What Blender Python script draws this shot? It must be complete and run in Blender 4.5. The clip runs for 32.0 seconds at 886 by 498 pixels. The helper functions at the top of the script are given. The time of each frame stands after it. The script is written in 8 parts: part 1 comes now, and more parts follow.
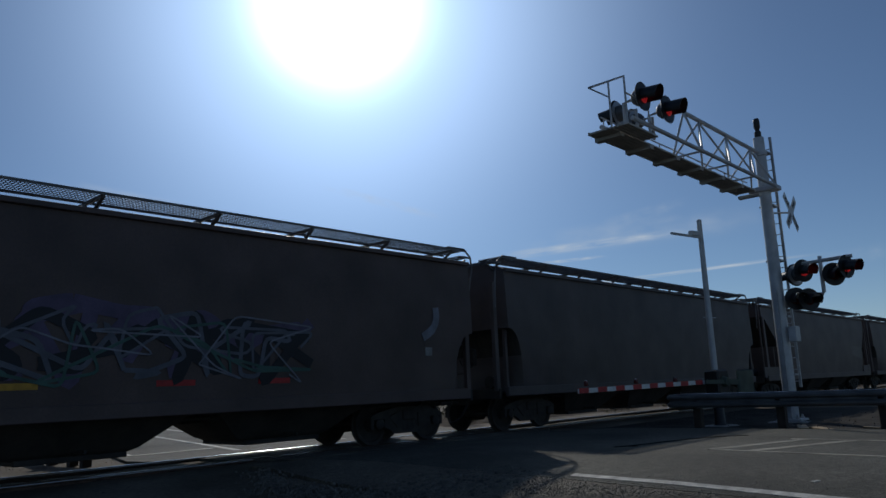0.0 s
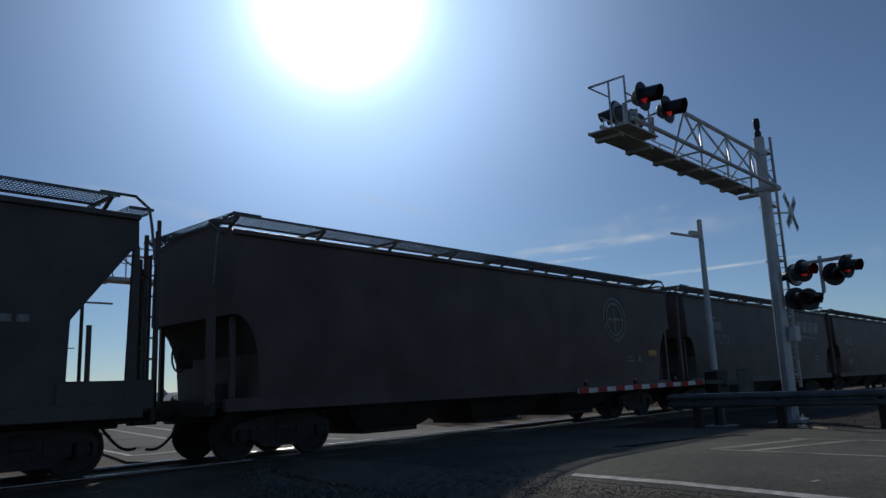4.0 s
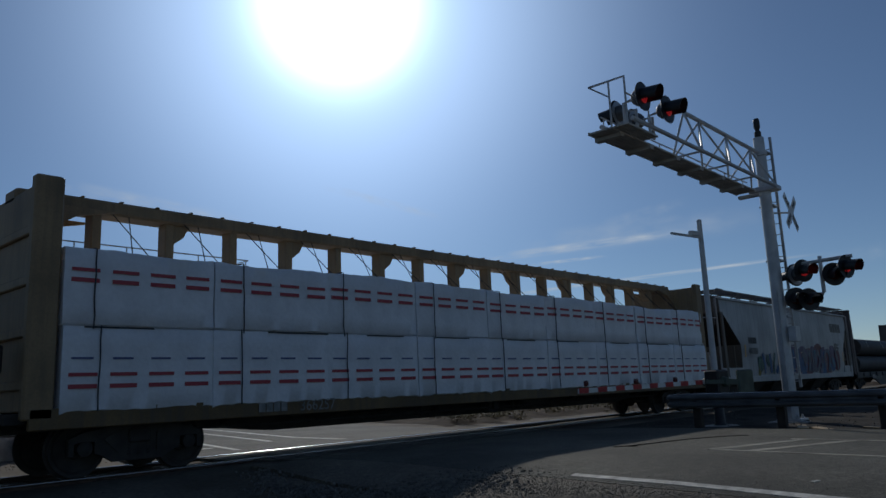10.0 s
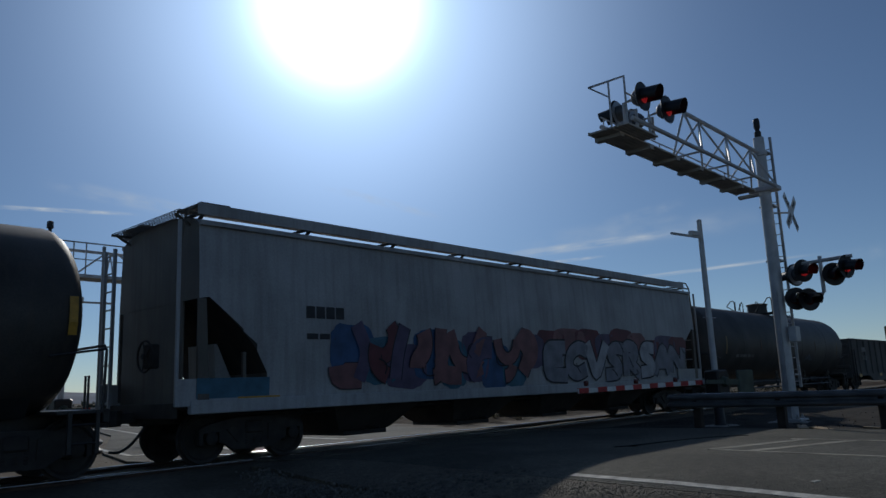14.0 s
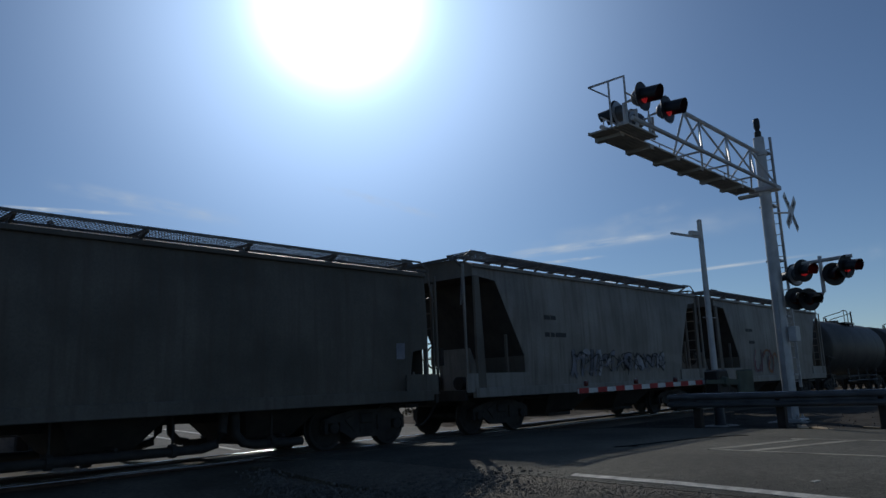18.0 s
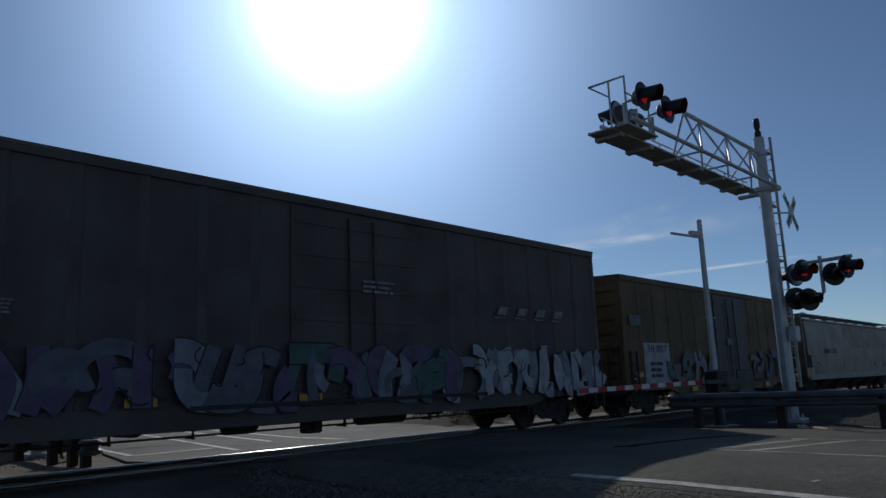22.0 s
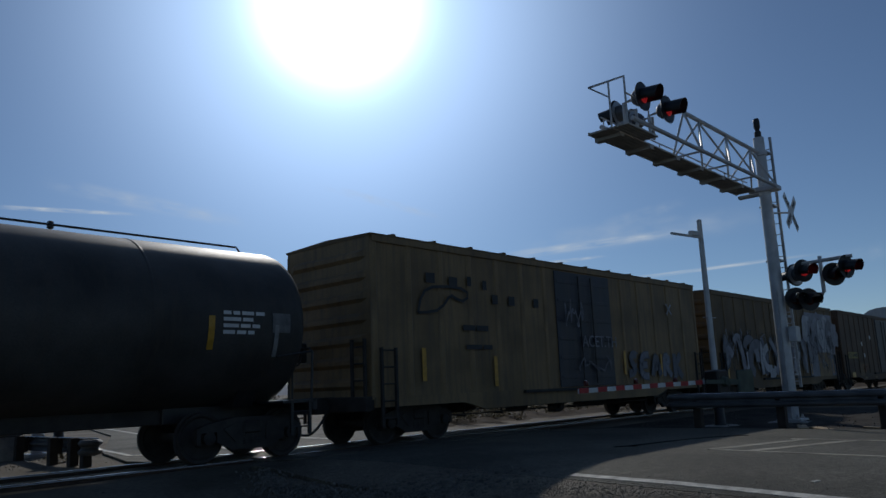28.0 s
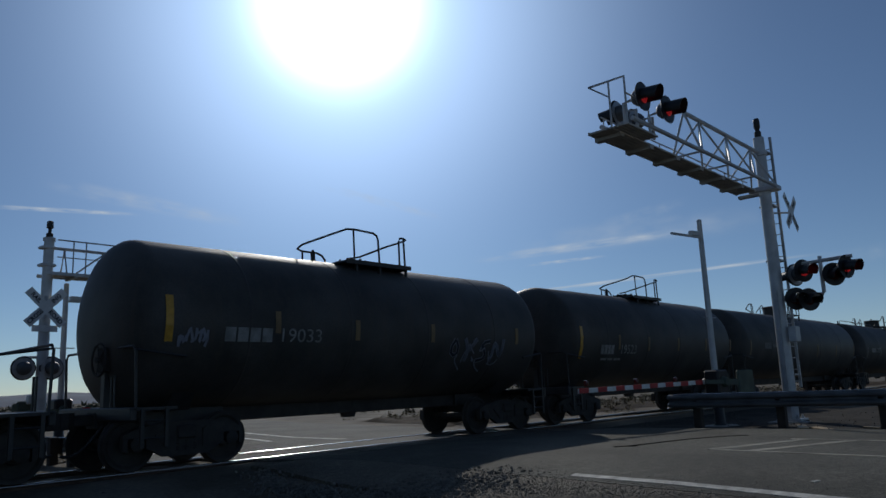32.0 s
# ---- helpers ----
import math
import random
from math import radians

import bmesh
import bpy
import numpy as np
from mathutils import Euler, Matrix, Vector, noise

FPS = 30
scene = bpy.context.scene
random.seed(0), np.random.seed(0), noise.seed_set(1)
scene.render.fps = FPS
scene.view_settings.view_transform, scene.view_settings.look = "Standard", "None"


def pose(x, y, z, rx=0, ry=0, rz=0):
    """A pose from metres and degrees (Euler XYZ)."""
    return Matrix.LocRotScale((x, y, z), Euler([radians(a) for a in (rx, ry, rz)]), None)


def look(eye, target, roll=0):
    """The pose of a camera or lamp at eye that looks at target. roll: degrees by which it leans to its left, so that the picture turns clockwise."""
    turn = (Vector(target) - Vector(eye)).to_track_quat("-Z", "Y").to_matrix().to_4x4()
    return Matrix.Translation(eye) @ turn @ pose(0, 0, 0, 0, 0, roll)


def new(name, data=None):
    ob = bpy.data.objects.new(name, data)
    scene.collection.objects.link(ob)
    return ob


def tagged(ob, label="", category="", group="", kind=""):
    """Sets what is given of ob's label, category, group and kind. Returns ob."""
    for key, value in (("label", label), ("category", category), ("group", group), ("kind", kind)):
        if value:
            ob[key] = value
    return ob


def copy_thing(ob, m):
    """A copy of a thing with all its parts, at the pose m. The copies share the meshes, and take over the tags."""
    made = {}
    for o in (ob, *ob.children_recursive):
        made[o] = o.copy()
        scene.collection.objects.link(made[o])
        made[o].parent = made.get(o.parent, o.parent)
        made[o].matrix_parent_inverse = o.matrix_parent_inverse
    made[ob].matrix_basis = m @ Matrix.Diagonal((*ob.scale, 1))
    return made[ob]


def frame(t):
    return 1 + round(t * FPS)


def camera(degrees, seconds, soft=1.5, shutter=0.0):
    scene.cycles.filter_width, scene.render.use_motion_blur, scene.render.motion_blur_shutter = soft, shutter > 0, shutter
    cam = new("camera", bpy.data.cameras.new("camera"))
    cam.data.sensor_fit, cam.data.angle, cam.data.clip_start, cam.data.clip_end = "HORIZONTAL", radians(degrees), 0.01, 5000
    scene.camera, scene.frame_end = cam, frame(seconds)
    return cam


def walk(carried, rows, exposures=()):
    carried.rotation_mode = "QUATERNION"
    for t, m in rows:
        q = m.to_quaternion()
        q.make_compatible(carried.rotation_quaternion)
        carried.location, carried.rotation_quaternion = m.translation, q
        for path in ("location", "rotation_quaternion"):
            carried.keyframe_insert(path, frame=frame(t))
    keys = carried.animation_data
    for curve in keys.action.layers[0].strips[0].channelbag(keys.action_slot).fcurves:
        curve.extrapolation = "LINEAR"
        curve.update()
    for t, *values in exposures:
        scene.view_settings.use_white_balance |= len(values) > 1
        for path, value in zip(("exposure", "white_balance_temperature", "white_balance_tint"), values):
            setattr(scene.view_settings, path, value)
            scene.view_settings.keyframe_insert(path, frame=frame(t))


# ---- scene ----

# ---------------------------------------------------------------- camera
cam = camera(61.6, 32.0)
EYE = (0.0, -13.573, 1.185)
VIEW = look(EYE, (EYE[0] + math.cos(radians(10.585)) * math.cos(radians(42.489)),
                  EYE[1] + math.cos(radians(10.585)) * math.sin(radians(42.489)),
                  EYE[2] + math.sin(radians(10.585))), -2.349)
walk(cam, [(0.0, VIEW), (32.0, VIEW)], exposures=[(0.0, -0.76), (3.0, -0.76), (6.0, -0.80), (9.0, -0.84), (12.0, -0.90), (15.0, -0.84), (18.0, -0.76), (20.0, -0.80), (22.0, -0.70), (24.5, -0.66), (28.0, -0.78), (32.0, -0.82)])

# ---------------------------------------------------------------- sky, sun and exposure
SUN_ELEVATION, SUN_AZIMUTH = radians(29.0), radians(50.3)
SUN_WAY = Vector((math.cos(SUN_ELEVATION) * math.cos(SUN_AZIMUTH),
                  math.cos(SUN_ELEVATION) * math.sin(SUN_AZIMUTH), math.sin(SUN_ELEVATION)))


def build_world():
    world = bpy.data.worlds.new("sky")
    scene.world = world
    world.use_nodes = True
    nt = world.node_tree
    nt.nodes.clear()
    out = nt.nodes.new("ShaderNodeOutputWorld")
    bg = nt.nodes.new("ShaderNodeBackground")
    sky = nt.nodes.new("ShaderNodeTexSky")
    sky.sky_type, sky.sun_disc = "NISHITA", False
    sky.sun_elevation, sky.sun_rotation = SUN_ELEVATION, radians(90) - SUN_AZIMUTH
    sky.air_density, sky.dust_density, sky.ozone_density, sky.altitude = 1.0, 0.0, 4.4, 1900
    # glow round the sun: the air's aureole with lens glare painted into the sky
    tc = nt.nodes.new("ShaderNodeTexCoord")
    dot = nt.nodes.new("ShaderNodeVectorMath")
    dot.operation = "DOT_PRODUCT"
    dot.inputs[1].default_value = SUN_WAY
    nt.links.new(tc.outputs["Generated"], dot.inputs[0])
    acos = nt.nodes.new("ShaderNodeMath")
    acos.operation = "ARCCOSINE"
    acos.use_clamp = False
    nt.links.new(dot.outputs["Value"], acos.inputs[0])
    glow = None
    for width, gain in ((0.068, 12.0), (0.25, 1.95), (0.55, 0.14)):
        div = nt.nodes.new("ShaderNodeMath")
        div.operation, div.inputs[1].default_value = "DIVIDE", width
        nt.links.new(acos.outputs[0], div.inputs[0])
        sq = nt.nodes.new("ShaderNodeMath")
        sq.operation, sq.inputs[1].default_value = "POWER", 2.0
        nt.links.new(div.outputs[0], sq.inputs[0])
        neg = nt.nodes.new("ShaderNodeMath")
        neg.operation, neg.inputs[1].default_value = "MULTIPLY", -1.0
        nt.links.new(sq.outputs[0], neg.inputs[0])
        ex = nt.nodes.new("ShaderNodeMath")
        ex.operation = "EXPONENT"
        nt.links.new(neg.outputs[0], ex.inputs[0])
        mul = nt.nodes.new("ShaderNodeMath")
        mul.operation, mul.inputs[1].default_value = "MULTIPLY", gain
        nt.links.new(ex.outputs[0], mul.inputs[0])
        if glow is None:
            glow = mul
        else:
            add = nt.nodes.new("ShaderNodeMath")
            add.operation = "ADD"
            nt.links.new(glow.outputs[0], add.inputs[0])
            nt.links.new(mul.outputs[0], add.inputs[1])
            glow = add
    halo = nt.nodes.new("ShaderNodeBackground")
    halo.inputs["Color"].default_value = (0.55, 0.74, 1.02, 1)
    nt.links.new(glow.outputs[0], halo.inputs["Strength"])
    bg.inputs["Strength"].default_value = 0.0875
    nt.links.new(sky.outputs[0], bg.inputs["Color"])
    both = nt.nodes.new("ShaderNodeAddShader")
    nt.links.new(bg.outputs[0], both.inputs[0])
    nt.links.new(halo.outputs[0], both.inputs[1])
    nt.links.new(both.outputs[0], out.inputs["Surface"])


build_world()
sun = new("sun", bpy.data.lights.new("sun", "SUN"))
sun.data.energy, sun.data.angle, sun.data.color = 2.7, radians(0.53), (1.0, 0.95, 0.87)
sun.matrix_world = look(SUN_WAY * 100, (0, 0, 0))

# ---------------------------------------------------------------- materials
MATS = {}


def mat(name, color, rough=0.6, metal=0.0, var=0.3, scale=2.0, fine=35.0, bump=0.15, streak=0.0, second=None, spec=0.5):
    """A surface with blotches, grain, optional run-down streaks of dirt, and fine relief."""
    if name in MATS:
        return MATS[name]
    m = bpy.data.materials.new(name)
    m.use_nodes = True
    nt = m.node_tree
    p = nt.nodes["Principled BSDF"]
    p.inputs["Metallic"].default_value = metal
    p.inputs["Specular IOR Level"].default_value = spec
    tc = nt.nodes.new("ShaderNodeTexCoord")
    big = nt.nodes.new("ShaderNodeTexNoise")
    big.inputs["Scale"].default_value, big.inputs["Detail"].default_value = scale, 6
    small = nt.nodes.new("ShaderNodeTexNoise")
    small.inputs["Scale"].default_value, small.inputs["Detail"].default_value = fine, 4
    for n in (big, small):
        nt.links.new(tc.outputs["Object"], n.inputs["Vector"])
    ramp = nt.nodes.new("ShaderNodeValToRGB")
    lo = second or [c * (1 - var) for c in color]
    hi = [min(1, c * (1 + 0.5 * var)) for c in color]
    ramp.color_ramp.elements[0].position, ramp.color_ramp.elements[1].position = 0.32, 0.68
    ramp.color_ramp.elements[0].color, ramp.color_ramp.elements[1].color = (*lo, 1), (*hi, 1)
    nt.links.new(big.outputs[0], ramp.inputs[0])
    mix = nt.nodes.new("ShaderNodeMix")
    mix.data_type, mix.blend_type = "RGBA", "MULTIPLY"
    mix.inputs[0].default_value = min(1.0, var * 1.3)
    nt.links.new(ramp.outputs[0], mix.inputs[6])
    nt.links.new(small.outputs[0], mix.inputs[7])
    top = mix.outputs[2]
    if streak > 0:
        mp = nt.nodes.new("ShaderNodeMapping")
        mp.inputs["Scale"].default_value = (5.0, 5.0, 0.35)
        st = nt.nodes.new("ShaderNodeTexNoise")
        st.inputs["Scale"].default_value, st.inputs["Detail"].default_value = 1.6, 5
        nt.links.new(tc.outputs["Object"], mp.inputs["Vector"])
        nt.links.new(mp.outputs[0], st.inputs["Vector"])
        sr = nt.nodes.new("ShaderNodeValToRGB")
        sr.color_ramp.elements[0].position, sr.color_ramp.elements[1].position = 0.45, 0.75
        nt.links.new(st.outputs[0], sr.inputs[0])
        dirt = nt.nodes.new("ShaderNodeMix")
        dirt.data_type = "RGBA"
        fac = nt.nodes.new("ShaderNodeMath")
        fac.operation, fac.inputs[1].default_value = "MULTIPLY", streak
        nt.links.new(sr.outputs[0], fac.inputs[0])
        nt.links.new(fac.outputs[0], dirt.inputs[0])
        nt.links.new(top, dirt.inputs[6])
        dirt.inputs[7].default_value = (0.085, 0.066, 0.05, 1)
        top = dirt.outputs[2]
    nt.links.new(top, p.inputs["Base Color"])
    rr = nt.nodes.new("ShaderNodeMapRange")
    rr.inputs["To Min"].default_value, rr.inputs["To Max"].default_value = max(0.05, rough - 0.12), min(1, rough + 0.15)
    nt.links.new(small.outputs[0], rr.inputs["Value"])
    nt.links.new(rr.outputs[0], p.inputs["Roughness"])
    if bump > 0:
        b = nt.nodes.new("ShaderNodeBump")
        b.inputs["Strength"].default_value, b.inputs["Distance"].default_value = bump, 0.02
        nt.links.new(small.outputs[0], b.inputs["Height"])
        nt.links.new(b.outputs[0], p.inputs["Normal"])
    MATS[name] = m
    return m


def glow_mat(name, color, strength):
    m = bpy.data.materials.new(name)
    m.use_nodes = True
    p = m.node_tree.nodes["Principled BSDF"]
    p.inputs["Base Color"].default_value = (*color, 1)
    p.inputs["Emission Color"].default_value = (*color, 1)
    p.inputs["Emission Strength"].default_value = strength
    p.inputs["Roughness"].default_value = 0.3
    return m


STEEL = mat("rail_steel", (0.56, 0.55, 0.54), 0.14, 1.0, 0.2, 3, 60, 0.0)
RAILRUST = mat("rail_rust", (0.10, 0.060, 0.040), 0.8, 0.0, 0.4, 6, 50, 0.3)
IRON = mat("cast_iron", (0.052, 0.046, 0.041), 0.75, 0.0, 0.4, 4, 40, 0.3)
BLACK = mat("black_paint", (0.035, 0.036, 0.038), 0.45, 0.0, 0.4, 1.5, 30, 0.08, 0.25)
GALV = mat("galvanised_steel", (0.50, 0.51, 0.52), 0.45, 0.6, 0.25, 5, 40, 0.1)
ALU = mat("silver_paint", (0.56, 0.57, 0.58), 0.45, 0.25, 0.2, 3, 40, 0.08)
DECKING = mat("weathered_deck", (0.62, 0.59, 0.54), 0.8, 0.0, 0.3, 2, 40, 0.2)
GUARD = mat("weathered_guardrail", (0.13, 0.135, 0.14), 0.55, 0.25, 0.3, 3, 40, 0.08)
GRATE = mat("walkway_steel", (0.22, 0.22, 0.22), 0.55, 0.6, 0.3, 5, 40, 0.1)
BROWN = mat("hopper_brown", (0.125, 0.086, 0.078), 0.55, 0.0, 0.35, 0.8, 25, 0.08, 0.35)
BROWN_B = mat("hopper_umber", (0.108, 0.088, 0.086), 0.55, 0.0, 0.35, 0.9, 25, 0.08, 0.3)
GREY = mat("hopper_grey", (0.47, 0.475, 0.475), 0.5, 0.0, 0.28, 0.6, 25, 0.06, 0.35)
GREY_B = mat("hopper_pale_grey", (0.45, 0.46, 0.47), 0.5, 0.0, 0.28, 0.6, 25, 0.06, 0.30)
GREY_C = mat("hopper_dirty_grey", (0.34, 0.32, 0.29), 0.55, 0.0, 0.35, 0.6, 25, 0.06, 0.55)
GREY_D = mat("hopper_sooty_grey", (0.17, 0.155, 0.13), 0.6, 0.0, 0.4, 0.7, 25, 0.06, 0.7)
# grime colour, darkened to carry the self-shade under the hoppers
GRIME_SHADE = mat("underbody_grime", (0.060, 0.051, 0.043), 0.85, 0.0, 0.45, 1.5, 30, 0.15, 0.3)
GREY_E = mat("hopper_cream", (0.36, 0.32, 0.275), 0.5, 0.0, 0.3, 0.6, 25, 0.06, 0.5)
TANKBLACK = mat("tank_black", (0.088, 0.083, 0.077), 0.56, 0.0, 0.45, 0.9, 30, 0.06, 0.35, None, 0.35)
YELLOW = mat("boxcar_yellow", (0.31, 0.205, 0.095), 0.6, 0.0, 0.35, 0.8, 25, 0.08, 0.6)
YELLOW_B = mat("boxcar_dull_yellow", (0.205, 0.130, 0.055), 0.65, 0.0, 0.4, 0.8, 25, 0.08, 0.7)
YELLOW_C = mat("boxcar_dark_ochre", (0.13, 0.072, 0.035), 0.65, 0.0, 0.4, 0.8, 25, 0.08, 0.7)
BLUEBLACK = mat("door_blue_black", (0.030, 0.036, 0.055), 0.5, 0.0, 0.35, 1.2, 25, 0.08, 0.3)
OXIDE = mat("boxcar_oxide", (0.122, 0.096, 0.090), 0.6, 0.0, 0.35, 0.8, 25, 0.08, 0.4)
CAR_YELLOW = mat("centre_beam_yellow", (0.36, 0.245, 0.13), 0.6, 0.0, 0.3, 1.2, 25, 0.08, 0.45)
GONDOLA = mat("gondola_black", (0.115, 0.112, 0.105), 0.7, 0.0, 0.4, 1.0, 25, 0.1, 0.4)
PIPEBLACK = mat("coated_pipe", (0.055, 0.056, 0.058), 0.65, 0.0, 0.3, 1.5, 30, 0.06, 0.15)
RACKPANEL = mat("rack_panel", (0.40, 0.40, 0.375), 0.6, 0.15, 0.3, 0.9, 30, 0.06, 0.45)
RACKPOST = mat("rack_post_ochre", (0.25, 0.165, 0.085), 0.65, 0.0, 0.35, 1.2, 30, 0.06, 0.6)
RACKEND = mat("rack_end_ochre", (0.23, 0.155, 0.065), 0.65, 0.0, 0.4, 0.8, 25, 0.06, 0.7)
RACKSILL = mat("rack_sill_brown", (0.085, 0.066, 0.045), 0.7, 0.0, 0.4, 0.8, 25, 0.06, 0.5)
RACKROOF = mat("rack_roof", (0.46, 0.47, 0.48), 0.45, 0.4, 0.2, 1.0, 30, 0.1, 0.2)
WRAP = mat("white_wrap", (0.78, 0.79, 0.82), 0.42, 0.0, 0.12, 1.5, 12, 0.35)
WOOD = mat("sawn_timber", (0.45, 0.33, 0.19), 0.8, 0.0, 0.3, 4, 60, 0.2)
REDPRINT = mat("red_print", (0.50, 0.06, 0.08), 0.5, 0.0, 0.25, 3, 40, 0.0)
BLUEPRINT = mat("blue_print", (0.10, 0.13, 0.30), 0.5, 0.0, 0.25, 3, 40, 0.0)
STRAP = mat("black_strap", (0.03, 0.032, 0.045), 0.5, 0.0, 0.3, 3, 40, 0.05)
WHITE = mat("white_paint", (0.78, 0.78, 0.76), 0.5, 0.0, 0.15, 3, 40, 0.05, 0.12)
STENCIL = mat("worn_stencil", (0.34, 0.34, 0.33), 0.6, 0.0, 0.4, 5, 50, 0.05, 0.25)
FADED = mat("faded_stencil", (0.20, 0.20, 0.20), 0.6, 0.0, 0.4, 5, 50, 0.05, 0.3)
DARKSTENCIL = mat("black_stencil", (0.035, 0.037, 0.042), 0.6, 0.0, 0.3, 5, 50, 0.05)
REFLECT = mat("yellow_reflector", (0.62, 0.33, 0.035), 0.35, 0.0, 0.25, 8, 60, 0.05)
RED = mat("red_paint", (0.55, 0.035, 0.035), 0.5, 0.0, 0.25, 5, 40, 0.05)
SIGNALBLACK = mat("signal_black", (0.018, 0.018, 0.020), 0.45, 0.0, 0.3, 5, 50, 0.06)
GLASSDARK = mat("dark_lens", (0.10, 0.012, 0.012), 0.15, 0.0, 0.2, 8, 60, 0.0)
LAMP = glow_mat("lit_red_lamp", (0.80, 0.03, 0.035), 0.24)
CONCRETE = mat("concrete", (0.38, 0.37, 0.34), 0.85, 0.0, 0.25, 4, 60, 0.35)
ROADPAINT = mat("road_paint", (0.72, 0.70, 0.62), 0.75, 0.0, 0.5, 5, 40, 0.3)
GREENBOX = mat("cabinet_green", (0.10, 0.13, 0.10), 0.6, 0.0, 0.3, 4, 40, 0.1)
TIMBER = mat("tarred_timber", (0.055, 0.042, 0.033), 0.85, 0.0, 0.4, 5, 50, 0.4)
SPRAY = {}
for spray_name, spray_rgb in (("white", (0.72, 0.74, 0.80)), ("pale", (0.40, 0.42, 0.50)), ("black", (0.02, 0.02, 0.03)),
                              ("pink", (0.42, 0.18, 0.19)), ("red", (0.26, 0.06, 0.08)), ("blue", (0.06, 0.18, 0.42)),
                              ("cyan", (0.09, 0.28, 0.42)), ("teal", (0.10, 0.24, 0.20)), ("yellow", (0.50, 0.38, 0.06)),
                              ("purple", (0.20, 0.15, 0.28)), ("orange", (0.50, 0.17, 0.04)), ("grey", (0.22, 0.24, 0.30))):
    SPRAY[spray_name] = mat("spray_" + spray_name, tuple(0.62 * q for q in spray_rgb), 0.55, 0.0, 0.3, 3, 40, 0.0)
SPRAY["bright"] = mat("spray_bright_white", (0.80, 0.82, 0.86), 0.55, 0.0, 0.2, 3, 40, 0.0)


# ---------------------------------------------------------------- mesh helpers
class Geo:
    """Vertices and faces gathered for one mesh."""

    def __init__(self):
        self.v, self.f = [], []

    def add(self, verts, faces):
        n = len(self.v)
        self.v += [tuple(p) for p in verts]
        self.f += [tuple(i + n for i in face) for face in faces]
        return self

    def box(self, x0, x1, y0, y1, z0, z1, c=0.0):
        """A box; c: the width of its chamfer."""
        if c <= 0:
            return self.add([(x, y, z) for z in (z0, z1) for y in (y0, y1) for x in (x0, x1)],
                            [(0, 2, 3, 1), (4, 5, 7, 6), (0, 1, 5, 4), (2, 6, 7, 3), (0, 4, 6, 2), (1, 3, 7, 5)])
        rings = []
        for z, k in ((z0, c), (z0 + c, 0), (z1 - c, 0), (z1, c)):
            a, b, d, e = x0 + k, x1 - k, y0 + k, y1 - k
            rings.append([(a + c, d, z), (b - c, d, z), (b, d + c, z), (b, e - c, z), (b - c, e, z), (a + c, e, z), (a, e - c, z), (a, d + c, z)])
        return self.loft(rings)

    def loft(self, rings, cap=True, closed=False):
        n, k = len(self.v), len(rings[0])
        for r in rings:
            self.v += [tuple(p) for p in r]
        last = len(rings) if closed else len(rings) - 1
        for i in range(last):
            a, b = n + i * k, n + ((i + 1) % len(rings)) * k
            for j in range(k):
                self.f.append((a + j, a + (j + 1) % k, b + (j + 1) % k, b + j))
        if cap and not closed:
            self.f.append(tuple(n + j for j in range(k))[::-1])
            self.f.append(tuple(n + (len(rings) - 1) * k + j for j in range(k)))
        return self

    def tube(self, pts, r, n=6):
        pts = [Vector(p) for p in pts]
        rings = []
        for i, p in enumerate(pts):
            d = (pts[min(i + 1, len(pts) - 1)] - pts[max(i - 1, 0)]).normalized()
            up = Vector((0, 0, 1)) if abs(d.z) < 0.9 else Vector((1, 0, 0))
            s = d.cross(up).normalized()
            u = s.cross(d)
            rings.append([p + r * (math.cos(a) * s + math.sin(a) * u) for a in (2 * math.pi * k / n for k in range(n))])
        return self.loft(rings)

    def bar(self, p, q, w, h):
        """A square bar from p to q."""
        p, q = Vector(p), Vector(q)
        d = (q - p).normalized()
        up = Vector((0, 0, 1)) if abs(d.z) < 0.9 else Vector((1, 0, 0))
        s = d.cross(up).normalized() * w / 2
        u = s.cross(d).normalized() * h / 2
        return self.loft([[e - s - u, e + s - u, e + s + u, e - s + u] for e in (p, q)])

    def prism(self, outline, axis, a, b):
        """An outline of 2D points drawn out from a to b along axis ('x': outline is y, z; 'y': x, z; 'z': x, y)."""
        put = {"x": lambda s, u, w: (s, u, w), "y": lambda s, u, w: (u, s, w), "z": lambda s, u, w: (u, w, s)}[axis]
        return self.loft([[put(s, u, w) for u, w in outline] for s in (a, b)])

    def spin(self, profile, axis, n=24, centre=(0, 0, 0)):
        """A closed profile of (along, radius) turned round axis 'x', 'y' or 'z'."""
        rings = []
        for along, r in profile:
            ring = []
            for k in range(n):
                a = 2 * math.pi * k / n
                c, s = r * math.cos(a), r * math.sin(a)
                p = {"x": (along, c, s), "y": (c, along, s), "z": (c, s, along)}[axis]
                ring.append(tuple(p[i] + centre[i] for i in range(3)))
            rings.append(ring)
        return self.loft(rings)

    def moved(self, m):
        self.v = [tuple(m @ Vector(p)) for p in self.v]
        return self

    def mesh(self, name, material, smooth=0):
        me = bpy.data.meshes.new(name)
        me.from_pydata(self.v, [], self.f)
        me.materials.append(material)
        bm = bmesh.new()
        bm.from_mesh(me)
        bmesh.ops.recalc_face_normals(bm, faces=bm.faces)
        bm.to_mesh(me)
        bm.free()
        if smooth:
            me.polygons.foreach_set("use_smooth", [True] * len(me.polygons))
            me.set_sharp_from_angle(angle=radians(smooth))
        me.update()
        return me


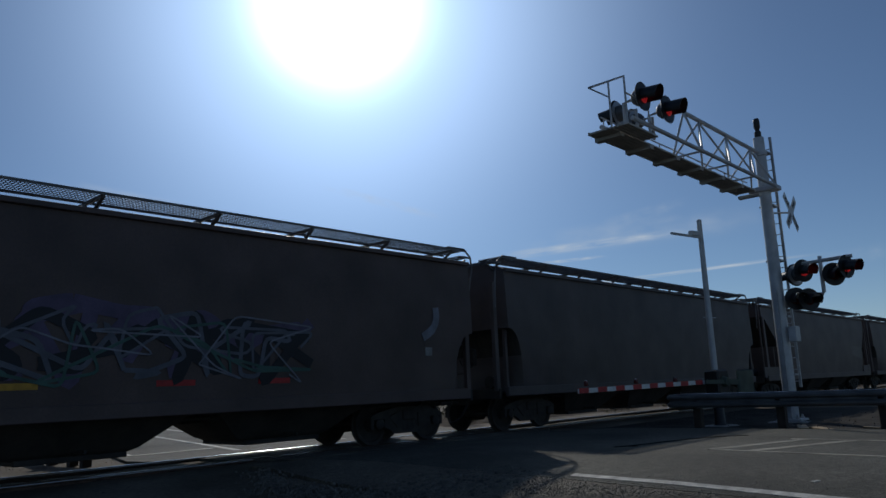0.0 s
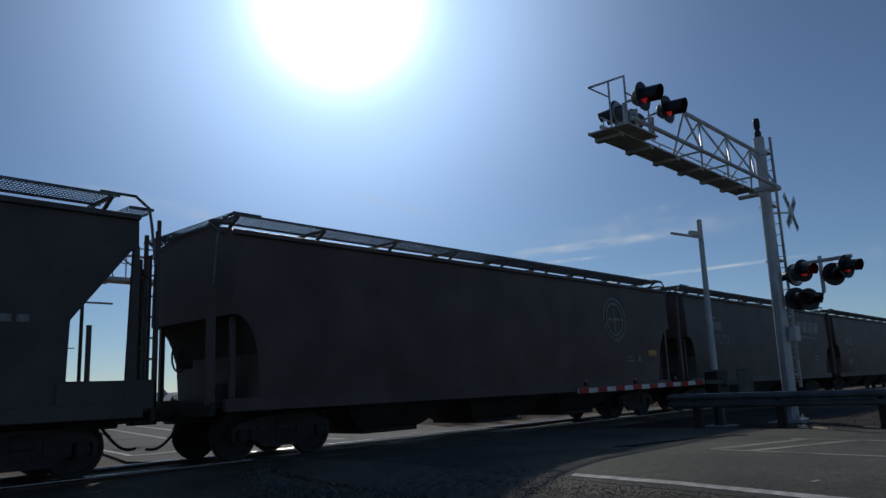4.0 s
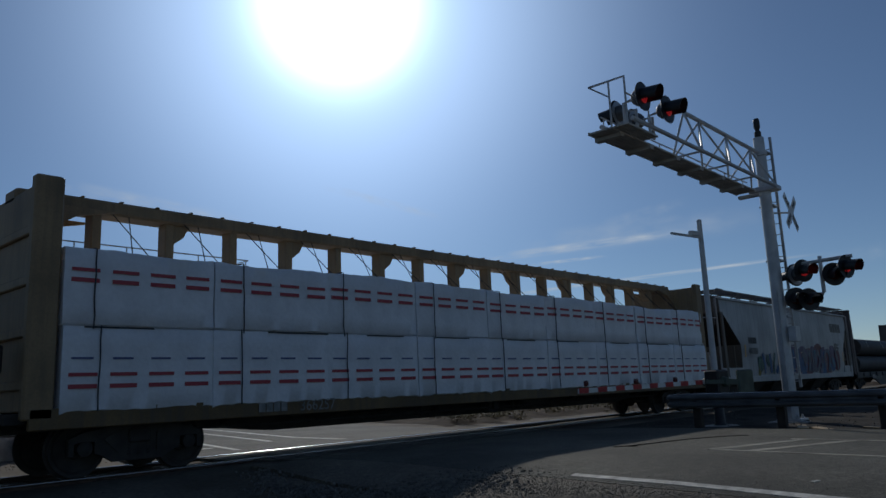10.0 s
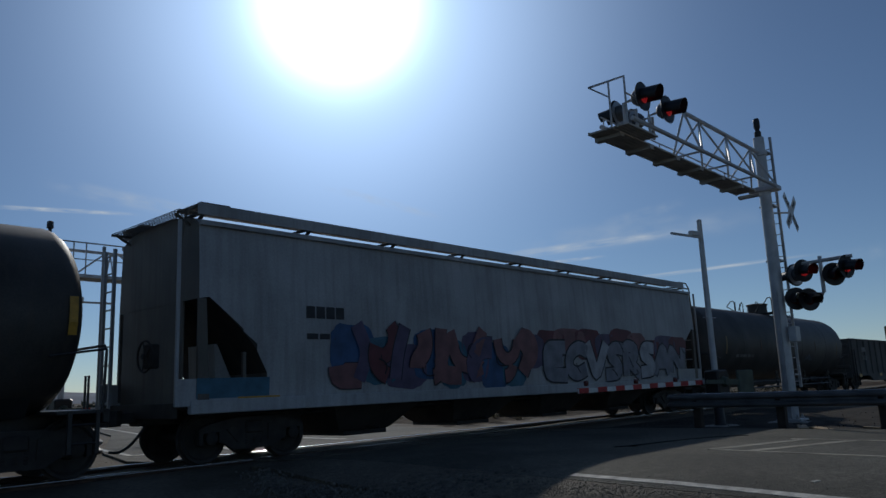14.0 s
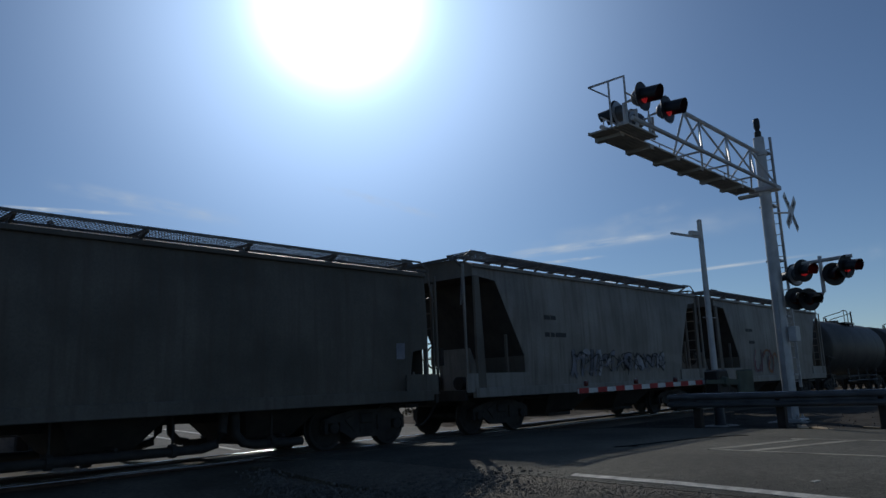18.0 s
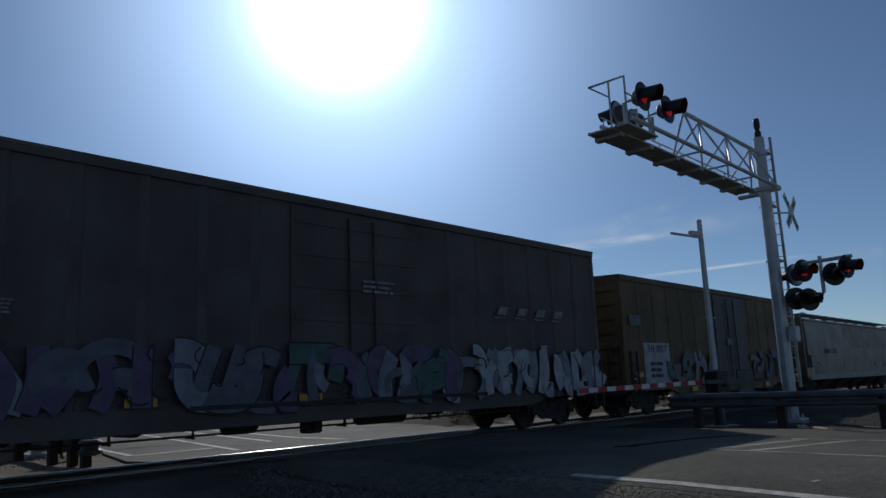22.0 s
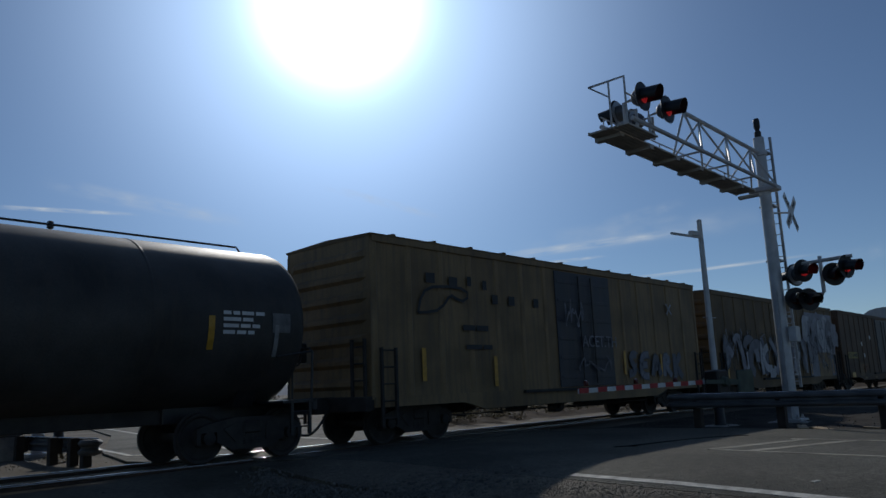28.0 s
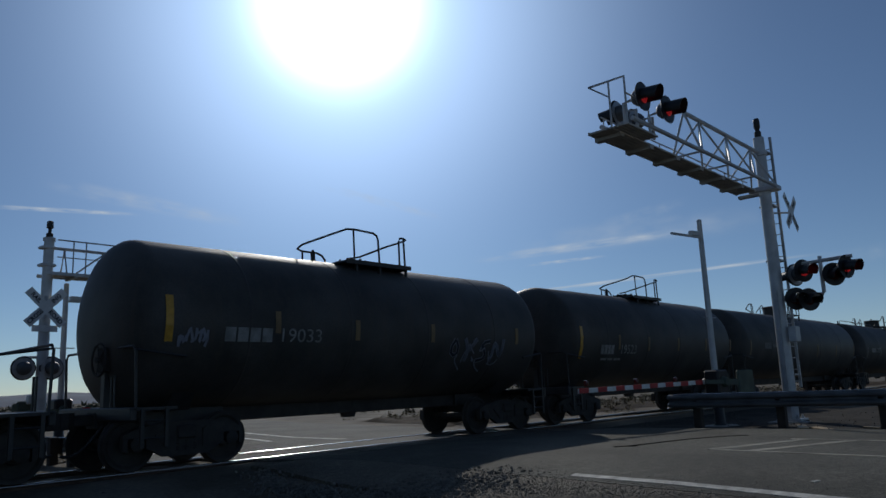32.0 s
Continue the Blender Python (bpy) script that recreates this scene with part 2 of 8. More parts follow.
def part(name, geo, material, parent, label="", at=None, smooth=0):
    """One mesh object under a thing or a part; geo may be a finished mesh, shared between alike parts."""
    me = geo if isinstance(geo, bpy.types.Mesh) else geo.mesh(name, material, smooth)
    ob = new(name, me)
    ob.parent = parent
    if at is not None:
        ob.matrix_basis = at
    if label:
        tagged(ob, label)
    return ob


def thing(name, label, category, at=None, group="", geo=None, material=None, kind="", smooth=0):
    ob = new(name, geo.mesh(name, material, smooth) if geo else None)
    if at is not None:
        ob.matrix_basis = at
    return tagged(ob, label, category, group, kind)


MESHES = {}


def shared(key, maker, material, smooth=0):
    if key not in MESHES:
        MESHES[key] = maker().mesh(key, material, smooth)
    return MESHES[key]


def text_mesh(words, size, material, depth=0.006, slant=0.0, fat=0.0, across=1.0):
    """Lettering in the built-in font, standing in the x-z plane and read from -y, its middle at the origin."""
    cu = bpy.data.curves.new("lettering", "FONT")
    cu.body, cu.size, cu.extrude, cu.shear, cu.offset = words, size, depth / 2, slant, fat
    cu.align_x, cu.align_y, cu.resolution_u = "CENTER", "CENTER", 3
    ob = bpy.data.objects.new("lettering", cu)
    scene.collection.objects.link(ob)
    bpy.context.view_layer.update()
    me = bpy.data.meshes.new_from_object(ob.evaluated_get(bpy.context.evaluated_depsgraph_get()))
    bpy.data.objects.remove(ob)
    bpy.data.curves.remove(cu)
    me.transform(Matrix.Rotation(radians(90), 4, "X") @ Matrix.Diagonal((across, 1, 1, 1)))
    me.materials.clear()
    me.materials.append(material)
    return me


def ladder_geo(w, z0, z1, step=0.36, r=0.018):
    g = Geo()
    for s in (-w / 2, w / 2):
        g.box(s - 0.03, s + 0.03, -0.03, 0.03, z0, z1)
    z = z0 + 0.15
    while z < z1 - 0.05:
        g.tube([(-w / 2, 0, z), (w / 2, 0, z)], r, 5)
        z += step
    return g


def running_board_geo(x0, x1, y0, y1, z):
    """Steel grating: close thin bearing bars across, lighter rods along, and flat edge bars."""
    g = Geo()
    n = max(2, int((x1 - x0) / 0.058))
    for k in range(n + 1):
        x = x0 + (x1 - x0) * k / n
        g.box(x - 0.005, x + 0.005, y0, y1, z - 0.010, z)
    m = max(4, int((y1 - y0) / 0.10))
    for k in range(m + 1):
        y = y0 + (y1 - y0) * k / m
        t = 0.014 if k in (0, m) else 0.004
        g.box(x0, x1, y - t, y + t, z - (0.045 if k in (0, m) else 0.010), z + 0.002)
    return g


def mark(car, words, x, z, size, y, material, slant=0.0, fat=0.0, name="lettering", label="", across=1.0, tilt=0):
    part(name, text_mesh(words, size, material, 0.006, slant, fat, across), material, car, label, pose(x, y, z, tilt))


# ---------------------------------------------------------------- ground, road and track
def edge_near(y):
    return 8.20 + 0.114 * (y + 7.96)


DIRT = mat("dry_dirt", (0.235, 0.200, 0.155), 0.95, 0.0, 0.5, 0.5, 14, 0.8, 0.0, (0.135, 0.115, 0.086), 0.1)


def asphalt_mat(name, color, rough):
    """Old asphalt: worn patches, fine binder grain and pale or dark chips of stone."""
    m = mat(name, color, rough, 0.0, 0.45, 0.45, 38, 0.6, 0.0, None, 0.3)
    nt = m.node_tree
    p = nt.nodes["Principled BSDF"]
    tc = next(n for n in nt.nodes if n.bl_idname == "ShaderNodeTexCoord")
    base = p.inputs["Base Color"].links[0].from_socket
    for scale, lo, hi, low, high, amount in ((75.0, 0.0, 1.0, 0.35, 1.75, 0.75), (9.0, 0.3, 0.7, 0.72, 1.22, 0.9)):
        if scale > 50:
            tex = nt.nodes.new("ShaderNodeTexVoronoi")
            value = nt.nodes.new("ShaderNodeSeparateColor")
            nt.links.new(tex.outputs["Color"], value.inputs[0])
            src = value.outputs[0]
        else:
            tex = nt.nodes.new("ShaderNodeTexNoise")
            tex.inputs["Detail"].default_value = 5
            src = tex.outputs[0]
        tex.inputs["Scale"].default_value = scale
        nt.links.new(tc.outputs["Object"], tex.inputs["Vector"])
        rng = nt.nodes.new("ShaderNodeMapRange")
        rng.inputs["From Min"].default_value, rng.inputs["From Max"].default_value = lo, hi
        rng.inputs["To Min"].default_value, rng.inputs["To Max"].default_value = low, high
        nt.links.new(src, rng.inputs["Value"])
        mul = nt.nodes.new("ShaderNodeMix")
        mul.data_type, mul.blend_type = "RGBA", "MULTIPLY"
        mul.inputs[0].default_value = amount
        nt.links.new(base, mul.inputs[6])
        nt.links.new(rng.outputs[0], mul.inputs[7])
        base = mul.outputs[2]
    nt.links.new(base, p.inputs["Base Color"])
    return m


ASPHALT = asphalt_mat("worn_asphalt", (0.108, 0.105, 0.083), 0.9)
PATCH = asphalt_mat("old_asphalt", (0.125, 0.115, 0.096), 0.9)
SHOULDER = asphalt_mat("gravel_shoulder", (0.185, 0.160, 0.120), 0.95)
WORNPAINT = mat("worn_road_paint", (0.46, 0.43, 0.33), 0.8, 0.0, 0.6, 2.5, 30, 0.3, 0.0, (0.17, 0.16, 0.125))
PALESTONE = mat("pale_crushed_stone", (0.23, 0.215, 0.19), 0.9, 0.0, 0.5, 9, 60, 0.4, 0.0, None, 0.12)
STONE = mat("ballast_stone", (0.17, 0.16, 0.148), 0.9, 0.0, 0.45, 9, 60, 0.4, 0.0, None, 0.12)
PEBBLE = mat("roadside_gravel", (0.21, 0.185, 0.145), 0.95, 0.0, 0.45, 9, 60, 0.4, 0.0, None, 0.08)
TAR = mat("tar_seal", (0.007, 0.007, 0.007), 1.0, 0.0, 0.3, 6, 50, 0.2, 0.0, None, 0.0)
SCRUB = mat("dry_scrub", (0.075, 0.080, 0.042), 0.9, 0.0, 0.45, 3, 20, 0.3)
GRASS = mat("dry_grass", (0.24, 0.20, 0.11), 0.9, 0.0, 0.4, 3, 20, 0.3)


def ease(a, b, v):
    t = min(1.0, max(0.0, (v - a) / (b - a)))
    return t * t * (3 - 2 * t)


def road_z(x, y):
    """Height of the near road and its shoulder: a low crown that falls off to the roadside and meets the rails."""
    z = max(-0.40, 0.09 - 0.03 * max(0.0, 10 - x) ** 2)
    f = ease(-1.9, -4.5, y)
    z = z * f - 0.02 * (1 - f)
    f = ease(17.6, 16.0, x)
    return z * f - 0.05 * (1 - f)


def ground_z(x, y):
    """Height of the ground: nearly flat, lower where the road's bank falls off, faint unevenness."""
    z = -0.07
    road = 6.6 < x < 18.0 and -1.9 < y < 60
    if not road:
        z -= 0.09 * math.exp(-((abs(y) - 3.0) / 1.6) ** 2)
        z += 0.05 * (noise.noise((x * 0.35, y * 0.35, 1.0)))
    if y < -1.9:
        z = min(z, road_z(x, y) - 0.05)
    if y > 25:
        z -= min(1.6, (y - 25) * 0.02)
    return z


def build_ground():
    def steps(lo, hi, near, far):
        vals, s = [0.0], near
        while vals[-1] < hi:
            vals.append(vals[-1] + s)
            s = min(s * 1.12, far)
        neg, s = [0.0], near
        while neg[-1] > lo:
            neg.append(neg[-1] - s)
            s = min(s * 1.12, far)
        return sorted(set(neg + vals))

    xs = [10 + v for v in steps(-4200, 4200, 0.5, 400)]
    ys = [-4 + v for v in steps(-4200, 4200, 0.5, 400)]
    verts = [(x, y, ground_z(x, y)) for y in ys for x in xs]
    n = len(xs)
    faces = [(j * n + i, j * n + i + 1, (j + 1) * n + i + 1, (j + 1) * n + i) for j in range(len(ys) - 1) for i in range(n - 1)]
    me = bpy.data.meshes.new("ground")
    me.from_pydata(verts, [], faces)
    me.materials.append(DIRT)
    me.polygons.foreach_set("use_smooth", [True] * len(me.polygons))
    tagged(new("ground", me), "flat dry dirt and gravel ground beside the railway", "ground", kind="structure")


build_ground()


def slab(name, outline, z0, z1, material, label, category, kind="structure"):
    return thing(name, label, category, geo=Geo().prism(outline, "z", z0, z1), material=material, kind=kind)


def strip(name, lo, hi, y0, y1, n, m, lift, material, label, category):
    """A solid sheet of paving between the edges lo(y) and hi(y) that follows the road's crown."""
    rings = []
    for j in range(n + 1):
        y = y0 + (y1 - y0) * (j / n)
        xs = [lo(y) + (hi(y) - lo(y)) * i / m for i in range(m + 1)]
        rings.append([(x, y, road_z(x, y) + lift) for x in xs] + [(xs[-1], y, road_z(xs[-1], y) - 0.25), (xs[0], y, road_z(xs[0], y) - 0.25)])
    return thing(name, label, category, geo=Geo().loft(rings), material=material, kind="structure", smooth=30)


road = strip("road", edge_near, lambda y: 16.6, -60.0, -1.72, 150, 26, 0.0, ASPHALT, "worn grey two-lane asphalt road up to the railway crossing", "road")
road_far = slab("road_far", [(7.0, 1.72), (16.8, 1.72), (20.0, 14.0), (33.5, 60), (62, 160), (54, 160), (26.5, 60), (12.0, 14.0), (7.9, 5.0)], -0.30, -0.018, ASPHALT, "worn grey asphalt road going on beyond the railway crossing", "road")
for outline, nm in (([(8.0, -0.64), (17.0, -0.64), (17.0, 0.64), (8.0, 0.64)], "crossing_panel"),
                    ([(8.6, -1.70), (16.9, -1.70), (16.9, -0.80), (8.3, -0.80)], "crossing_apron"), ([(7.2, 0.80), (16.9, 0.80), (16.9, 1.70), (7.0, 1.70)], "crossing_apron")):
    slab(nm, outline, -0.25, -0.012, PATCH, "asphalt and rubber crossing surface flush with the rails", "crossing surface")
# gravelly apron between the road's edge and the track
strip("shoulder", lambda y: edge_near(y) - 1.3, lambda y: edge_near(y) - 0.004, -16.0, -1.8, 40, 10, -0.003, SHOULDER, "crumbling asphalt and gravel shoulder of the road", "road shoulder")


def painted(points, w, z=-0.010, name="road_marking", label="worn white painted line on the asphalt road", material=None):
    verts, faces = [], []
    path = []
    for (x0, y0), (x1, y1) in zip(points, points[1:]):
        n = max(1, int(math.hypot(x1 - x0, y1 - y0) / 0.4)) if y0 < 0 else 1
        path += [(x0 + (x1 - x0) * k / n, y0 + (y1 - y0) * k / n) for k in range(n)]
    path.append(points[-1])
    for i, (x, y) in enumerate(path):
        xa, ya = path[max(0, i - 1)]
        xb, yb = path[min(len(path) - 1, i + 1)]
        d = Vector((xb - xa, yb - ya)).normalized()
        s = Vector((-d.y, d.x)) * w / 2
        for q in (-1, 1):
            px, py = x + q * s.x, y + q * s.y
            top = road_z(px, py) + 0.006 if y < -1.75 else z
            verts += [(px, py, top), (px, py, top - 0.012)]
        if i:
            a, b = 4 * (i - 1), 4 * i
            faces += [(a, a + 2, b + 2, b), (a, b, b + 1, a + 1), (a + 2, a + 3, b + 3, b + 2)]
    return thing(name, label, "road marking", geo=Geo().add(verts, faces), material=material or ROADPAINT, kind="structure")


painted([(8.41, -7.97), (8.29, -9.48), (8.07, -11.05), (7.0, -21.0), (5.0, -40)], 0.15)
painted([(11.42, -8.51), (11.06, -11.03), (10.3, -16), (8.5, -40)], 0.12, material=WORNPAINT)
painted([(13.63, -8.98), (13.47, -10.48), (13.0, -16), (11.9, -40)], 0.12, material=WORNPAINT)
painted([(11.42, -8.54), (13.56, -9.24)], 0.20, material=WORNPAINT)
painted([(11.41, -9.18), (13.49, -10.02)], 0.20, material=WORNPAINT)
painted([(11.40, -6.84), (11.70, -7.02), (12.52, -7.17), (13.28, -7.36), (13.9, -7.64), (14.3, -8.0)], 0.085, name="tar_seam", label="black tar-filled seam across the asphalt", material=TAR)
painted([(11.52, -7.10), (11.75, -7.08)], 0.06, name="tar_seam", label="short black tar-filled crack in the asphalt", material=TAR)
painted([(8.70, -10.80), (8.79, -10.85)], 0.05, name="paint_fleck", label="stray white paint fleck on the asphalt")
painted([(8.42, 6.5), (7.71, 3.04)], 0.14)
painted([(7.71, 3.04), (9.70, 3.12)], 0.20)
painted([(9.57, 1.75), (17.0, 29.0), (32, 75)], 0.14)
painted([(11.65, 3.5), (13.67, 11.0), (20, 34)], 0.14)
painted([(12.80, 1.9), (12.88, 4.2), (15.5, 14)], 0.14)


def build_track():
    track = thing("railway_track", "single railway track with steel rails on dark timber ties", "railway track", kind="structure")
    prof = [(-0.070, -0.185), (0.070, -0.185), (0.070, -0.172), (0.012, -0.155), (0.010, -0.050), (0.036, -0.040), (0.036, -0.008), (0.028, 0.0), (-0.028, 0.0), (-0.036, -0.008), (-0.036, -0.040), (-0.010, -0.050), (-0.012, -0.155), (-0.070, -0.172)]
    for s in (-1, 1):
        y = s * 0.7535
        rail = part("rail", Geo().prism([(y + a, z) for a, z in prof], "x", -160, 900), RAILRUST, track, "rust-brown steel rail")
        head = [(0.0365, -0.022)] + [(0.075 * math.sin(radians(q)), 0.003 - 0.075 * (1 - math.cos(radians(q)))) for q in range(28, -29, -4)] + [(-0.0365, -0.022)]
        part("rail_head", Geo().prism([(y + u, w) for u, w in head], "x", -160, 900), STEEL, rail, "polished running surface", smooth=60)
    me = Geo().box(-0.115, 0.115, -1.30, 1.30, -0.36, -0.19, 0.01).mesh("tie", TIMBER)
    rnd = random.Random(4)
    for k in range(150):
        x = -22 + 0.53 * k
        if 7.6 < x < 17.3:
            continue
        part("tie", me, TIMBER, track, at=pose(x + rnd.uniform(-.03, .03), rnd.uniform(-.04, .04), rnd.uniform(-.01, .01), 0, 0, rnd.uniform(-1.2, 1.2)))
    far = Geo()
    for k in range(500):
        x = 57.6 + 0.53 * k
        far.box(x - 0.115, x + 0.115, -1.3, 1.3, -0.36, -0.19)
    tagged(part("far_ties", far, TIMBER, track), kind="stuff")


build_track()


def ico():
    t = (1 + 5 ** 0.5) / 2
    v = np.array([(-1, t, 0), (1, t, 0), (-1, -t, 0), (1, -t, 0), (0, -1, t), (0, 1, t), (0, -1, -t), (0, 1, -t), (t, 0, -1), (t, 0, 1), (-t, 0, -1), (-t, 0, 1)], float)
    f = np.array([(0, 11, 5), (0, 5, 1), (0, 1, 7), (0, 7, 10), (0, 10, 11), (1, 5, 9), (5, 11, 4), (11, 10, 2), (10, 7, 6), (7, 1, 8), (3, 9, 4), (3, 4, 2), (3, 2, 6), (3, 6, 8), (3, 8, 9), (4, 9, 5), (2, 4, 11), (6, 2, 10), (8, 6, 7), (9, 8, 1)])
    return v / np.linalg.norm(v[0]), f


def stones(name, places, lo, hi, material, label, seed, sink=0.3):
    """Many broken stones as one object."""
    rng = np.random.default_rng(seed)
    v, f = ico()
    n = len(places)
    places = np.array(places)
    size = rng.uniform(lo, hi, (n, 1, 1)) * rng.uniform(0.6, 1.25, (n, 1, 3))
    jig = 1 + rng.uniform(-0.28, 0.28, (n, len(v), 1))
    a = rng.uniform(0, 2 * np.pi, n)
    rot = np.zeros((n, 3, 3))
    rot[:, 0, 0], rot[:, 0, 1], rot[:, 1, 0], rot[:, 1, 1], rot[:, 2, 2] = np.cos(a), -np.sin(a), np.sin(a), np.cos(a), 1
    pts = np.einsum("nij,nkj->nki", rot, v[None] * jig * size)
    pts += places[:, None, :]
    pts[:, :, 2] += size.mean(axis=(1, 2))[:, None] * (1 - 2 * sink)
    me = bpy.data.meshes.new(name)
    me.from_pydata(pts.reshape(-1, 3).tolist(), [], (f[None] + (np.arange(n) * len(v))[:, None, None]).reshape(-1, 3).tolist())
    me.materials.append(material)
    return tagged(new(name, me), label, "gravel", kind="stuff")


def scatter():
    rng = np.random.default_rng(7)
    bal = []
    while len(bal) < 9000:
        x, y = rng.uniform(-2, 60) if len(bal) > 5000 else rng.uniform(1, 26), rng.normal(0, 1.35)
        if abs(y) > 2.7 or (8.0 < x < 17.2 and abs(y) < 2.9):
            continue
        if abs(abs(y) - 0.7535) < 0.09:
            continue
        bal.append((x, y, -0.20 if abs(y) < 1.5 else -0.20 - 0.03 * (abs(y) - 1.5)))
    stones("ballast", bal, 0.025, 0.055, STONE, "grey crushed-stone ballast between and beside the rails", 1)
    near = []
    bend = [(7.20, -2.7), (6.75, -3.9), (6.75, -5.1), (7.02, -6.3), (7.45, -6.8), (8.0, -6.9)]
    while len(near) < 2200:
        # a curved row of coarse stones along the foot of the shoulder
        k = int(rng.integers(0, len(bend) - 1))
        u, spread = rng.uniform(), 0.16 + 0.05 * k
        x = bend[k][0] + u * (bend[k + 1][0] - bend[k][0]) + rng.normal(0, spread)
        y = bend[k][1] + u * (bend[k + 1][1] - bend[k][1]) + rng.normal(0, spread)
        near.append((x, y, road_z(x, y) - 0.006))
    stones("ballast_heap", near, 0.010, 0.028, PALESTONE, "pale crushed stones spilled beside the crossing", 2, 0.38)
    peb = []
    while len(peb) < 15000:
        y = rng.uniform(-11.5, -5.6)
        x = edge_near(y) - rng.normal(0.62, 0.50)
        if y > -6.5:
            x -= 0.4
        peb.append((x, y, road_z(x, y) - 0.002))
    stones("roadside_gravel", peb, 0.003, 0.008, PALESTONE, "loose fine gravel along the road's edge", 3, 0.42)
    farp = []
    while len(farp) < 4000:
        x, y = rng.uniform(0, 34), rng.uniform(2.2, 11)
        if 7.2 < x < 18 + 0.25 * y:
            continue
        farp.append((x, y, ground_z(x, y)))
    stones("far_gravel", farp, 0.006, 0.022, PEBBLE, "scattered gravel beyond the track", 5, 0.5)


scatter()


CINDER = mat("cinder_soil", (0.062, 0.055, 0.046), 0.95, 0.0, 0.5, 1.2, 18, 0.8, 0.0, None, 0.1)


def cinder_bank():
    """Low uneven dark soil between the road's edge, the guardrail and the track."""
    nx, ny = 50, 60
    v, f = [], []
    for j in range(ny + 1):
        for i in range(nx + 1):
            x, y = 16.62 + 13.0 * i / nx, -20.0 + 17.6 * j / ny
            e = min(1.0, 3 * i / nx, 5 * (1 - i / nx), 5 * j / ny, 8 * (1 - j / ny))
            z = -0.075 + e * (0.06 + 0.10 * abs(noise.noise((x * 0.8, y * 0.8, 2.0))) + 0.05 * noise.noise((x * 2.7, y * 2.7, 5.0)))
            v.append((x, y, z))
    for j in range(ny):
        for i in range(nx):
            a = j * (nx + 1) + i
            f.append((a, a + 1, a + nx + 2, a + nx + 1))
    me = bpy.data.meshes.new("soil_bank")
    me.from_pydata(v, [], f)
    me.materials.append(CINDER)
    me.polygons.foreach_set("use_smooth", [True] * len(me.polygons))
    tagged(new("soil_bank", me), "low uneven bank of dark cinder soil beside the guardrail", "soil", kind="structure")
    rng = np.random.default_rng(17)
    lumps = []
    for _ in range(900):
        x, y = rng.uniform(16.8, 26), rng.uniform(-17, -3)
        lumps.append((x, y, 0.01))
    stones("soil_lumps", lumps, 0.008, 0.022, STONE, "small clods of soil and cinders on the bank", 19, 0.6)


cinder_bank()


def far_bank():
    """A low uneven bank of brown soil beyond the track, away from the road."""
    nx, ny = 120, 24
    v, f = [], []
    for j in range(ny + 1):
        for i in range(nx + 1):
            x, y = 18.6 + 70.0 * (i / nx) ** 1.3, 3.4 + 9.0 * j / ny
            x += 0.30 * (y - 3.4) * max(0.0, 1 - i / 12)
            e = min(1.0, i / 5, 5 * j / ny, 3 * (1 - j / ny), 0.2 * (nx - i))
            z = -0.22 + e * (0.24 + 0.20 * abs(noise.noise((x * 0.4, y * 0.5, 7.0))) + 0.07 * noise.noise((x * 1.9, y * 1.9, 4.0)))
            v.append((x, y, z))
    for j in range(ny):
        for i in range(nx):
            a = j * (nx + 1) + i
            f.append((a, a + 1, a + nx + 2, a + nx + 1))
    me = bpy.data.meshes.new("soil_bank")
    me.from_pydata(v, [], f)
    me.materials.append(BANK)
    me.polygons.foreach_set("use_smooth", [True] * len(me.polygons))
    tagged(new("soil_bank", me), "low uneven bank of brown soil beyond the track", "soil", kind="structure")


BANK = mat("bank_soil", (0.105, 0.078, 0.054), 0.95, 0.0, 0.5, 1.5, 18, 0.9, 0.0, None, 0.05)
far_bank()


def scrub_patch(name, places, material, label, seed, leaf=0.05):
    """Low dry bushes or grass tufts, each of many small blades."""
    rng = np.random.default_rng(seed)
    v, f = [], []
    for x, y, z, r, h, n in places:
        for _ in range(n):
            a, d = rng.uniform(0, 2 * np.pi), r * rng.uniform(0, 1) ** 0.6
            px, py, pz = x + d * math.cos(a), y + d * math.sin(a), z + h * rng.uniform(0, 1) * (1 - 0.6 * (d / r) ** 2)
            b, t, l = rng.uniform(0, 2 * np.pi), rng.uniform(-0.6, 1.2), leaf * rng.uniform(0.6, 1.8)
            dx, dy, dz = l * math.cos(b) * math.cos(t), l * math.sin(b) * math.cos(t), l * math.sin(t)
            w = l * 0.32
            k = len(v)
            v += [(px - w * math.sin(b), py + w * math.cos(b), pz), (px + w * math.sin(b), py - w * math.cos(b), pz), (px + dx, py + dy, pz + dz)]
            f.append((k, k + 1, k + 2))
    me = bpy.data.meshes.new(name)
    me.from_pydata(v, [], f)
    me.materials.append(material)
    return tagged(new(name, me), label, "scrub", kind="stuff")


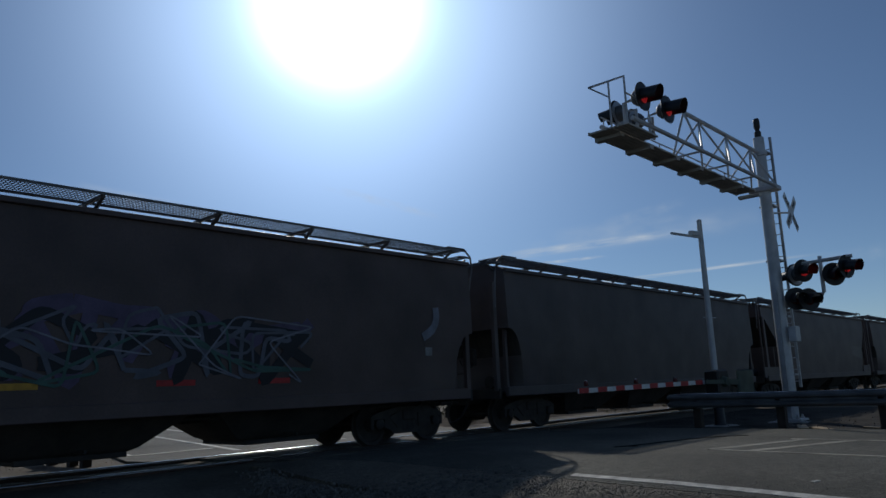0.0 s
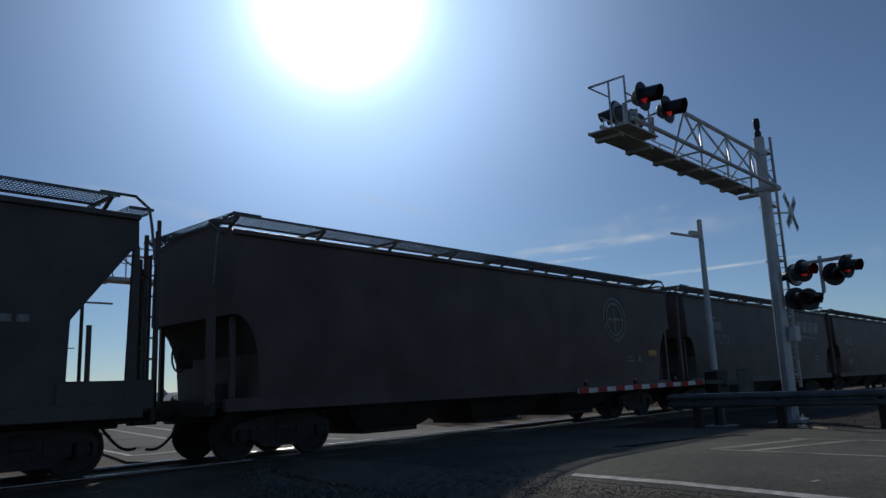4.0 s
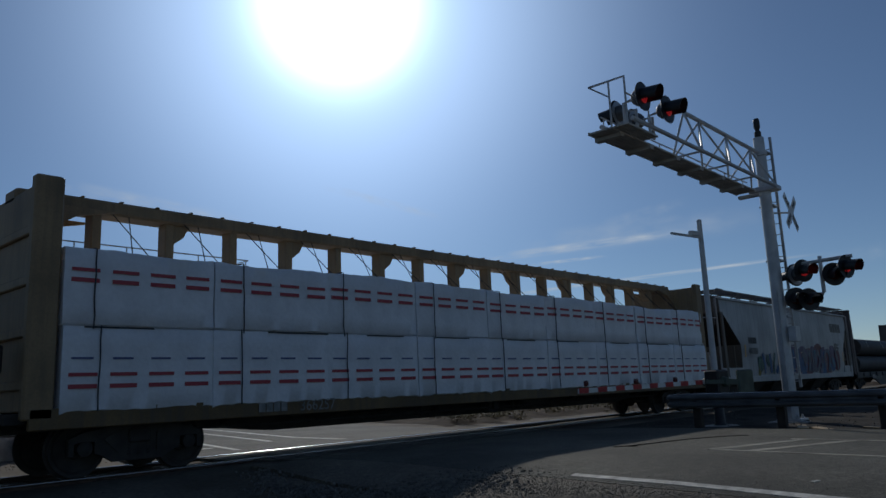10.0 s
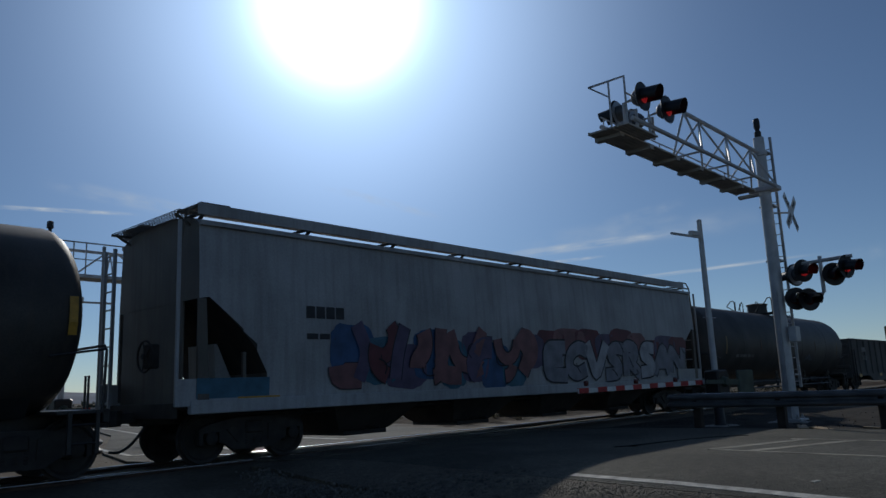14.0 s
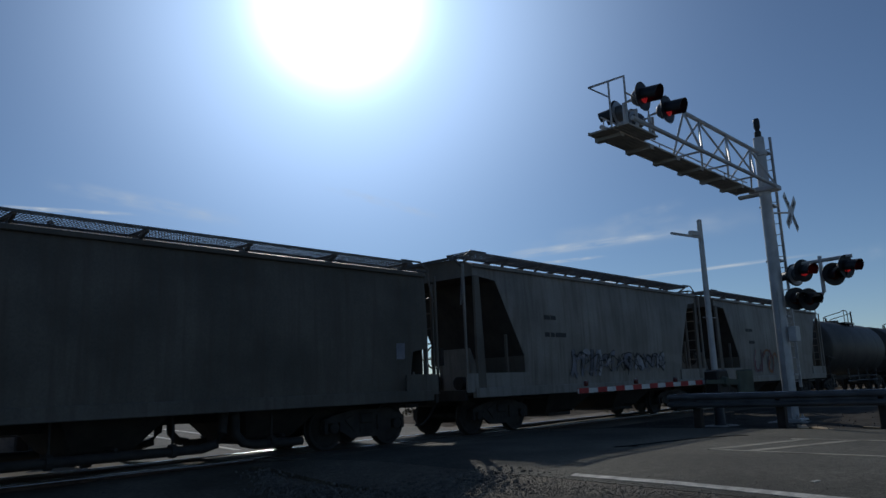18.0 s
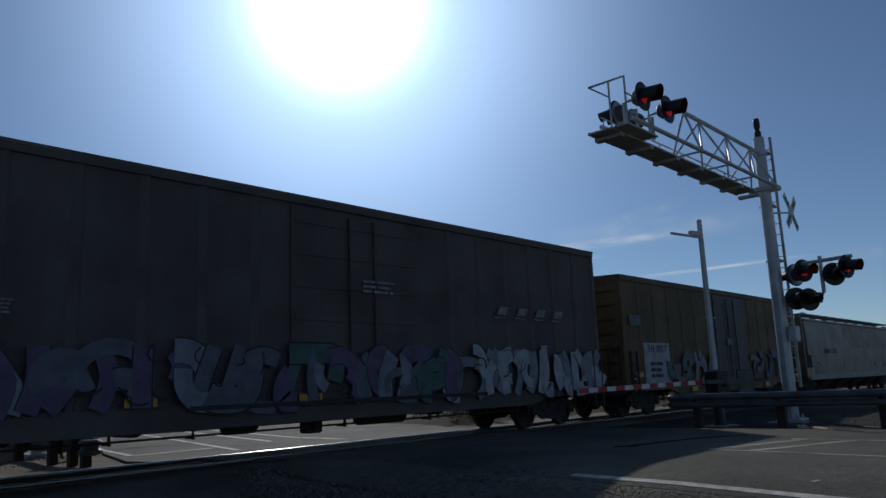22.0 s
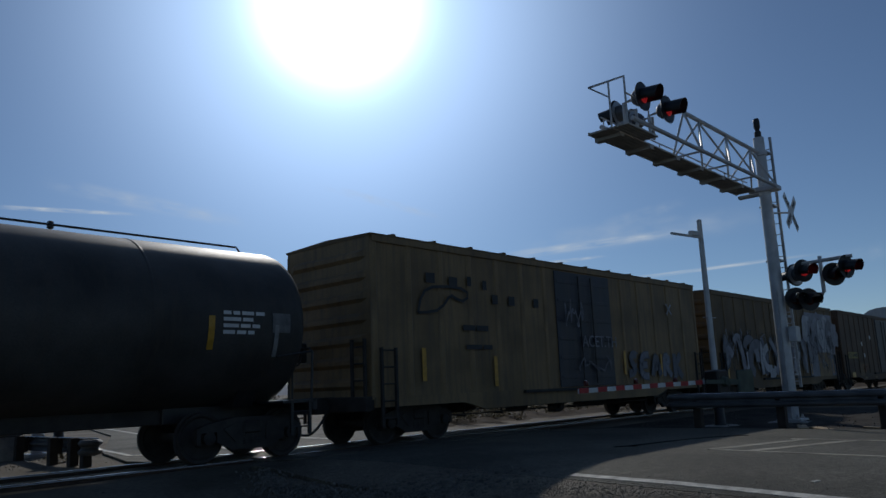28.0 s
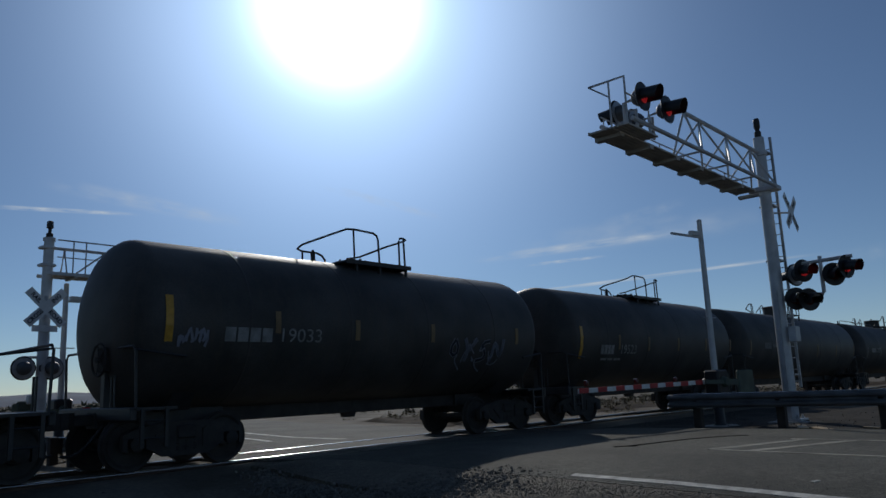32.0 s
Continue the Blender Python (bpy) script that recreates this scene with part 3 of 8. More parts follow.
def vegetation():
    rng = random.Random(11)
    near = []
    for _ in range(70):
        x, y = rng.uniform(17, 75), rng.uniform(7, 40)
        if x < 20 + 0.28 * y:
            x += 6 + 0.3 * y
        r = rng.uniform(0.35, 1.1)
        near.append((x, y, ground_z(x, y), r, r * rng.uniform(0.5, 0.9), 170))
    scrub_patch("scrub", near, SCRUB, "low dusty green-brown bushes on dry ground", 21, 0.11)
    tufts = []
    for _ in range(260):
        x, y = rng.uniform(-2, 60), rng.uniform(3.2, 14)
        if 6.8 < x < 18.5 + 0.27 * y:
            continue
        tufts.append((x, y, ground_z(x, y), rng.uniform(0.1, 0.4), rng.uniform(0.06, 0.2), 45))
    for _ in range(520):
        x, y = 19.5 + 45 * rng.random() ** 1.4, rng.uniform(3.6, 11)
        if x > 19.5 + 0.3 * (y - 3.4):
            tufts.append((x, y, 0.05, rng.uniform(0.1, 0.45), rng.uniform(0.10, 0.34), 40))
    scrub_patch("grass_tufts", tufts, GRASS, "dry straw-coloured grass tufts", 22, 0.08)
    far = []
    for _ in range(420):
        a = rng.uniform(radians(15), radians(110))
        d = rng.uniform(140, 520)
        x, y = d * math.cos(a), d * math.sin(a)
        r = rng.uniform(1.2, 3.6)
        far.append((x, y, -1.7, r, r * rng.uniform(0.6, 1.3), 60))
    scrub_patch("far_trees", far, SCRUB, "distant dark line of low trees and bushes", 23, 0.9)


vegetation()
# the air's haze over the hills is painted into their bluish colour
HAZY_HILL = mat("far_hillside", (0.17, 0.20, 0.25), 1.0, 0.0, 0.25, 0.006, 0.05, 0.0)


def ridge(name, dist, lo, hi, height, seed, label):
    v, f = [], []
    n = 160
    for k in range(n + 1):
        a = lo + (hi - lo) * k / n
        u = k / n
        top = height * (0.30 + 0.70 * abs(noise.noise((u * 6.0, seed, 0))) + 0.22 * noise.noise((u * 23.0, seed, 3)) + 0.08 * noise.noise((u * 80.0, seed, 5)))
        top *= min(1.0, 6 * u, 6 * (1 - u)) ** 0.5
        for r, z in ((0, -8), (0.06, max(0, top) * 0.55), (0.14, max(1, top)), (0.30, -8)):
            d = dist * (1 + r)
            v.append((d * math.cos(a), d * math.sin(a), z))
    for k in range(n):
        for j in range(3):
            a = k * 4 + j
            f.append((a, a + 4, a + 5, a + 1))
    me = bpy.data.meshes.new(name)
    me.from_pydata(v, [], f)
    me.materials.append(HAZY_HILL)
    me.polygons.foreach_set("use_smooth", [True] * len(me.polygons))
    tagged(new(name, me), label, "hills", kind="structure")


ridge("backdrop_hills", 2600, radians(-20), radians(200), 95, 3.3, "low hills on the horizon, haze painted in as blue-grey")


# ---------------------------------------------------------------- signals at the crossing
def disc_light(parent, at, lit, name="flashing_light"):
    """A round black background plate with a lamp housing, lens and long hood; it faces -y in its own space."""
    plate = part(name, shared("signal_plate", lambda: Geo().spin([(-0.012, 0.02), (-0.012, 0.295), (0.0, 0.295), (0.025, 0.26), (0.025, 0.02)], "y", 28), SIGNALBLACK, 30), SIGNALBLACK, parent, at=at)
    part("plate_back", shared("plate_back", lambda: Geo().spin([(0.026, 0.10), (0.026, 0.262), (0.032, 0.262), (0.034, 0.10)], "y", 28), GALV, 30), GALV, plate, "bare grey back of the plate")
    part("lamp_housing", shared("lamp_housing", lambda: Geo().spin([(0.02, 0.17), (0.14, 0.16), (0.20, 0.11), (0.22, 0.03)], "y", 20), GUARD, 40), GUARD, plate)
    part("lens", shared("lens_lit" if lit else "lens_dark", lambda: Geo().spin([(-0.02, 0.145), (-0.04, 0.12), (-0.055, 0.06), (-0.058, 0.01)], "y", 20), LAMP if lit else GLASSDARK, 40), LAMP if lit else GLASSDARK, plate, "glowing red lens" if lit else "dark red lens")

    def hood():
        g = Geo()
        n = 18
        rings = []
        for k in range(n + 1):
            a = radians(-35) + radians(250) * k / n
            c, s = math.cos(a), math.sin(a)
            rings.append([(0.165 * c, -0.012, 0.165 * s), (0.165 * c, -0.35 - 0.06 * s, 0.165 * s - 0.03), (0.155 * c, -0.35 - 0.06 * s, 0.155 * s - 0.03), (0.155 * c, -0.012, 0.155 * s)])
        return g.loft(rings)

    part("hood", shared("signal_hood", hood, SIGNALBLACK, 40), SIGNALBLACK, plate)
    return plate


def crossbuck(parent, at):
    cb = part("crossbuck", Geo().box(-0.04, 0.04, 0.02, 0.05, -0.3, 0.3), GALV, parent, "white X-shaped crossing sign with dark edges", at)
    for k, (a, lift) in enumerate(((45, 0.0), (-45, -0.008))):
        blade = part("blade", Geo().box(-0.61, 0.61, -0.006 + lift, 0.0 + lift, -0.115, 0.115), WHITE, cb, at=pose(0, 0, 0, 0, a, 0))
        for s in (-1, 1):
            mark(blade, "RAIL" if (k, s) == (0, -1) else "ROAD" if (k, s) == (0, 1) else "CROSS" if s < 0 else "ING", s * 0.34, 0, 0.15, -0.010 + lift, DARKSTENCIL, 0, 0.004, "lettering")
    return cb


def truss_arm(sig, x0, x1, y, zlow, zhigh):
    """A cantilever arm of two lower and one or two upper chords from x0 (mast) to x1 (tip), with walkway and railing."""
    d = 1 if x1 > x0 else -1
    w = 0.34
    mid = x0 + (x1 - x0) * 0.60
    for s in (-1, 1):
        part("lower_chord", Geo().tube([(x0, y + s * w, zlow), (x1, y + s * w, zlow)], 0.045, 8), ALU, sig, smooth=40)
    part("upper_chord", Geo().tube([(x0, y, zhigh), (mid, y, zhigh)], 0.05, 8), ALU, sig, smooth=40)
    for k in range(3):
        xa, xb = x0 + (mid - x0) * k / 3, x0 + (mid - x0) * (k + 1) / 3
        for s in (-1, 1):
            part("truss_web", Geo().tube([(xa, y + s * w, zlow), ((xa + xb) / 2, y, zhigh - 0.05)], 0.025, 6).tube([((xa + xb) / 2, y, zhigh - 0.05), (xb, y + s * w, zlow)], 0.025, 6), ALU, sig)
        part("cross_tie", Geo().tube([(xb, y - w, zlow), (xb, y + w, zlow)], 0.025, 6), ALU, sig)
    part("end_post", Geo().tube([(mid, y, zhigh), (mid + d * 0.04, y - w, zlow)], 0.028, 6).tube([(mid, y, zhigh), (mid + d * 0.04, y + w, zlow)], 0.028, 6), ALU, sig)
    part("toe_rail", Geo().tube([(x0 + d * 0.3, y + w, zlow + 0.20), (x1, y + w, zlow + 0.20)], 0.016, 6), ALU, sig)
    for k in range(7):
        x = x0 + d * 0.6 + (x1 - x0 - d * 0.7) * k / 6
        part("toe_rail_post", Geo().tube([(x, y + w, zlow), (x, y + w, zlow + 0.20)], 0.014, 6), ALU, sig)
    tip = x1 + d * 0.25
    deck = part("walkway", Geo().box(min(x0 + d * 0.75, tip), max(x0 + d * 0.75, tip), y + 0.46, y + 0.50, zlow - 0.20, zlow - 0.14), DECKING, sig, "weathered grey slatted walkway beside the arm")
    for k in range(5):
        ys = y - 0.03 + 0.098 * k
        part("slat", Geo().box(min(x0 + d * 0.75, tip), max(x0 + d * 0.75, tip), ys, ys + 0.088, zlow - 0.19, zlow - 0.15, 0.006), DECKING, deck)
    for k in range(4):
        ys = y - 0.38 + 0.085 * k
        part("slat", Geo().box(min(tip, tip - d * 1.2), max(tip, tip - d * 1.2), ys, ys + 0.07, zlow - 0.19, zlow - 0.15, 0.006), DECKING, deck)
    for k in range(7):
        x = x0 + d * 0.5 + (x1 - x0 - d * 0.6) * k / 6
        part("walkway_bearer", Geo().box(x - 0.08, x + 0.08, y - 0.05, y + 0.52, zlow - 0.27, zlow - 0.195), DECKING, sig)


def cantilever(base, tip_x, zlow, zhigh, ztop, label, face, light_xs, mast_lights, brackets, buck):
    """The mast stands at base; its arm reaches along x to tip_x. face: -1 when its main lights look to -y."""
    bx, by, bz = base
    sig = thing("cantilever_signal", label, "railway signal", pose(bx, by, bz))
    H = ztop - bz
    part("mast", Geo().spin([(0.10, 0.165), (3.0, 0.160), (6.0, 0.150), (H - 0.55, 0.140)], "z", 20), ALU, sig, "tall silver-painted round mast", smooth=40)
    part("mast_flange", Geo().box(-0.30, 0.30, -0.30, 0.30, 0.06, 0.12, 0.01), ALU, sig)
    part("footing", Geo().box(-0.50, 0.50, -0.50, 0.50, -0.35, 0.06, 0.04), CONCRETE, sig)
    for a in (45, 135, 225, 315):
        part("anchor_bolt", shared("anchor_bolt", lambda: Geo().spin([(0.06, 0.025), (0.22, 0.025)], "z", 8).spin([(0.12, 0.045), (0.16, 0.045)], "z", 6), GALV), GALV, sig, at=pose(0.33 * math.cos(radians(a)) * 0.8, 0.33 * math.sin(radians(a)) * 0.8, 0))
    part("bell", Geo().spin([(H - 0.56, 0.07), (H - 0.50, 0.09), (H - 0.38, 0.09), (H - 0.36, 0.06), (H - 0.30, 0.06), (H - 0.26, 0.085), (H - 0.06, 0.085), (H, 0.07)], "z", 16), SIGNALBLACK, sig, smooth=40)
    d = 1 if tip_x > bx else -1
    tx, zl, zh = tip_x - bx, zlow - bz, zhigh - bz
    part("arm_clamp", Geo().box(-0.20, 0.20, -0.38, 0.38, zl - 0.08, zl + 0.05, 0.02), ALU, sig)
    part("arm_clamp", Geo().spin([(zh - 0.08, 0.15), (zh - 0.07, 0.175), (zh + 0.05, 0.175), (zh + 0.06, 0.15)], "z", 20), ALU, sig)
    truss_arm(sig, 0.0, tx, 0.0, zl, zh)
    # guard frame round the tip of the walkway
    zw = zl - 0.16
    xe = tx + 0.20 * d
    part("end_rail", Geo().tube([(xe, 0.44, zw + 0.95), (xe, -0.34, zw + 0.95), (xe, -0.34, zw)], 0.024, 6), ALU, sig)
    part("end_rail_post", Geo().tube([(xe, 0.0, zw), (xe, 0.0, zw + 0.94)], 0.022, 6), ALU, sig)
    part("end_rail_brace", Geo().tube([(xe, 0.44, zw + 0.95), (xe, 0.0, zw + 0.62)], 0.018, 6), ALU, sig)
    part("end_rail_brace", Geo().tube([(xe, -0.34, zw + 0.62), (xe - 0.9 * d, -0.34, zw + 0.60), (xe - 0.9 * d, -0.34, zw)], 0.018, 6), ALU, sig)
    for k, (lx, f, lit) in enumerate(light_xs):
        part("light_bracket", Geo().tube([(lx - bx, 0, zl), (lx - bx, 0, zl + 0.48), (lx - bx, f * 0.22, zl + 0.50)], 0.035, 8), ALU, sig)
        disc_light(sig, pose(lx - bx, f * 0.42, zl + 0.50, 0, 0, 0 if f < 0 else 180), lit)
    for lx, ly, lz, turn, lit in mast_lights:
        disc_light(sig, pose(lx - bx, ly - by, lz - bz, 0, 0, turn), lit)
    for pts in brackets:
        part("light_bracket", Geo().tube([(q[0] - bx, q[1] - by, q[2] - bz) for q in pts], 0.050, 8), ALU, sig, smooth=50)
    crossbuck(sig, pose(buck[0] - bx, buck[1] - by, buck[2] - bz, 0, 0, 0 if face < 0 else 180))
    part("crossbuck_arm", Geo().tube([(0, 0, buck[2] - bz), (buck[0] - bx, buck[1] - by - face * 0.06, buck[2] - bz)], 0.025, 6), GALV, sig)
    # ladder up the back of the mast, with standoffs
    part("mast_ladder", ladder_geo(0.38, 0.9, H - 0.5, 0.30, 0.012), GALV, sig, at=pose(0.34 * -d, 0, 0, 0, 0, 90))
    for k in range(5):
        z = 1.2 + (H - 2.2) * k / 4
        part("ladder_bracket", Geo().box(min(0, -0.34 * d), max(0, -0.34 * d), -0.19, 0.19, z, z + 0.05), GALV, sig)
    part("junction_box", Geo().box(-0.16, 0.16, face * 0.30 - 0.10, face * 0.30 + 0.10, 2.05, 2.45, 0.02).box(-0.05, 0.05, min(0, face * 0.25), max(0, face * 0.25), 2.2, 2.3), ALU, sig)
    part("conduit", Geo().tube([(-0.20 * -d, -0.05, 0.0), (-0.20 * -d, -0.05, 1.4), (-0.17 * -d, -0.05, 3.4)], 0.02, 6), GALV, sig)
    return sig


cantilever((20.34, -6.83, -0.06), 12.50, 6.12, 7.12, 8.12, "silver cantilever crossing signal with red flashing lights over the road", -1,
           [(12.85, -1, True), (13.90, -1, True), (13.35, 1, False), (14.05, 1, False)],
           [(20.41, -7.52, 3.80, -32, True), (20.36, -8.55, 3.76, -22, True), (20.45, -8.22, 3.62, -48, False), (20.45, -7.25, 3.10, -50, False), (20.48, -7.55, 3.05, -40, False), (20.62, -7.25, 3.74, 150, False)],
           [[(20.41, -6.9, 3.15), (20.41, -7.92, 3.15), (20.41, -7.95, 3.20), (20.41, -7.95, 4.12)], [(20.41, -7.45, 3.98), (20.41, -8.70, 4.02)]], (20.75, -7.30, 5.45))


def far_signal(bx, by, bz):
    """A lighter signal bridge arm: deck, rails on slim posts, two braced chords and a pair of flashing lights."""
    sig = thing("cantilever_signal", "silver cantilever crossing signal on the far side of the track", "railway signal", pose(bx, by, bz))
    top = 5.42 - bz
    part("mast", Geo().spin([(0.10, 0.145), (2.6, 0.135), (top, 0.122)], "z", 20), ALU, sig, "silver-painted round mast", smooth=40)
    part("mast_flange", Geo().box(-0.28, 0.28, -0.28, 0.28, 0.06, 0.12, 0.01), ALU, sig)
    part("footing", Geo().box(-0.45, 0.45, -0.45, 0.45, -0.35, 0.06, 0.04), CONCRETE, sig)
    part("mast_collar", Geo().spin([(top - 0.05, 0.15), (top + 0.03, 0.15)], "z", 20), ALU, sig)
    part("bell", Geo().spin([(top, 0.05), (top + 0.05, 0.085), (top + 0.14, 0.085), (top + 0.17, 0.045), (top + 0.27, 0.045), (top + 0.30, 0.085), (top + 0.46, 0.080), (top + 0.49, 0.03)], "z", 16), SIGNALBLACK, sig, smooth=40)
    for z in (5.18, 4.72):
        part("mast_clamp", Geo().box(-0.22, 0.16, -0.14, 0.14, z - bz - 0.035, z - bz + 0.035, 0.015), ALU, sig)
    zd, x1 = 4.50 - bz, 12.80 - bx
    deck = part("walkway", Geo().box(-0.15, x1, -0.34, -0.29, zd - 0.07, zd + 0.02, 0.01).box(-0.15, x1, 0.29, 0.34, zd - 0.07, zd + 0.02, 0.01), ALU, sig, "narrow slatted walkway")
    for k in range(6):
        y = -0.26 + 0.104 * k
        part("slat", Geo().box(0.15, x1 - 0.02, y - 0.045, y + 0.045, zd - 0.04, zd - 0.005, 0.006), DECKING, deck)
    for k in range(6):
        x = 0.6 + (x1 - 0.9) * k / 5
        part("walkway_bearer", Geo().box(x - 0.04, x + 0.04, -0.33, 0.33, zd - 0.11, zd - 0.07), DECKING, sig)
    for z in (5.36, 4.91):
        part("handrail", Geo().tube([(0.10, -0.32, z - bz), (x1 if z > 5 else x1 - 0.1, -0.32, z - bz)], 0.020 if z > 5 else 0.015, 6), ALU, sig)
    for x in (7.55, 7.87, 8.95, 10.03, 11.10, 12.20, 12.72):
        part("handrail_post", Geo().tube([(x - bx, -0.32, zd), (x - bx, -0.32, 5.36 - bz)], 0.018, 6), ALU, sig)
    part("end_rail", Geo().tube([(x1, -0.32, 5.36 - bz), (x1, 0.32, 5.36 - bz), (x1 - 0.08, 0.32, zd)], 0.020, 6), ALU, sig)
    part("upper_chord", Geo().tube([(0.10, 0.0, 5.19 - bz), (11.9 - bx, 0.0, 5.19 - bz)], 0.042, 8), ALU, sig, smooth=40)
    for x in (7.44, 8.64, 10.19):
        part("truss_frame", Geo().tube([(x - bx - 0.02, -0.28, zd), (x - bx, 0.0, 5.17 - bz), (x - bx + 0.02, 0.28, zd)], 0.022, 6), ALU, sig)
    for xa, xb in ((8.49, 7.68), (8.89, 9.87)):
        part("truss_brace", Geo().tube([(xa - bx, 0.0, 5.17 - bz), (xb - bx, 0.0, zd)], 0.026, 6), ALU, sig)
    part("light_bracket", Geo().box(11.50 - bx, 12.15 - bx, -0.06, 0.06, 5.12 - bz, 5.24 - bz, 0.02).tube([(11.82 - bx, 0, zd), (11.82 - bx, 0, 5.18 - bz)], 0.04, 8), ALU, sig)
    disc_light(sig, pose(11.50 - bx, -0.30, 4.90 - bz), True)
    disc_light(sig, pose(12.16 - bx, -0.30, 4.92 - bz), False)
    crossbuck(sig, pose(-0.07, -0.22, 3.60 - bz))
    part("track_sign", Geo().box(-0.36, 0.25, -0.19, -0.17, 2.99 - bz, 3.15 - bz), WHITE, sig, "small white plate under the crossing sign")
    for x in (6.58, 7.24):
        disc_light(sig, pose(x - bx, -0.10, 2.08 - bz, 0, 0, 180), False)
    part("light_bracket", Geo().tube([(6.58 - bx, 0.05, 2.36 - bz), (7.24 - bx, 0.05, 2.36 - bz)], 0.035, 8), ALU, sig)
    part("junction_box", Geo().box(-0.30, -0.12, -0.10, 0.10, 1.20 - bz, 1.42 - bz, 0.02), ALU, sig)


far_signal(7.05, 6.8, -0.12)


def gate(base, reach, top, label, d, turn=0.0):
    bx, by, bz = base
    g = thing("crossing_gate", label, "crossing gate", pose(bx, by, bz, 0, 0, turn))
    H = top - bz
    part("pole", Geo().spin([(0.95, 0.082), (H * 0.5, 0.075), (H, 0.065)], "z", 16), ALU, g, "slim silver pole", smooth=40)
    part("pedestal", Geo().spin([(0.05, 0.16), (0.10, 0.13), (0.85, 0.12), (0.95, 0.10)], "z", 16), SIGNALBLACK, g, smooth=40)
    part("footing", Geo().box(-0.35, 0.35, -0.35, 0.35, -0.3, 0.05, 0.03), CONCRETE, g)
    part("pole_cap", Geo().spin([(H, 0.07), (H + 0.05, 0.06), (H + 0.07, 0.02)], "z", 16), ALU, g)
    part("top_bracket", Geo().bar((0, 0, H - 0.42), (d * 1.25, 0.0, H - 0.42), 0.06, 0.05).box(min(d * .1, d * .45), max(d * .1, d * .45), -0.06, 0.06, H - 0.40, H - 0.28, 0.01), ALU, g)
    part("pole_step", Geo().tube([(-0.28, 0, 2.75), (0.28, 0, 2.75)], 0.015, 6), GALV, g)
    part("gate_mechanism", Geo().box(-0.22, 0.24, -0.22, 0.20, 0.78, 1.42, 0.04), SIGNALBLACK, g, "black gate machine case")
    part("gate_pivot", Geo().spin([(-0.34, 0.10), (-0.22, 0.14), (0.20, 0.14), (0.34, 0.10)], "y", 16, (0, 0, 1.12)), GREENBOX, g, smooth=40)
    part("counterweight", Geo().box(min(-d * .45, -d * 1.15), max(-d * .45, -d * 1.15), -0.36, -0.28, 0.75, 1.40, 0.03), GREENBOX, g)
    part("counterweight", Geo().box(min(-d * .55, -d * 1.05), max(-d * .55, -d * 1.05), 0.28, 0.36, 0.85, 1.35, 0.03), GREENBOX, g)
    for s in (-1, 1):
        part("counterweight_arm", Geo().bar((0, s * 0.32, 1.12), (-d * 1.1, s * 0.32, 1.05), 0.04, 0.14), GREENBOX, g)
    tx = d * reach
    part("arm_bracket", Geo().bar((0, -0.32, 1.12), (tx * 0.12, -0.10, 1.13), 0.05, 0.10).bar((0, 0.32, 1.12), (tx * 0.12, 0.10, 1.13), 0.05, 0.10), GREENBOX, g)
    arm = part("gate_arm", Geo().bar((tx * 0.08, 0, 1.13), (tx, 0, 1.06), 0.045, 0.10), WHITE, g, "lowered gate arm with red and white stripes")
    n = 15
    for k in range(n):
        if k % 2:
            continue
        xa, xb = tx * (0.12 + 0.88 * k / n), tx * (0.12 + 0.88 * (k + 1) / n)
        part("red_stripe", Geo().bar((xa, 0, 1.13 - 0.07 * (xa / tx - 0.08)), (xb, 0, 1.13 - 0.07 * (xb / tx - 0.08)), 0.054, 0.108), RED, arm)
    for k in (0.33, 0.62, 0.95):
        part("arm_lamp", Geo().spin([(1.16, 0.05), (1.22, 0.055), (1.27, 0.05), (1.28, 0.02)], "z", 12, (tx * k, 0, 0)), GLASSDARK, arm)
    return g


gate((18.75, -5.6, -0.06), 5.05, 5.22, "lowered railway crossing gate with a red and white striped arm", -1, -10.3)
gate((7.72, 7.3, -0.12), 4.3, 4.3, "railway crossing gate on a slim silver pole beyond the track", 1)


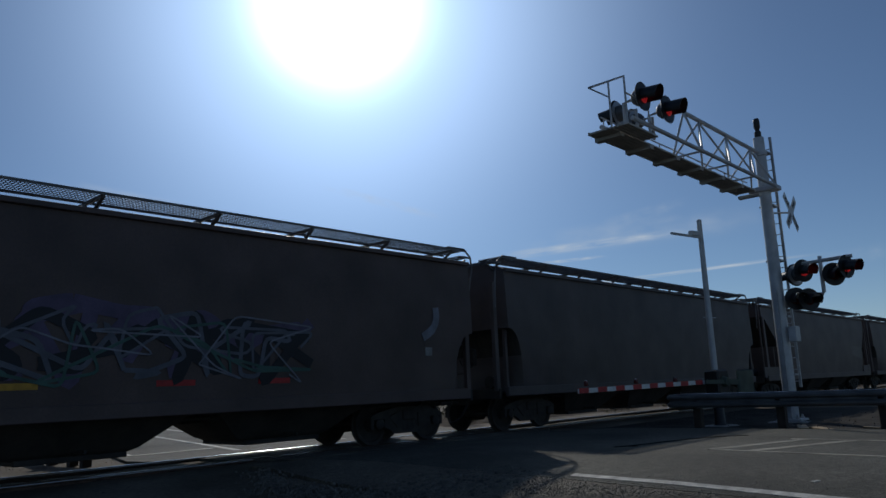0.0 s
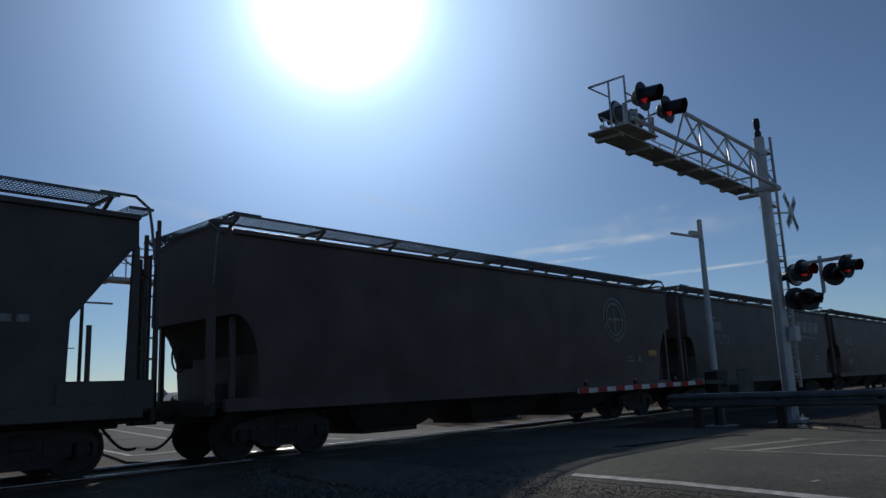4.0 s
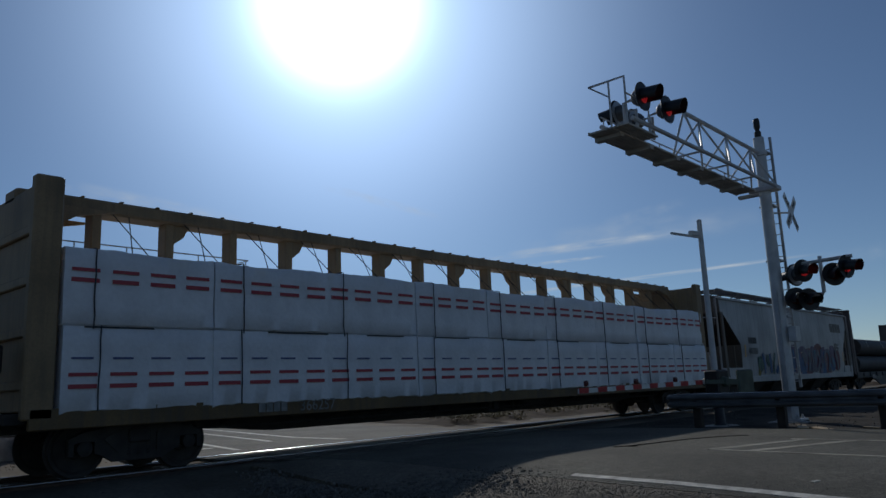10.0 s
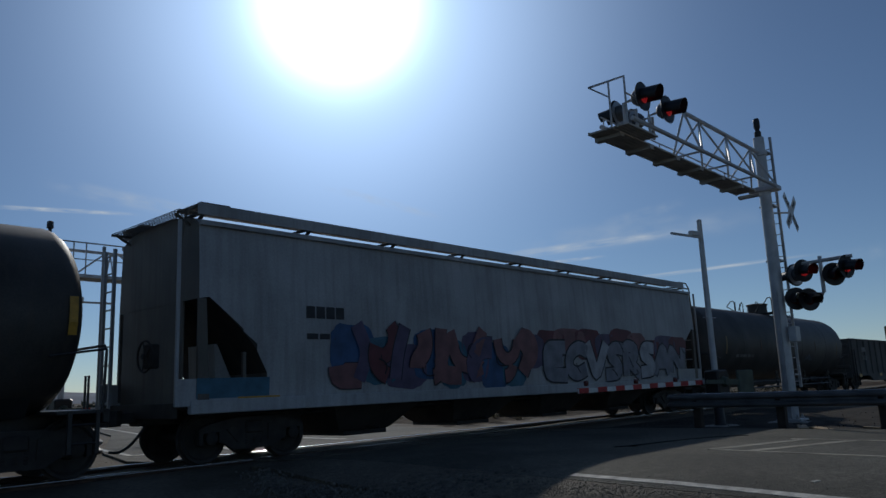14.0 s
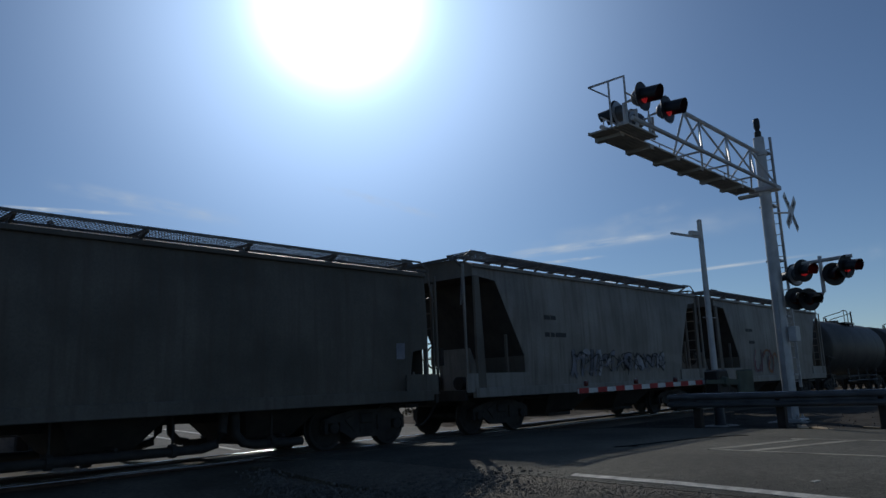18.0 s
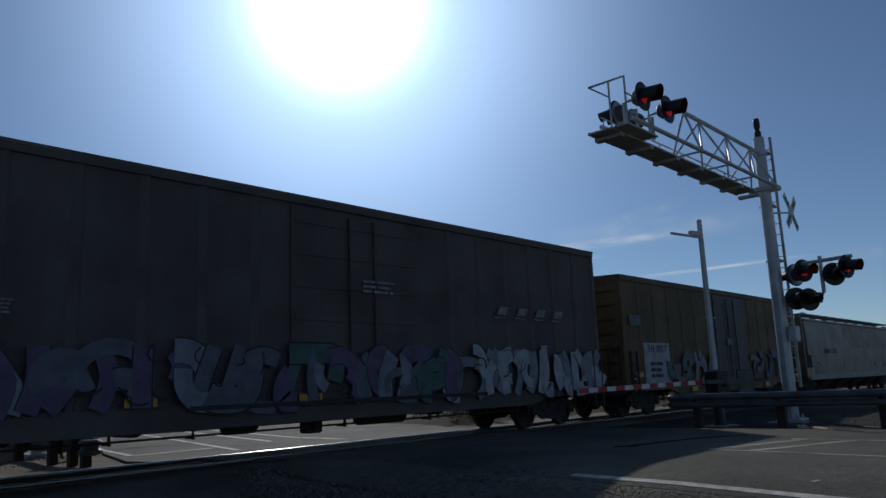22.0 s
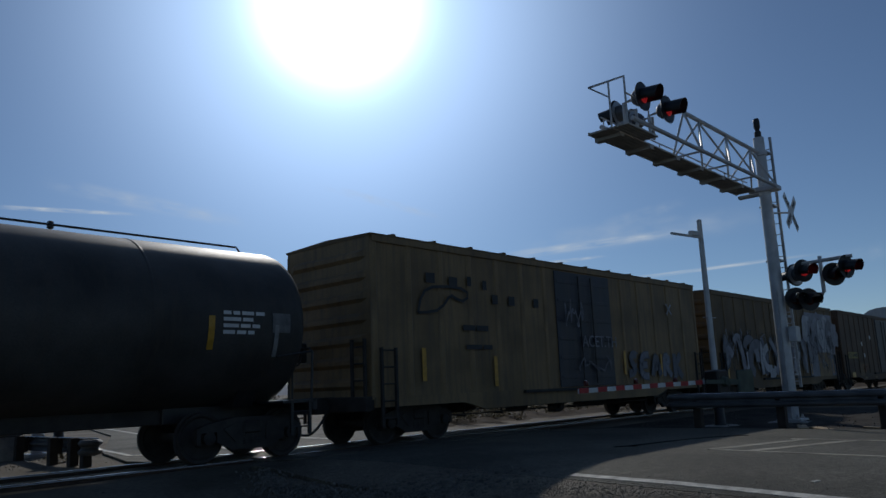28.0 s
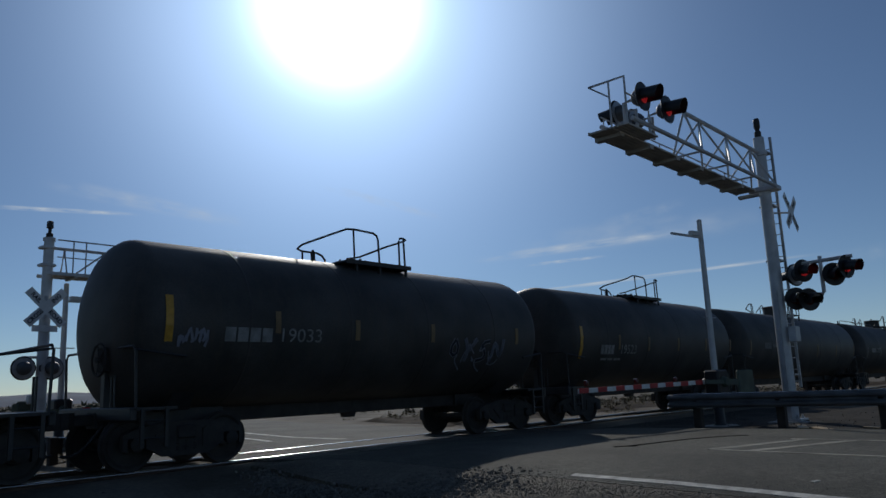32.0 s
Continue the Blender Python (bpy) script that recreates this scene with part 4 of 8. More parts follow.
def guardrail(x0, y0, x1, y1, z, label, posts, face=-1):
    """A W-beam guardrail of one long beam with curved end pieces, on timber posts."""
    g = thing("guardrail", label, "guardrail", pose(x0, y0, 0))
    d = Vector((x1 - x0, y1 - y0, 0))
    L = d.length
    d.normalize()
    s = Vector((-d.y, d.x, 0))
    if s.x * face < 0:
        s = -s
    prof = [(0.0, -0.155), (0.035, -0.150), (0.080, -0.105), (0.080, -0.060), (0.020, -0.020), (0.020, 0.020), (0.080, 0.060), (0.080, 0.105), (0.035, 0.150), (0.0, 0.155)]
    prof = prof + [(a - 0.006, b) for a, b in prof[::-1]]
    g_beam = Geo().loft([[d * t + s * a + Vector((0, 0, z - 0.155 + b)) for a, b in prof] for t in (0, L)])
    part("w_beam", g_beam, GUARD, g, "galvanised steel corrugated rail")
    cap = []
    for k in range(9):
        a = math.pi * k / 8
        c = -d * (0.16 * math.sin(a)) - s * (0.16 * (1 - math.cos(a)) - 0.0)
        u = (s * math.cos(a) - d * math.sin(a))
        cap.append([c + u * q + Vector((0, 0, z - 0.155 + b)) for q, b in prof])
    part("end_piece", Geo().loft(cap), GUARD, g)
    part("top_lip", Geo().tube([d * t + s * 0.012 + Vector((0, 0, z + 0.004)) for t in (0.0, L / 2, L)], 0.012, 8), STEEL, g, "bright worn upper edge of the rail", smooth=60)
    for t in posts:
        p = d * t - s * 0.16
        part("post", Geo().box(p.x - 0.09, p.x + 0.09, p.y - 0.09, p.y + 0.09, -0.5, z + 0.02, 0.012), TIMBER, g, "weathered timber post")
        part("block", Geo().box(p.x - 0.08 + s.x * .1, p.x + 0.08 + s.x * .1, p.y - 0.06, p.y + 0.06, z - 0.34, z, 0.01), TIMBER, g)
    return g


guardrail(17.05, -5.25, 17.05, -17.5, 0.80, "galvanised steel guardrail on timber posts protecting the signal", [0.5, 2.4, 4.4, 6.4, 8.4, 10.4])
guardrail(6.62, 2.25, 6.35, 9.4, 0.45, "short galvanised steel guardrail on timber posts by the far signal", [0.15, 0.75, 1.75, 3.6, 5.4], 1)


def small_things():
    # relay case and cable riser near the far mast
    c = thing("relay_case", "small weathered grey metal relay case by the far signal", "relay case", pose(6.2, 6.4, -0.14))
    part("case", Geo().box(-0.28, 0.28, -0.20, 0.20, 0.0, 0.62, 0.03), GALV, c)
    part("door", Geo().box(-0.24, 0.24, -0.215, -0.20, 0.05, 0.57, 0.005), GALV, c)
    part("lid", Geo().box(-0.31, 0.31, -0.23, 0.23, 0.62, 0.66, 0.01), GALV, c)
    # warning sign down the road
    s = thing("warning_sign", "distant diamond-shaped road sign seen from behind on a post", "road sign", pose(33.0, 52.0, -0.6))
    part("post", Geo().box(-0.04, 0.04, -0.03, 0.03, 0, 2.6), GALV, s)
    part("panel", Geo().prism([(0, 1.75), (0.54, 2.30), (0, 2.85), (-0.54, 2.30)], "y", -0.045, -0.03), GALV, s, at=pose(0, 0, 0, 0, 0, -25))
    # pale timber offcuts lying beside the near mast's footing
    for k, (x, y, a, l) in enumerate(((17.6, -8.4, 35, 1.6), (18.3, -7.7, 20, 1.2), (18.0, -9.6, 60, 1.4))):
        p = thing("timber_offcut", "weathered grey timber board lying on the ground by the guardrail", "board", pose(x, y, -0.05, 0, 0, a), geo=Geo().box(-l / 2, l / 2, -0.10, 0.10, 0.0, 0.05, 0.008), material=WOOD)


small_things()


# ---------------------------------------------------------------- high thin clouds
def cloud_mat(name, strength, soft):
    m = bpy.data.materials.new(name)
    m.use_nodes = True
    nt = m.node_tree
    nt.nodes.clear()
    out = nt.nodes.new("ShaderNodeOutputMaterial")
    mix = nt.nodes.new("ShaderNodeMixShader")
    tr = nt.nodes.new("ShaderNodeBsdfTransparent")
    em = nt.nodes.new("ShaderNodeEmission")
    em.inputs["Color"].default_value, em.inputs["Strength"].default_value = (0.80, 0.92, 1.06, 1), 0.95
    tc = nt.nodes.new("ShaderNodeTexCoord")
    sep = nt.nodes.new("ShaderNodeSeparateXYZ")
    nt.links.new(tc.outputs["Generated"], sep.inputs[0])
    fall = None
    for k, gain in ((0, 1.0), (1, 1.0)):
        up = nt.nodes.new("ShaderNodeMath")
        up.operation, up.inputs[1].default_value = "SUBTRACT", 0.5
        nt.links.new(sep.outputs[k], up.inputs[0])
        ab = nt.nodes.new("ShaderNodeMath")
        ab.operation = "ABSOLUTE"
        nt.links.new(up.outputs[0], ab.inputs[0])
        mr = nt.nodes.new("ShaderNodeMapRange")
        mr.interpolation_type = "SMOOTHSTEP"
        mr.inputs["From Min"].default_value, mr.inputs["From Max"].default_value = 0.5, (0.15 if k == 0 else soft)
        nt.links.new(ab.outputs[0], mr.inputs["Value"])
        if fall is None:
            fall = mr
        else:
            mu = nt.nodes.new("ShaderNodeMath")
            mu.operation = "MULTIPLY"
            nt.links.new(fall.outputs[0], mu.inputs[0])
            nt.links.new(mr.outputs[0], mu.inputs[1])
            fall = mu
    mp = nt.nodes.new("ShaderNodeMapping")
    mp.inputs["Scale"].default_value = (5, 1.4, 1)
    no = nt.nodes.new("ShaderNodeTexNoise")
    no.inputs["Scale"].default_value, no.inputs["Detail"].default_value = 1.7, 6
    nt.links.new(tc.outputs["Generated"], mp.inputs[0])
    nt.links.new(mp.outputs[0], no.inputs["Vector"])
    nr = nt.nodes.new("ShaderNodeMapRange")
    nr.inputs["From Min"].default_value, nr.inputs["From Max"].default_value = 0.30, 0.66
    nt.links.new(no.outputs[0], nr.inputs["Value"])
    a = nt.nodes.new("ShaderNodeMath")
    a.operation = "MULTIPLY"
    nt.links.new(fall.outputs[0], a.inputs[0])
    nt.links.new(nr.outputs[0], a.inputs[1])
    b = nt.nodes.new("ShaderNodeMath")
    b.operation, b.inputs[1].default_value = "MULTIPLY", strength
    nt.links.new(a.outputs[0], b.inputs[0])
    nt.links.new(b.outputs[0], mix.inputs[0])
    nt.links.new(tr.outputs[0], mix.inputs[1])
    nt.links.new(em.outputs[0], mix.inputs[2])
    nt.links.new(mix.outputs[0], out.inputs["Surface"])
    return m


CLOUDS = []


def streak_cloud(az0, el0, az1, el1, width, strength, soft, label):
    """A thin cloud between two directions (degrees of azimuth from +x, elevation), far off; width in degrees."""
    def at(az, el, d=3600):
        return Vector((math.cos(radians(el)) * math.cos(radians(az)), math.cos(radians(el)) * math.sin(radians(az)), math.sin(radians(el)))) * d

    p, q = at(az0, el0), at(az1, el1)
    mid = (p + q) / 2
    along = (q - p).normalized()
    out = mid.normalized()
    across = out.cross(along).normalized()
    L, w = (q - p).length, radians(width) * 3600
    m = Matrix((along, across, along.cross(across))).transposed().to_4x4()
    m.translation = mid
    me = bpy.data.meshes.new("cloud")
    me.from_pydata([(-L / 2, -w / 2, 0), (L / 2, -w / 2, 0), (L / 2, w / 2, 0), (-L / 2, w / 2, 0)], [], [(0, 1, 2, 3)])
    me.materials.append(cloud_mat("cloud_%d" % len(CLOUDS), strength, soft))
    ob = tagged(new("backdrop_cloud", me), label, "cloud", kind="structure")
    ob.matrix_basis = m
    ob.visible_shadow = False
    CLOUDS.append(ob)


streak_cloud(75.93, 13.05, 64.6, 13.2, 0.40, 0.95, 0.05, "thin white contrail or wisp of high cloud")
streak_cloud(72.08, 15.07, 56.58, 12.65, 1.5, 0.40, 0.0, "thin white contrail or wisp of high cloud")
streak_cloud(52.28, 15.8, 41.68, 12.86, 0.9, 0.34, 0.0, "thin white contrail or wisp of high cloud")
streak_cloud(31.21, 11.35, 23.15, 12.92, 1.3, 0.16, 0.0, "thin white contrail or wisp of high cloud")
streak_cloud(17.29, 7.06, 9.7, 8.07, 1.6, 0.12, 0.0, "thin white contrail or wisp of high cloud")
streak_cloud(40.5, 9.54, 22.18, 10.74, 0.9, 0.8, 0.0, "thin white contrail or wisp of high cloud")
streak_cloud(37.37, 10.38, 16.8, 11.17, 2.6, 0.25, 0.0, "thin white contrail or wisp of high cloud")
streak_cloud(36.14, 9.01, 29.45, 9.37, 0.35, 0.7, 0.05, "thin white contrail or wisp of high cloud")
streak_cloud(41.96, 6.43, 13.64, 8.13, 0.36, 1.0, 0.05, "thin white contrail or wisp of high cloud")


# ---------------------------------------------------------------- the train
# Each car's own space: x along the track (+x is ahead), y across (-y is the near side), z up from the rail head.
WHEEL_R = 0.457
WHEELSETS = []


def wheelset_geo():
    g = Geo()
    prof = [(0.0, 0.09), (0.0, 0.15), (0.05, 0.17), (0.045, 0.36), (0.0, 0.40), (-0.012, 0.452), (0.085, 0.460), (0.098, 0.487), (0.128, 0.487),
            (0.132, 0.40), (0.085, 0.36), (0.095, 0.17), (0.16, 0.15), (0.16, 0.09)]
    for side in (-1, 1):
        g.spin([(side * (0.80 - a), r) for a, r in prof], "y", 28)
        # a chalk-bright cast mark and holes that show the turning
        for k in range(3):
            a = 2 * math.pi * k / 3
            g.spin([(side * 0.755 - 0.006, 0.035), (side * 0.755 + 0.006, 0.035)], "y", 8, (0.26 * math.cos(a), 0, 0.26 * math.sin(a)))
    g.spin([(-1.10, 0.07), (-0.85, 0.08), (-0.60, 0.085), (0.60, 0.085), (0.85, 0.08), (1.10, 0.07)], "y", 12)
    return g


def sideframe_geo():
    g = Geo()
    outline = [(-1.13, 0.62), (-1.13, 0.36), (-1.05, 0.34), (-1.05, 0.56), (-0.73, 0.56), (-0.73, 0.38), (-0.62, 0.34), (-0.42, 0.22), (0.42, 0.22),
               (0.62, 0.34), (0.73, 0.38), (0.73, 0.56), (1.05, 0.56), (1.05, 0.34), (1.13, 0.36), (1.13, 0.62), (0.95, 0.70), (0.40, 0.80), (-0.40, 0.80), (-0.95, 0.70)]
    g.prism(outline, "y", -0.055, 0.055)
    g.prism([(-0.60, 0.60), (-0.36, 0.36), (-0.30, 0.36), (-0.30, 0.66), (-0.38, 0.70)], "y", -0.085, -0.055)
    g.prism([(0.60, 0.60), (0.36, 0.36), (0.30, 0.36), (0.30, 0.66), (0.38, 0.70)], "y", -0.085, -0.055)
    return g


def spring_geo():
    prof = []
    for k in range(5):
        prof += [(0.30 + 0.05 * k, 0.050), (0.312 + 0.05 * k, 0.070), (0.332 + 0.05 * k, 0.070)]
    return Geo().spin(prof + [(0.55, 0.050)], "z", 10)


def add_truck(car, x):
    tr = part("truck", shared("truck_bolster", lambda: Geo().box(-0.19, 0.19, -1.12, 1.12, 0.50, 0.74, 0.03).box(-0.30, 0.30, -0.25, 0.25, 0.74, 0.86, 0.02), IRON), IRON, car,
              "dark cast-iron four-wheel truck", pose(x, 0, 0))
    for side in (-1, 1):
        part("sideframe", shared("sideframe", sideframe_geo, IRON), IRON, tr, at=pose(0, side * 1.02, 0, 0, 0, 0 if side < 0 else 180))
        for sx in (-0.16, 0.0, 0.16):
            part("spring", shared("spring", spring_geo, IRON, 40), IRON, tr, at=pose(sx, side * 1.02, 0))
        for ax in (-0.89, 0.89):
            part("bearing_cap", shared("bearing_cap", lambda: Geo().spin([(-0.08, 0.11), (0.05, 0.12), (0.07, 0.09), (0.08, 0.04)], "y", 14), IRON, 40), IRON, tr,
                 at=pose(ax, side * 1.06, WHEEL_R, 0, 0, 0 if side > 0 else 180))
    for ax in (-0.89, 0.89):
        w = part("wheelset", shared("wheelset", wheelset_geo, IRON, 35), IRON, tr)
        w.matrix_parent_inverse = Matrix.Translation((ax, 0, WHEEL_R))
        WHEELSETS.append(w)
    return tr


def coupler_geo():
    g = Geo().box(-0.75, -0.16, -0.08, 0.08, 0.78, 0.98, 0.02)
    g.prism([(-0.18, -0.14), (0.02, -0.20), (0.10, -0.10), (0.04, 0.02), (0.10, 0.16), (-0.06, 0.20), (-0.18, 0.12)], "z", 0.74, 1.02)
    return g


def hose_geo():
    g = Geo()
    pts = [(-0.55 + 0.62 * s, 0.35 - 0.12 * s, 0.76 - 0.50 * math.sin(math.pi * 0.5 * min(1, s * 1.15)) + 0.06 * s * s) for s in [k / 8 for k in range(9)]]
    return g.tube(pts, 0.028, 6)


def running_gear(car, L, truck_in, sill_z=0.72, sill_w=0.28, sill_end=0.55):
    """Trucks, centre sill, couplers and air hoses."""
    for s in (-1, 1):
        add_truck(car, s * (L / 2 - truck_in))
    h = L / 2 - sill_end
    part("centre_sill", Geo().box(-h, h, -sill_w, sill_w, sill_z, 1.02, 0.02), IRON, car)
    for s in (-1, 1):
        part("coupler", shared("coupler", coupler_geo, IRON), IRON, car, at=pose(s * (L / 2 - 0.05), 0, 0, 0, 0, 0 if s > 0 else 180))
        part("air_hose", shared("air_hose", hose_geo, BLACK, 60), BLACK, car, at=pose(s * (L / 2 - 0.05), 0, 0, 0, 0, 0 if s > 0 else 180))


def brake_wheel_geo():
    g = Geo()
    n, R = 20, 0.28
    rings = []
    for k in range(n):
        a = 2 * math.pi * k / n
        c = Vector((0, R * math.cos(a), R * math.sin(a)))
        d = c.normalized()
        rings.append([c + 0.02 * (math.cos(b) * d + math.sin(b) * Vector((1, 0, 0))) for b in (0, 1.257, 2.513, 3.77, 5.03)])
    g.loft(rings, cap=False, closed=True)
    for k in range(5):
        a = 2 * math.pi * k / 5
        g.bar((0, 0, 0), (0, R * math.cos(a), R * math.sin(a)), 0.025, 0.012)
    g.spin([(-0.05, 0.05), (0.05, 0.05)], "x", 10)
    g.box(0.03, 0.20, -0.16, 0.16, -0.22, 0.22, 0.02)
    return g


def brake_wheel(car, x, y, z, face=-1):
    part("brake_wheel", shared("brake_wheel", brake_wheel_geo, IRON, 40), IRON, car, at=pose(x, y, z, 0, 0, 0 if face < 0 else 180))


def blob(rnd, x, z, w, h, n=22, rough=0.25):
    pts = []
    for k in range(n):
        a = 2 * math.pi * k / n
        r = 1 + rnd.uniform(-rough, rough)
        pts.append((x + 0.5 * w * r * math.copysign(abs(math.cos(a)) ** 0.6, math.cos(a)), z + 0.5 * h * r * math.copysign(abs(math.sin(a)) ** 0.6, math.sin(a))))
    return pts


def stroke(g, pts, w, y0, y1, step=0.14):
    """A painted stroke of even width through 2D points, rounded at its corners."""
    path = [Vector(pts[0])]
    for a, b in zip(pts, pts[1:]):
        a, b = Vector(a), Vector(b)
        n = max(1, int((b - a).length / step))
        path += [a.lerp(b, (k + 1) / n) for k in range(n)]
    for _ in range(2):
        path = [path[0]] + [(path[k - 1] + path[k] * 2 + path[k + 1]) / 4 for k in range(1, len(path) - 1)] + [path[-1]]
    verts, faces = [], []
    for i, p in enumerate(path):
        d = (path[min(i + 1, len(path) - 1)] - path[max(i - 1, 0)]).normalized()
        q = Vector((-d.y, d.x)) * w / 2
        for y in (y0, y1):
            verts += [(p.x + q.x, y, p.y + q.y), (p.x - q.x, y, p.y - q.y)]
        if i:
            a, b = 4 * (i - 1), 4 * i
            faces += [(a, a + 1, b + 1, b), (a + 2, b + 2, b + 3, a + 3), (a, b, b + 2, a + 2), (a + 1, a + 3, b + 3, b + 1)]
    m = len(path) - 1
    faces += [(0, 2, 3, 1), (4 * m, 4 * m + 1, 4 * m + 3, 4 * m + 2)]
    g.add(verts, faces)


def hopper_side(sill=1.05, eave=4.22):
    """The near side sheet's y at height z."""
    return lambda z: -(1.53 + 0.06 * math.sin(math.pi * min(1, max(0, (z - sill) / (eave - sill)))))


def tank_side(R=1.58, zc=2.56):
    return lambda z: -math.sqrt(max(0.01, R * R - (z - zc) ** 2))


def flat_side(y):
    return lambda z: y


def lay(car, name, g, m, side, lift, label=""):
    """Lays flat painted geometry, built round y = 0, on the car's side."""
    g.v = [(vx, vy + side(vz) - lift, vz) for vx, vy, vz in g.v]
    return part(name, g, m, car, label)


def lettering(car, words, x0, x1, z, h, side, material, slant=0.0, label=""):
    """Readable words or numbers between x0 and x1, h high, on the car's side."""
    me = text_mesh(words, 1.0, material, 0.004, slant)
    xs = [v.co.x for v in me.vertices]
    zs = [v.co.z for v in me.vertices]
    a, b, c, d = min(xs), max(xs), min(zs), max(zs)
    for v in me.vertices:
        v.co.x = (v.co.x - a) / (b - a) * (x1 - x0)
        v.co.z = (v.co.z - (c + d) / 2) / (d - c) * h + z
        v.co.y += side(v.co.z) - 0.012
    part("lettering", me, material, car, label, pose(x0, 0, 0))


def blocks(car, x0, x1, z, h, n, side, material, lean=0.0, label="plain painted mark", bar=False):
    """A brand mark as n plain blocks."""
    w = (x1 - x0) / n
    for k in range(n):
        g = Geo()
        a, b = x0 + k * w + 0.08 * w, x0 + (k + 1) * w - 0.08 * w
        g.prism([(a, z - h / 2), (b, z - h / 2), (b + lean, z + h / 2), (a + lean, z + h / 2)], "y", -0.003, 0.003)
        lay(car, "brand_block", g, material, side, 0.010, label if k == 0 else "")
    if bar:
        xl, wl, zb = x0 - 0.35 * h, x1 - x0, z - 0.98 * h
        g = Geo().prism([(xl, zb), (xl + wl, zb), (xl + wl, zb + 0.02), (xl + 0.66 * wl, zb + 0.10 * h), (xl + 0.33 * wl, zb + 0.20 * h), (xl + 0.35 * h, zb + 0.30 * h)], "y", -0.003, 0.003)
        lay(car, "brand_wedge", g, material, side, 0.010)


def lines(car, x0, x1, z0, z1, n, side, material, seed=1, label="illegible stencilled lines"):
    """Writing too small to read: n rows of plain bars."""
    rnd = random.Random(seed)
    row = (z1 - z0) / n
    for k in range(n):
        z = z0 + row * (k + 0.5)
        x = x0
        end = x0 + (x1 - x0) * rnd.uniform(0.65, 1.0)
        while x < end - 0.05:
            e = min(end, x + rnd.uniform(0.15, 0.45) * (x1 - x0))
            lay(car, "stencil", Geo().box(x, e, -0.003, 0.003, z - 0.28 * row, z + 0.28 * row), material, side, 0.009, label)
            x, label = e + 0.05 * (x1 - x0), ""


def reflectors(car, places, side, w=0.12, h=0.45, material=None):
    for x, z in places:
        g = Geo().loft([[(x - w / 2, -0.003, q), (x + w / 2, -0.003, q), (x + w / 2, 0.003, q), (x - w / 2, 0.003, q)] for q in [z - h / 2 + h * k / 3 for k in range(4)]])
        lay(car, "reflector", g, material or REFLECT, side, 0.010)


def panel_mark(car, x0, x1, z0, z1, side, material, label, lift=0.007):
    g = Geo().loft([[(x0, -0.003, z), (x1, -0.003, z), (x1, 0.003, z), (x0, 0.003, z)] for z in [z0 + (z1 - z0) * k / 4 for k in range(5)]])
    return lay(car, "painted_panel", g, material, side, lift, label)


LETTER_STROKES = {
    "Y": [[(-.42, .5), (-.05, .02), (-.12, -.5)], [(.42, .5), (-.02, -.02)]],
    "A": [[(-.42, -.5), (-.02, .5), (.42, -.5)], [(-.22, -.12), (.24, -.12)]],
    "Z": [[(-.38, .45), (.36, .45), (-.34, -.44), (.42, -.44)]],
    "M": [[(-.45, -.5), (-.32, .5), (0, -.12), (.30, .5), (.45, -.5)]],
    "S": [[(.36, .40), (-.10, .47), (-.34, .22), (.24, -.12), (.30, -.38), (-.38, -.44)]],
    "R": [[(-.32, -.5), (-.28, .46), (.26, .36), (.22, .06), (-.22, 0), (.40, -.5)]],
    "K": [[(-.34, -.5), (-.30, .5)], [(.36, .48), (-.26, .02), (.40, -.5)]],
    "E": [[(.36, .44), (-.32, .42), (-.34, -.42), (.38, -.46)], [(-.3, 0), (.22, .02)]],
    "N": [[(-.38, -.5), (-.34, .48), (.32, -.46), (.38, .5)]],
    "O": [[(.04, .48), (-.34, .28), (-.36, -.26), (0, -.48), (.34, -.26), (.36, .24), (.04, .48)]],
    "V": [[(-.42, .5), (-.02, -.48), (.42, .5)]],
    "C": [[(.38, .30), (.02, .48), (-.36, .20), (-.34, -.28), (.04, -.48), (.40, -.28)]],
}


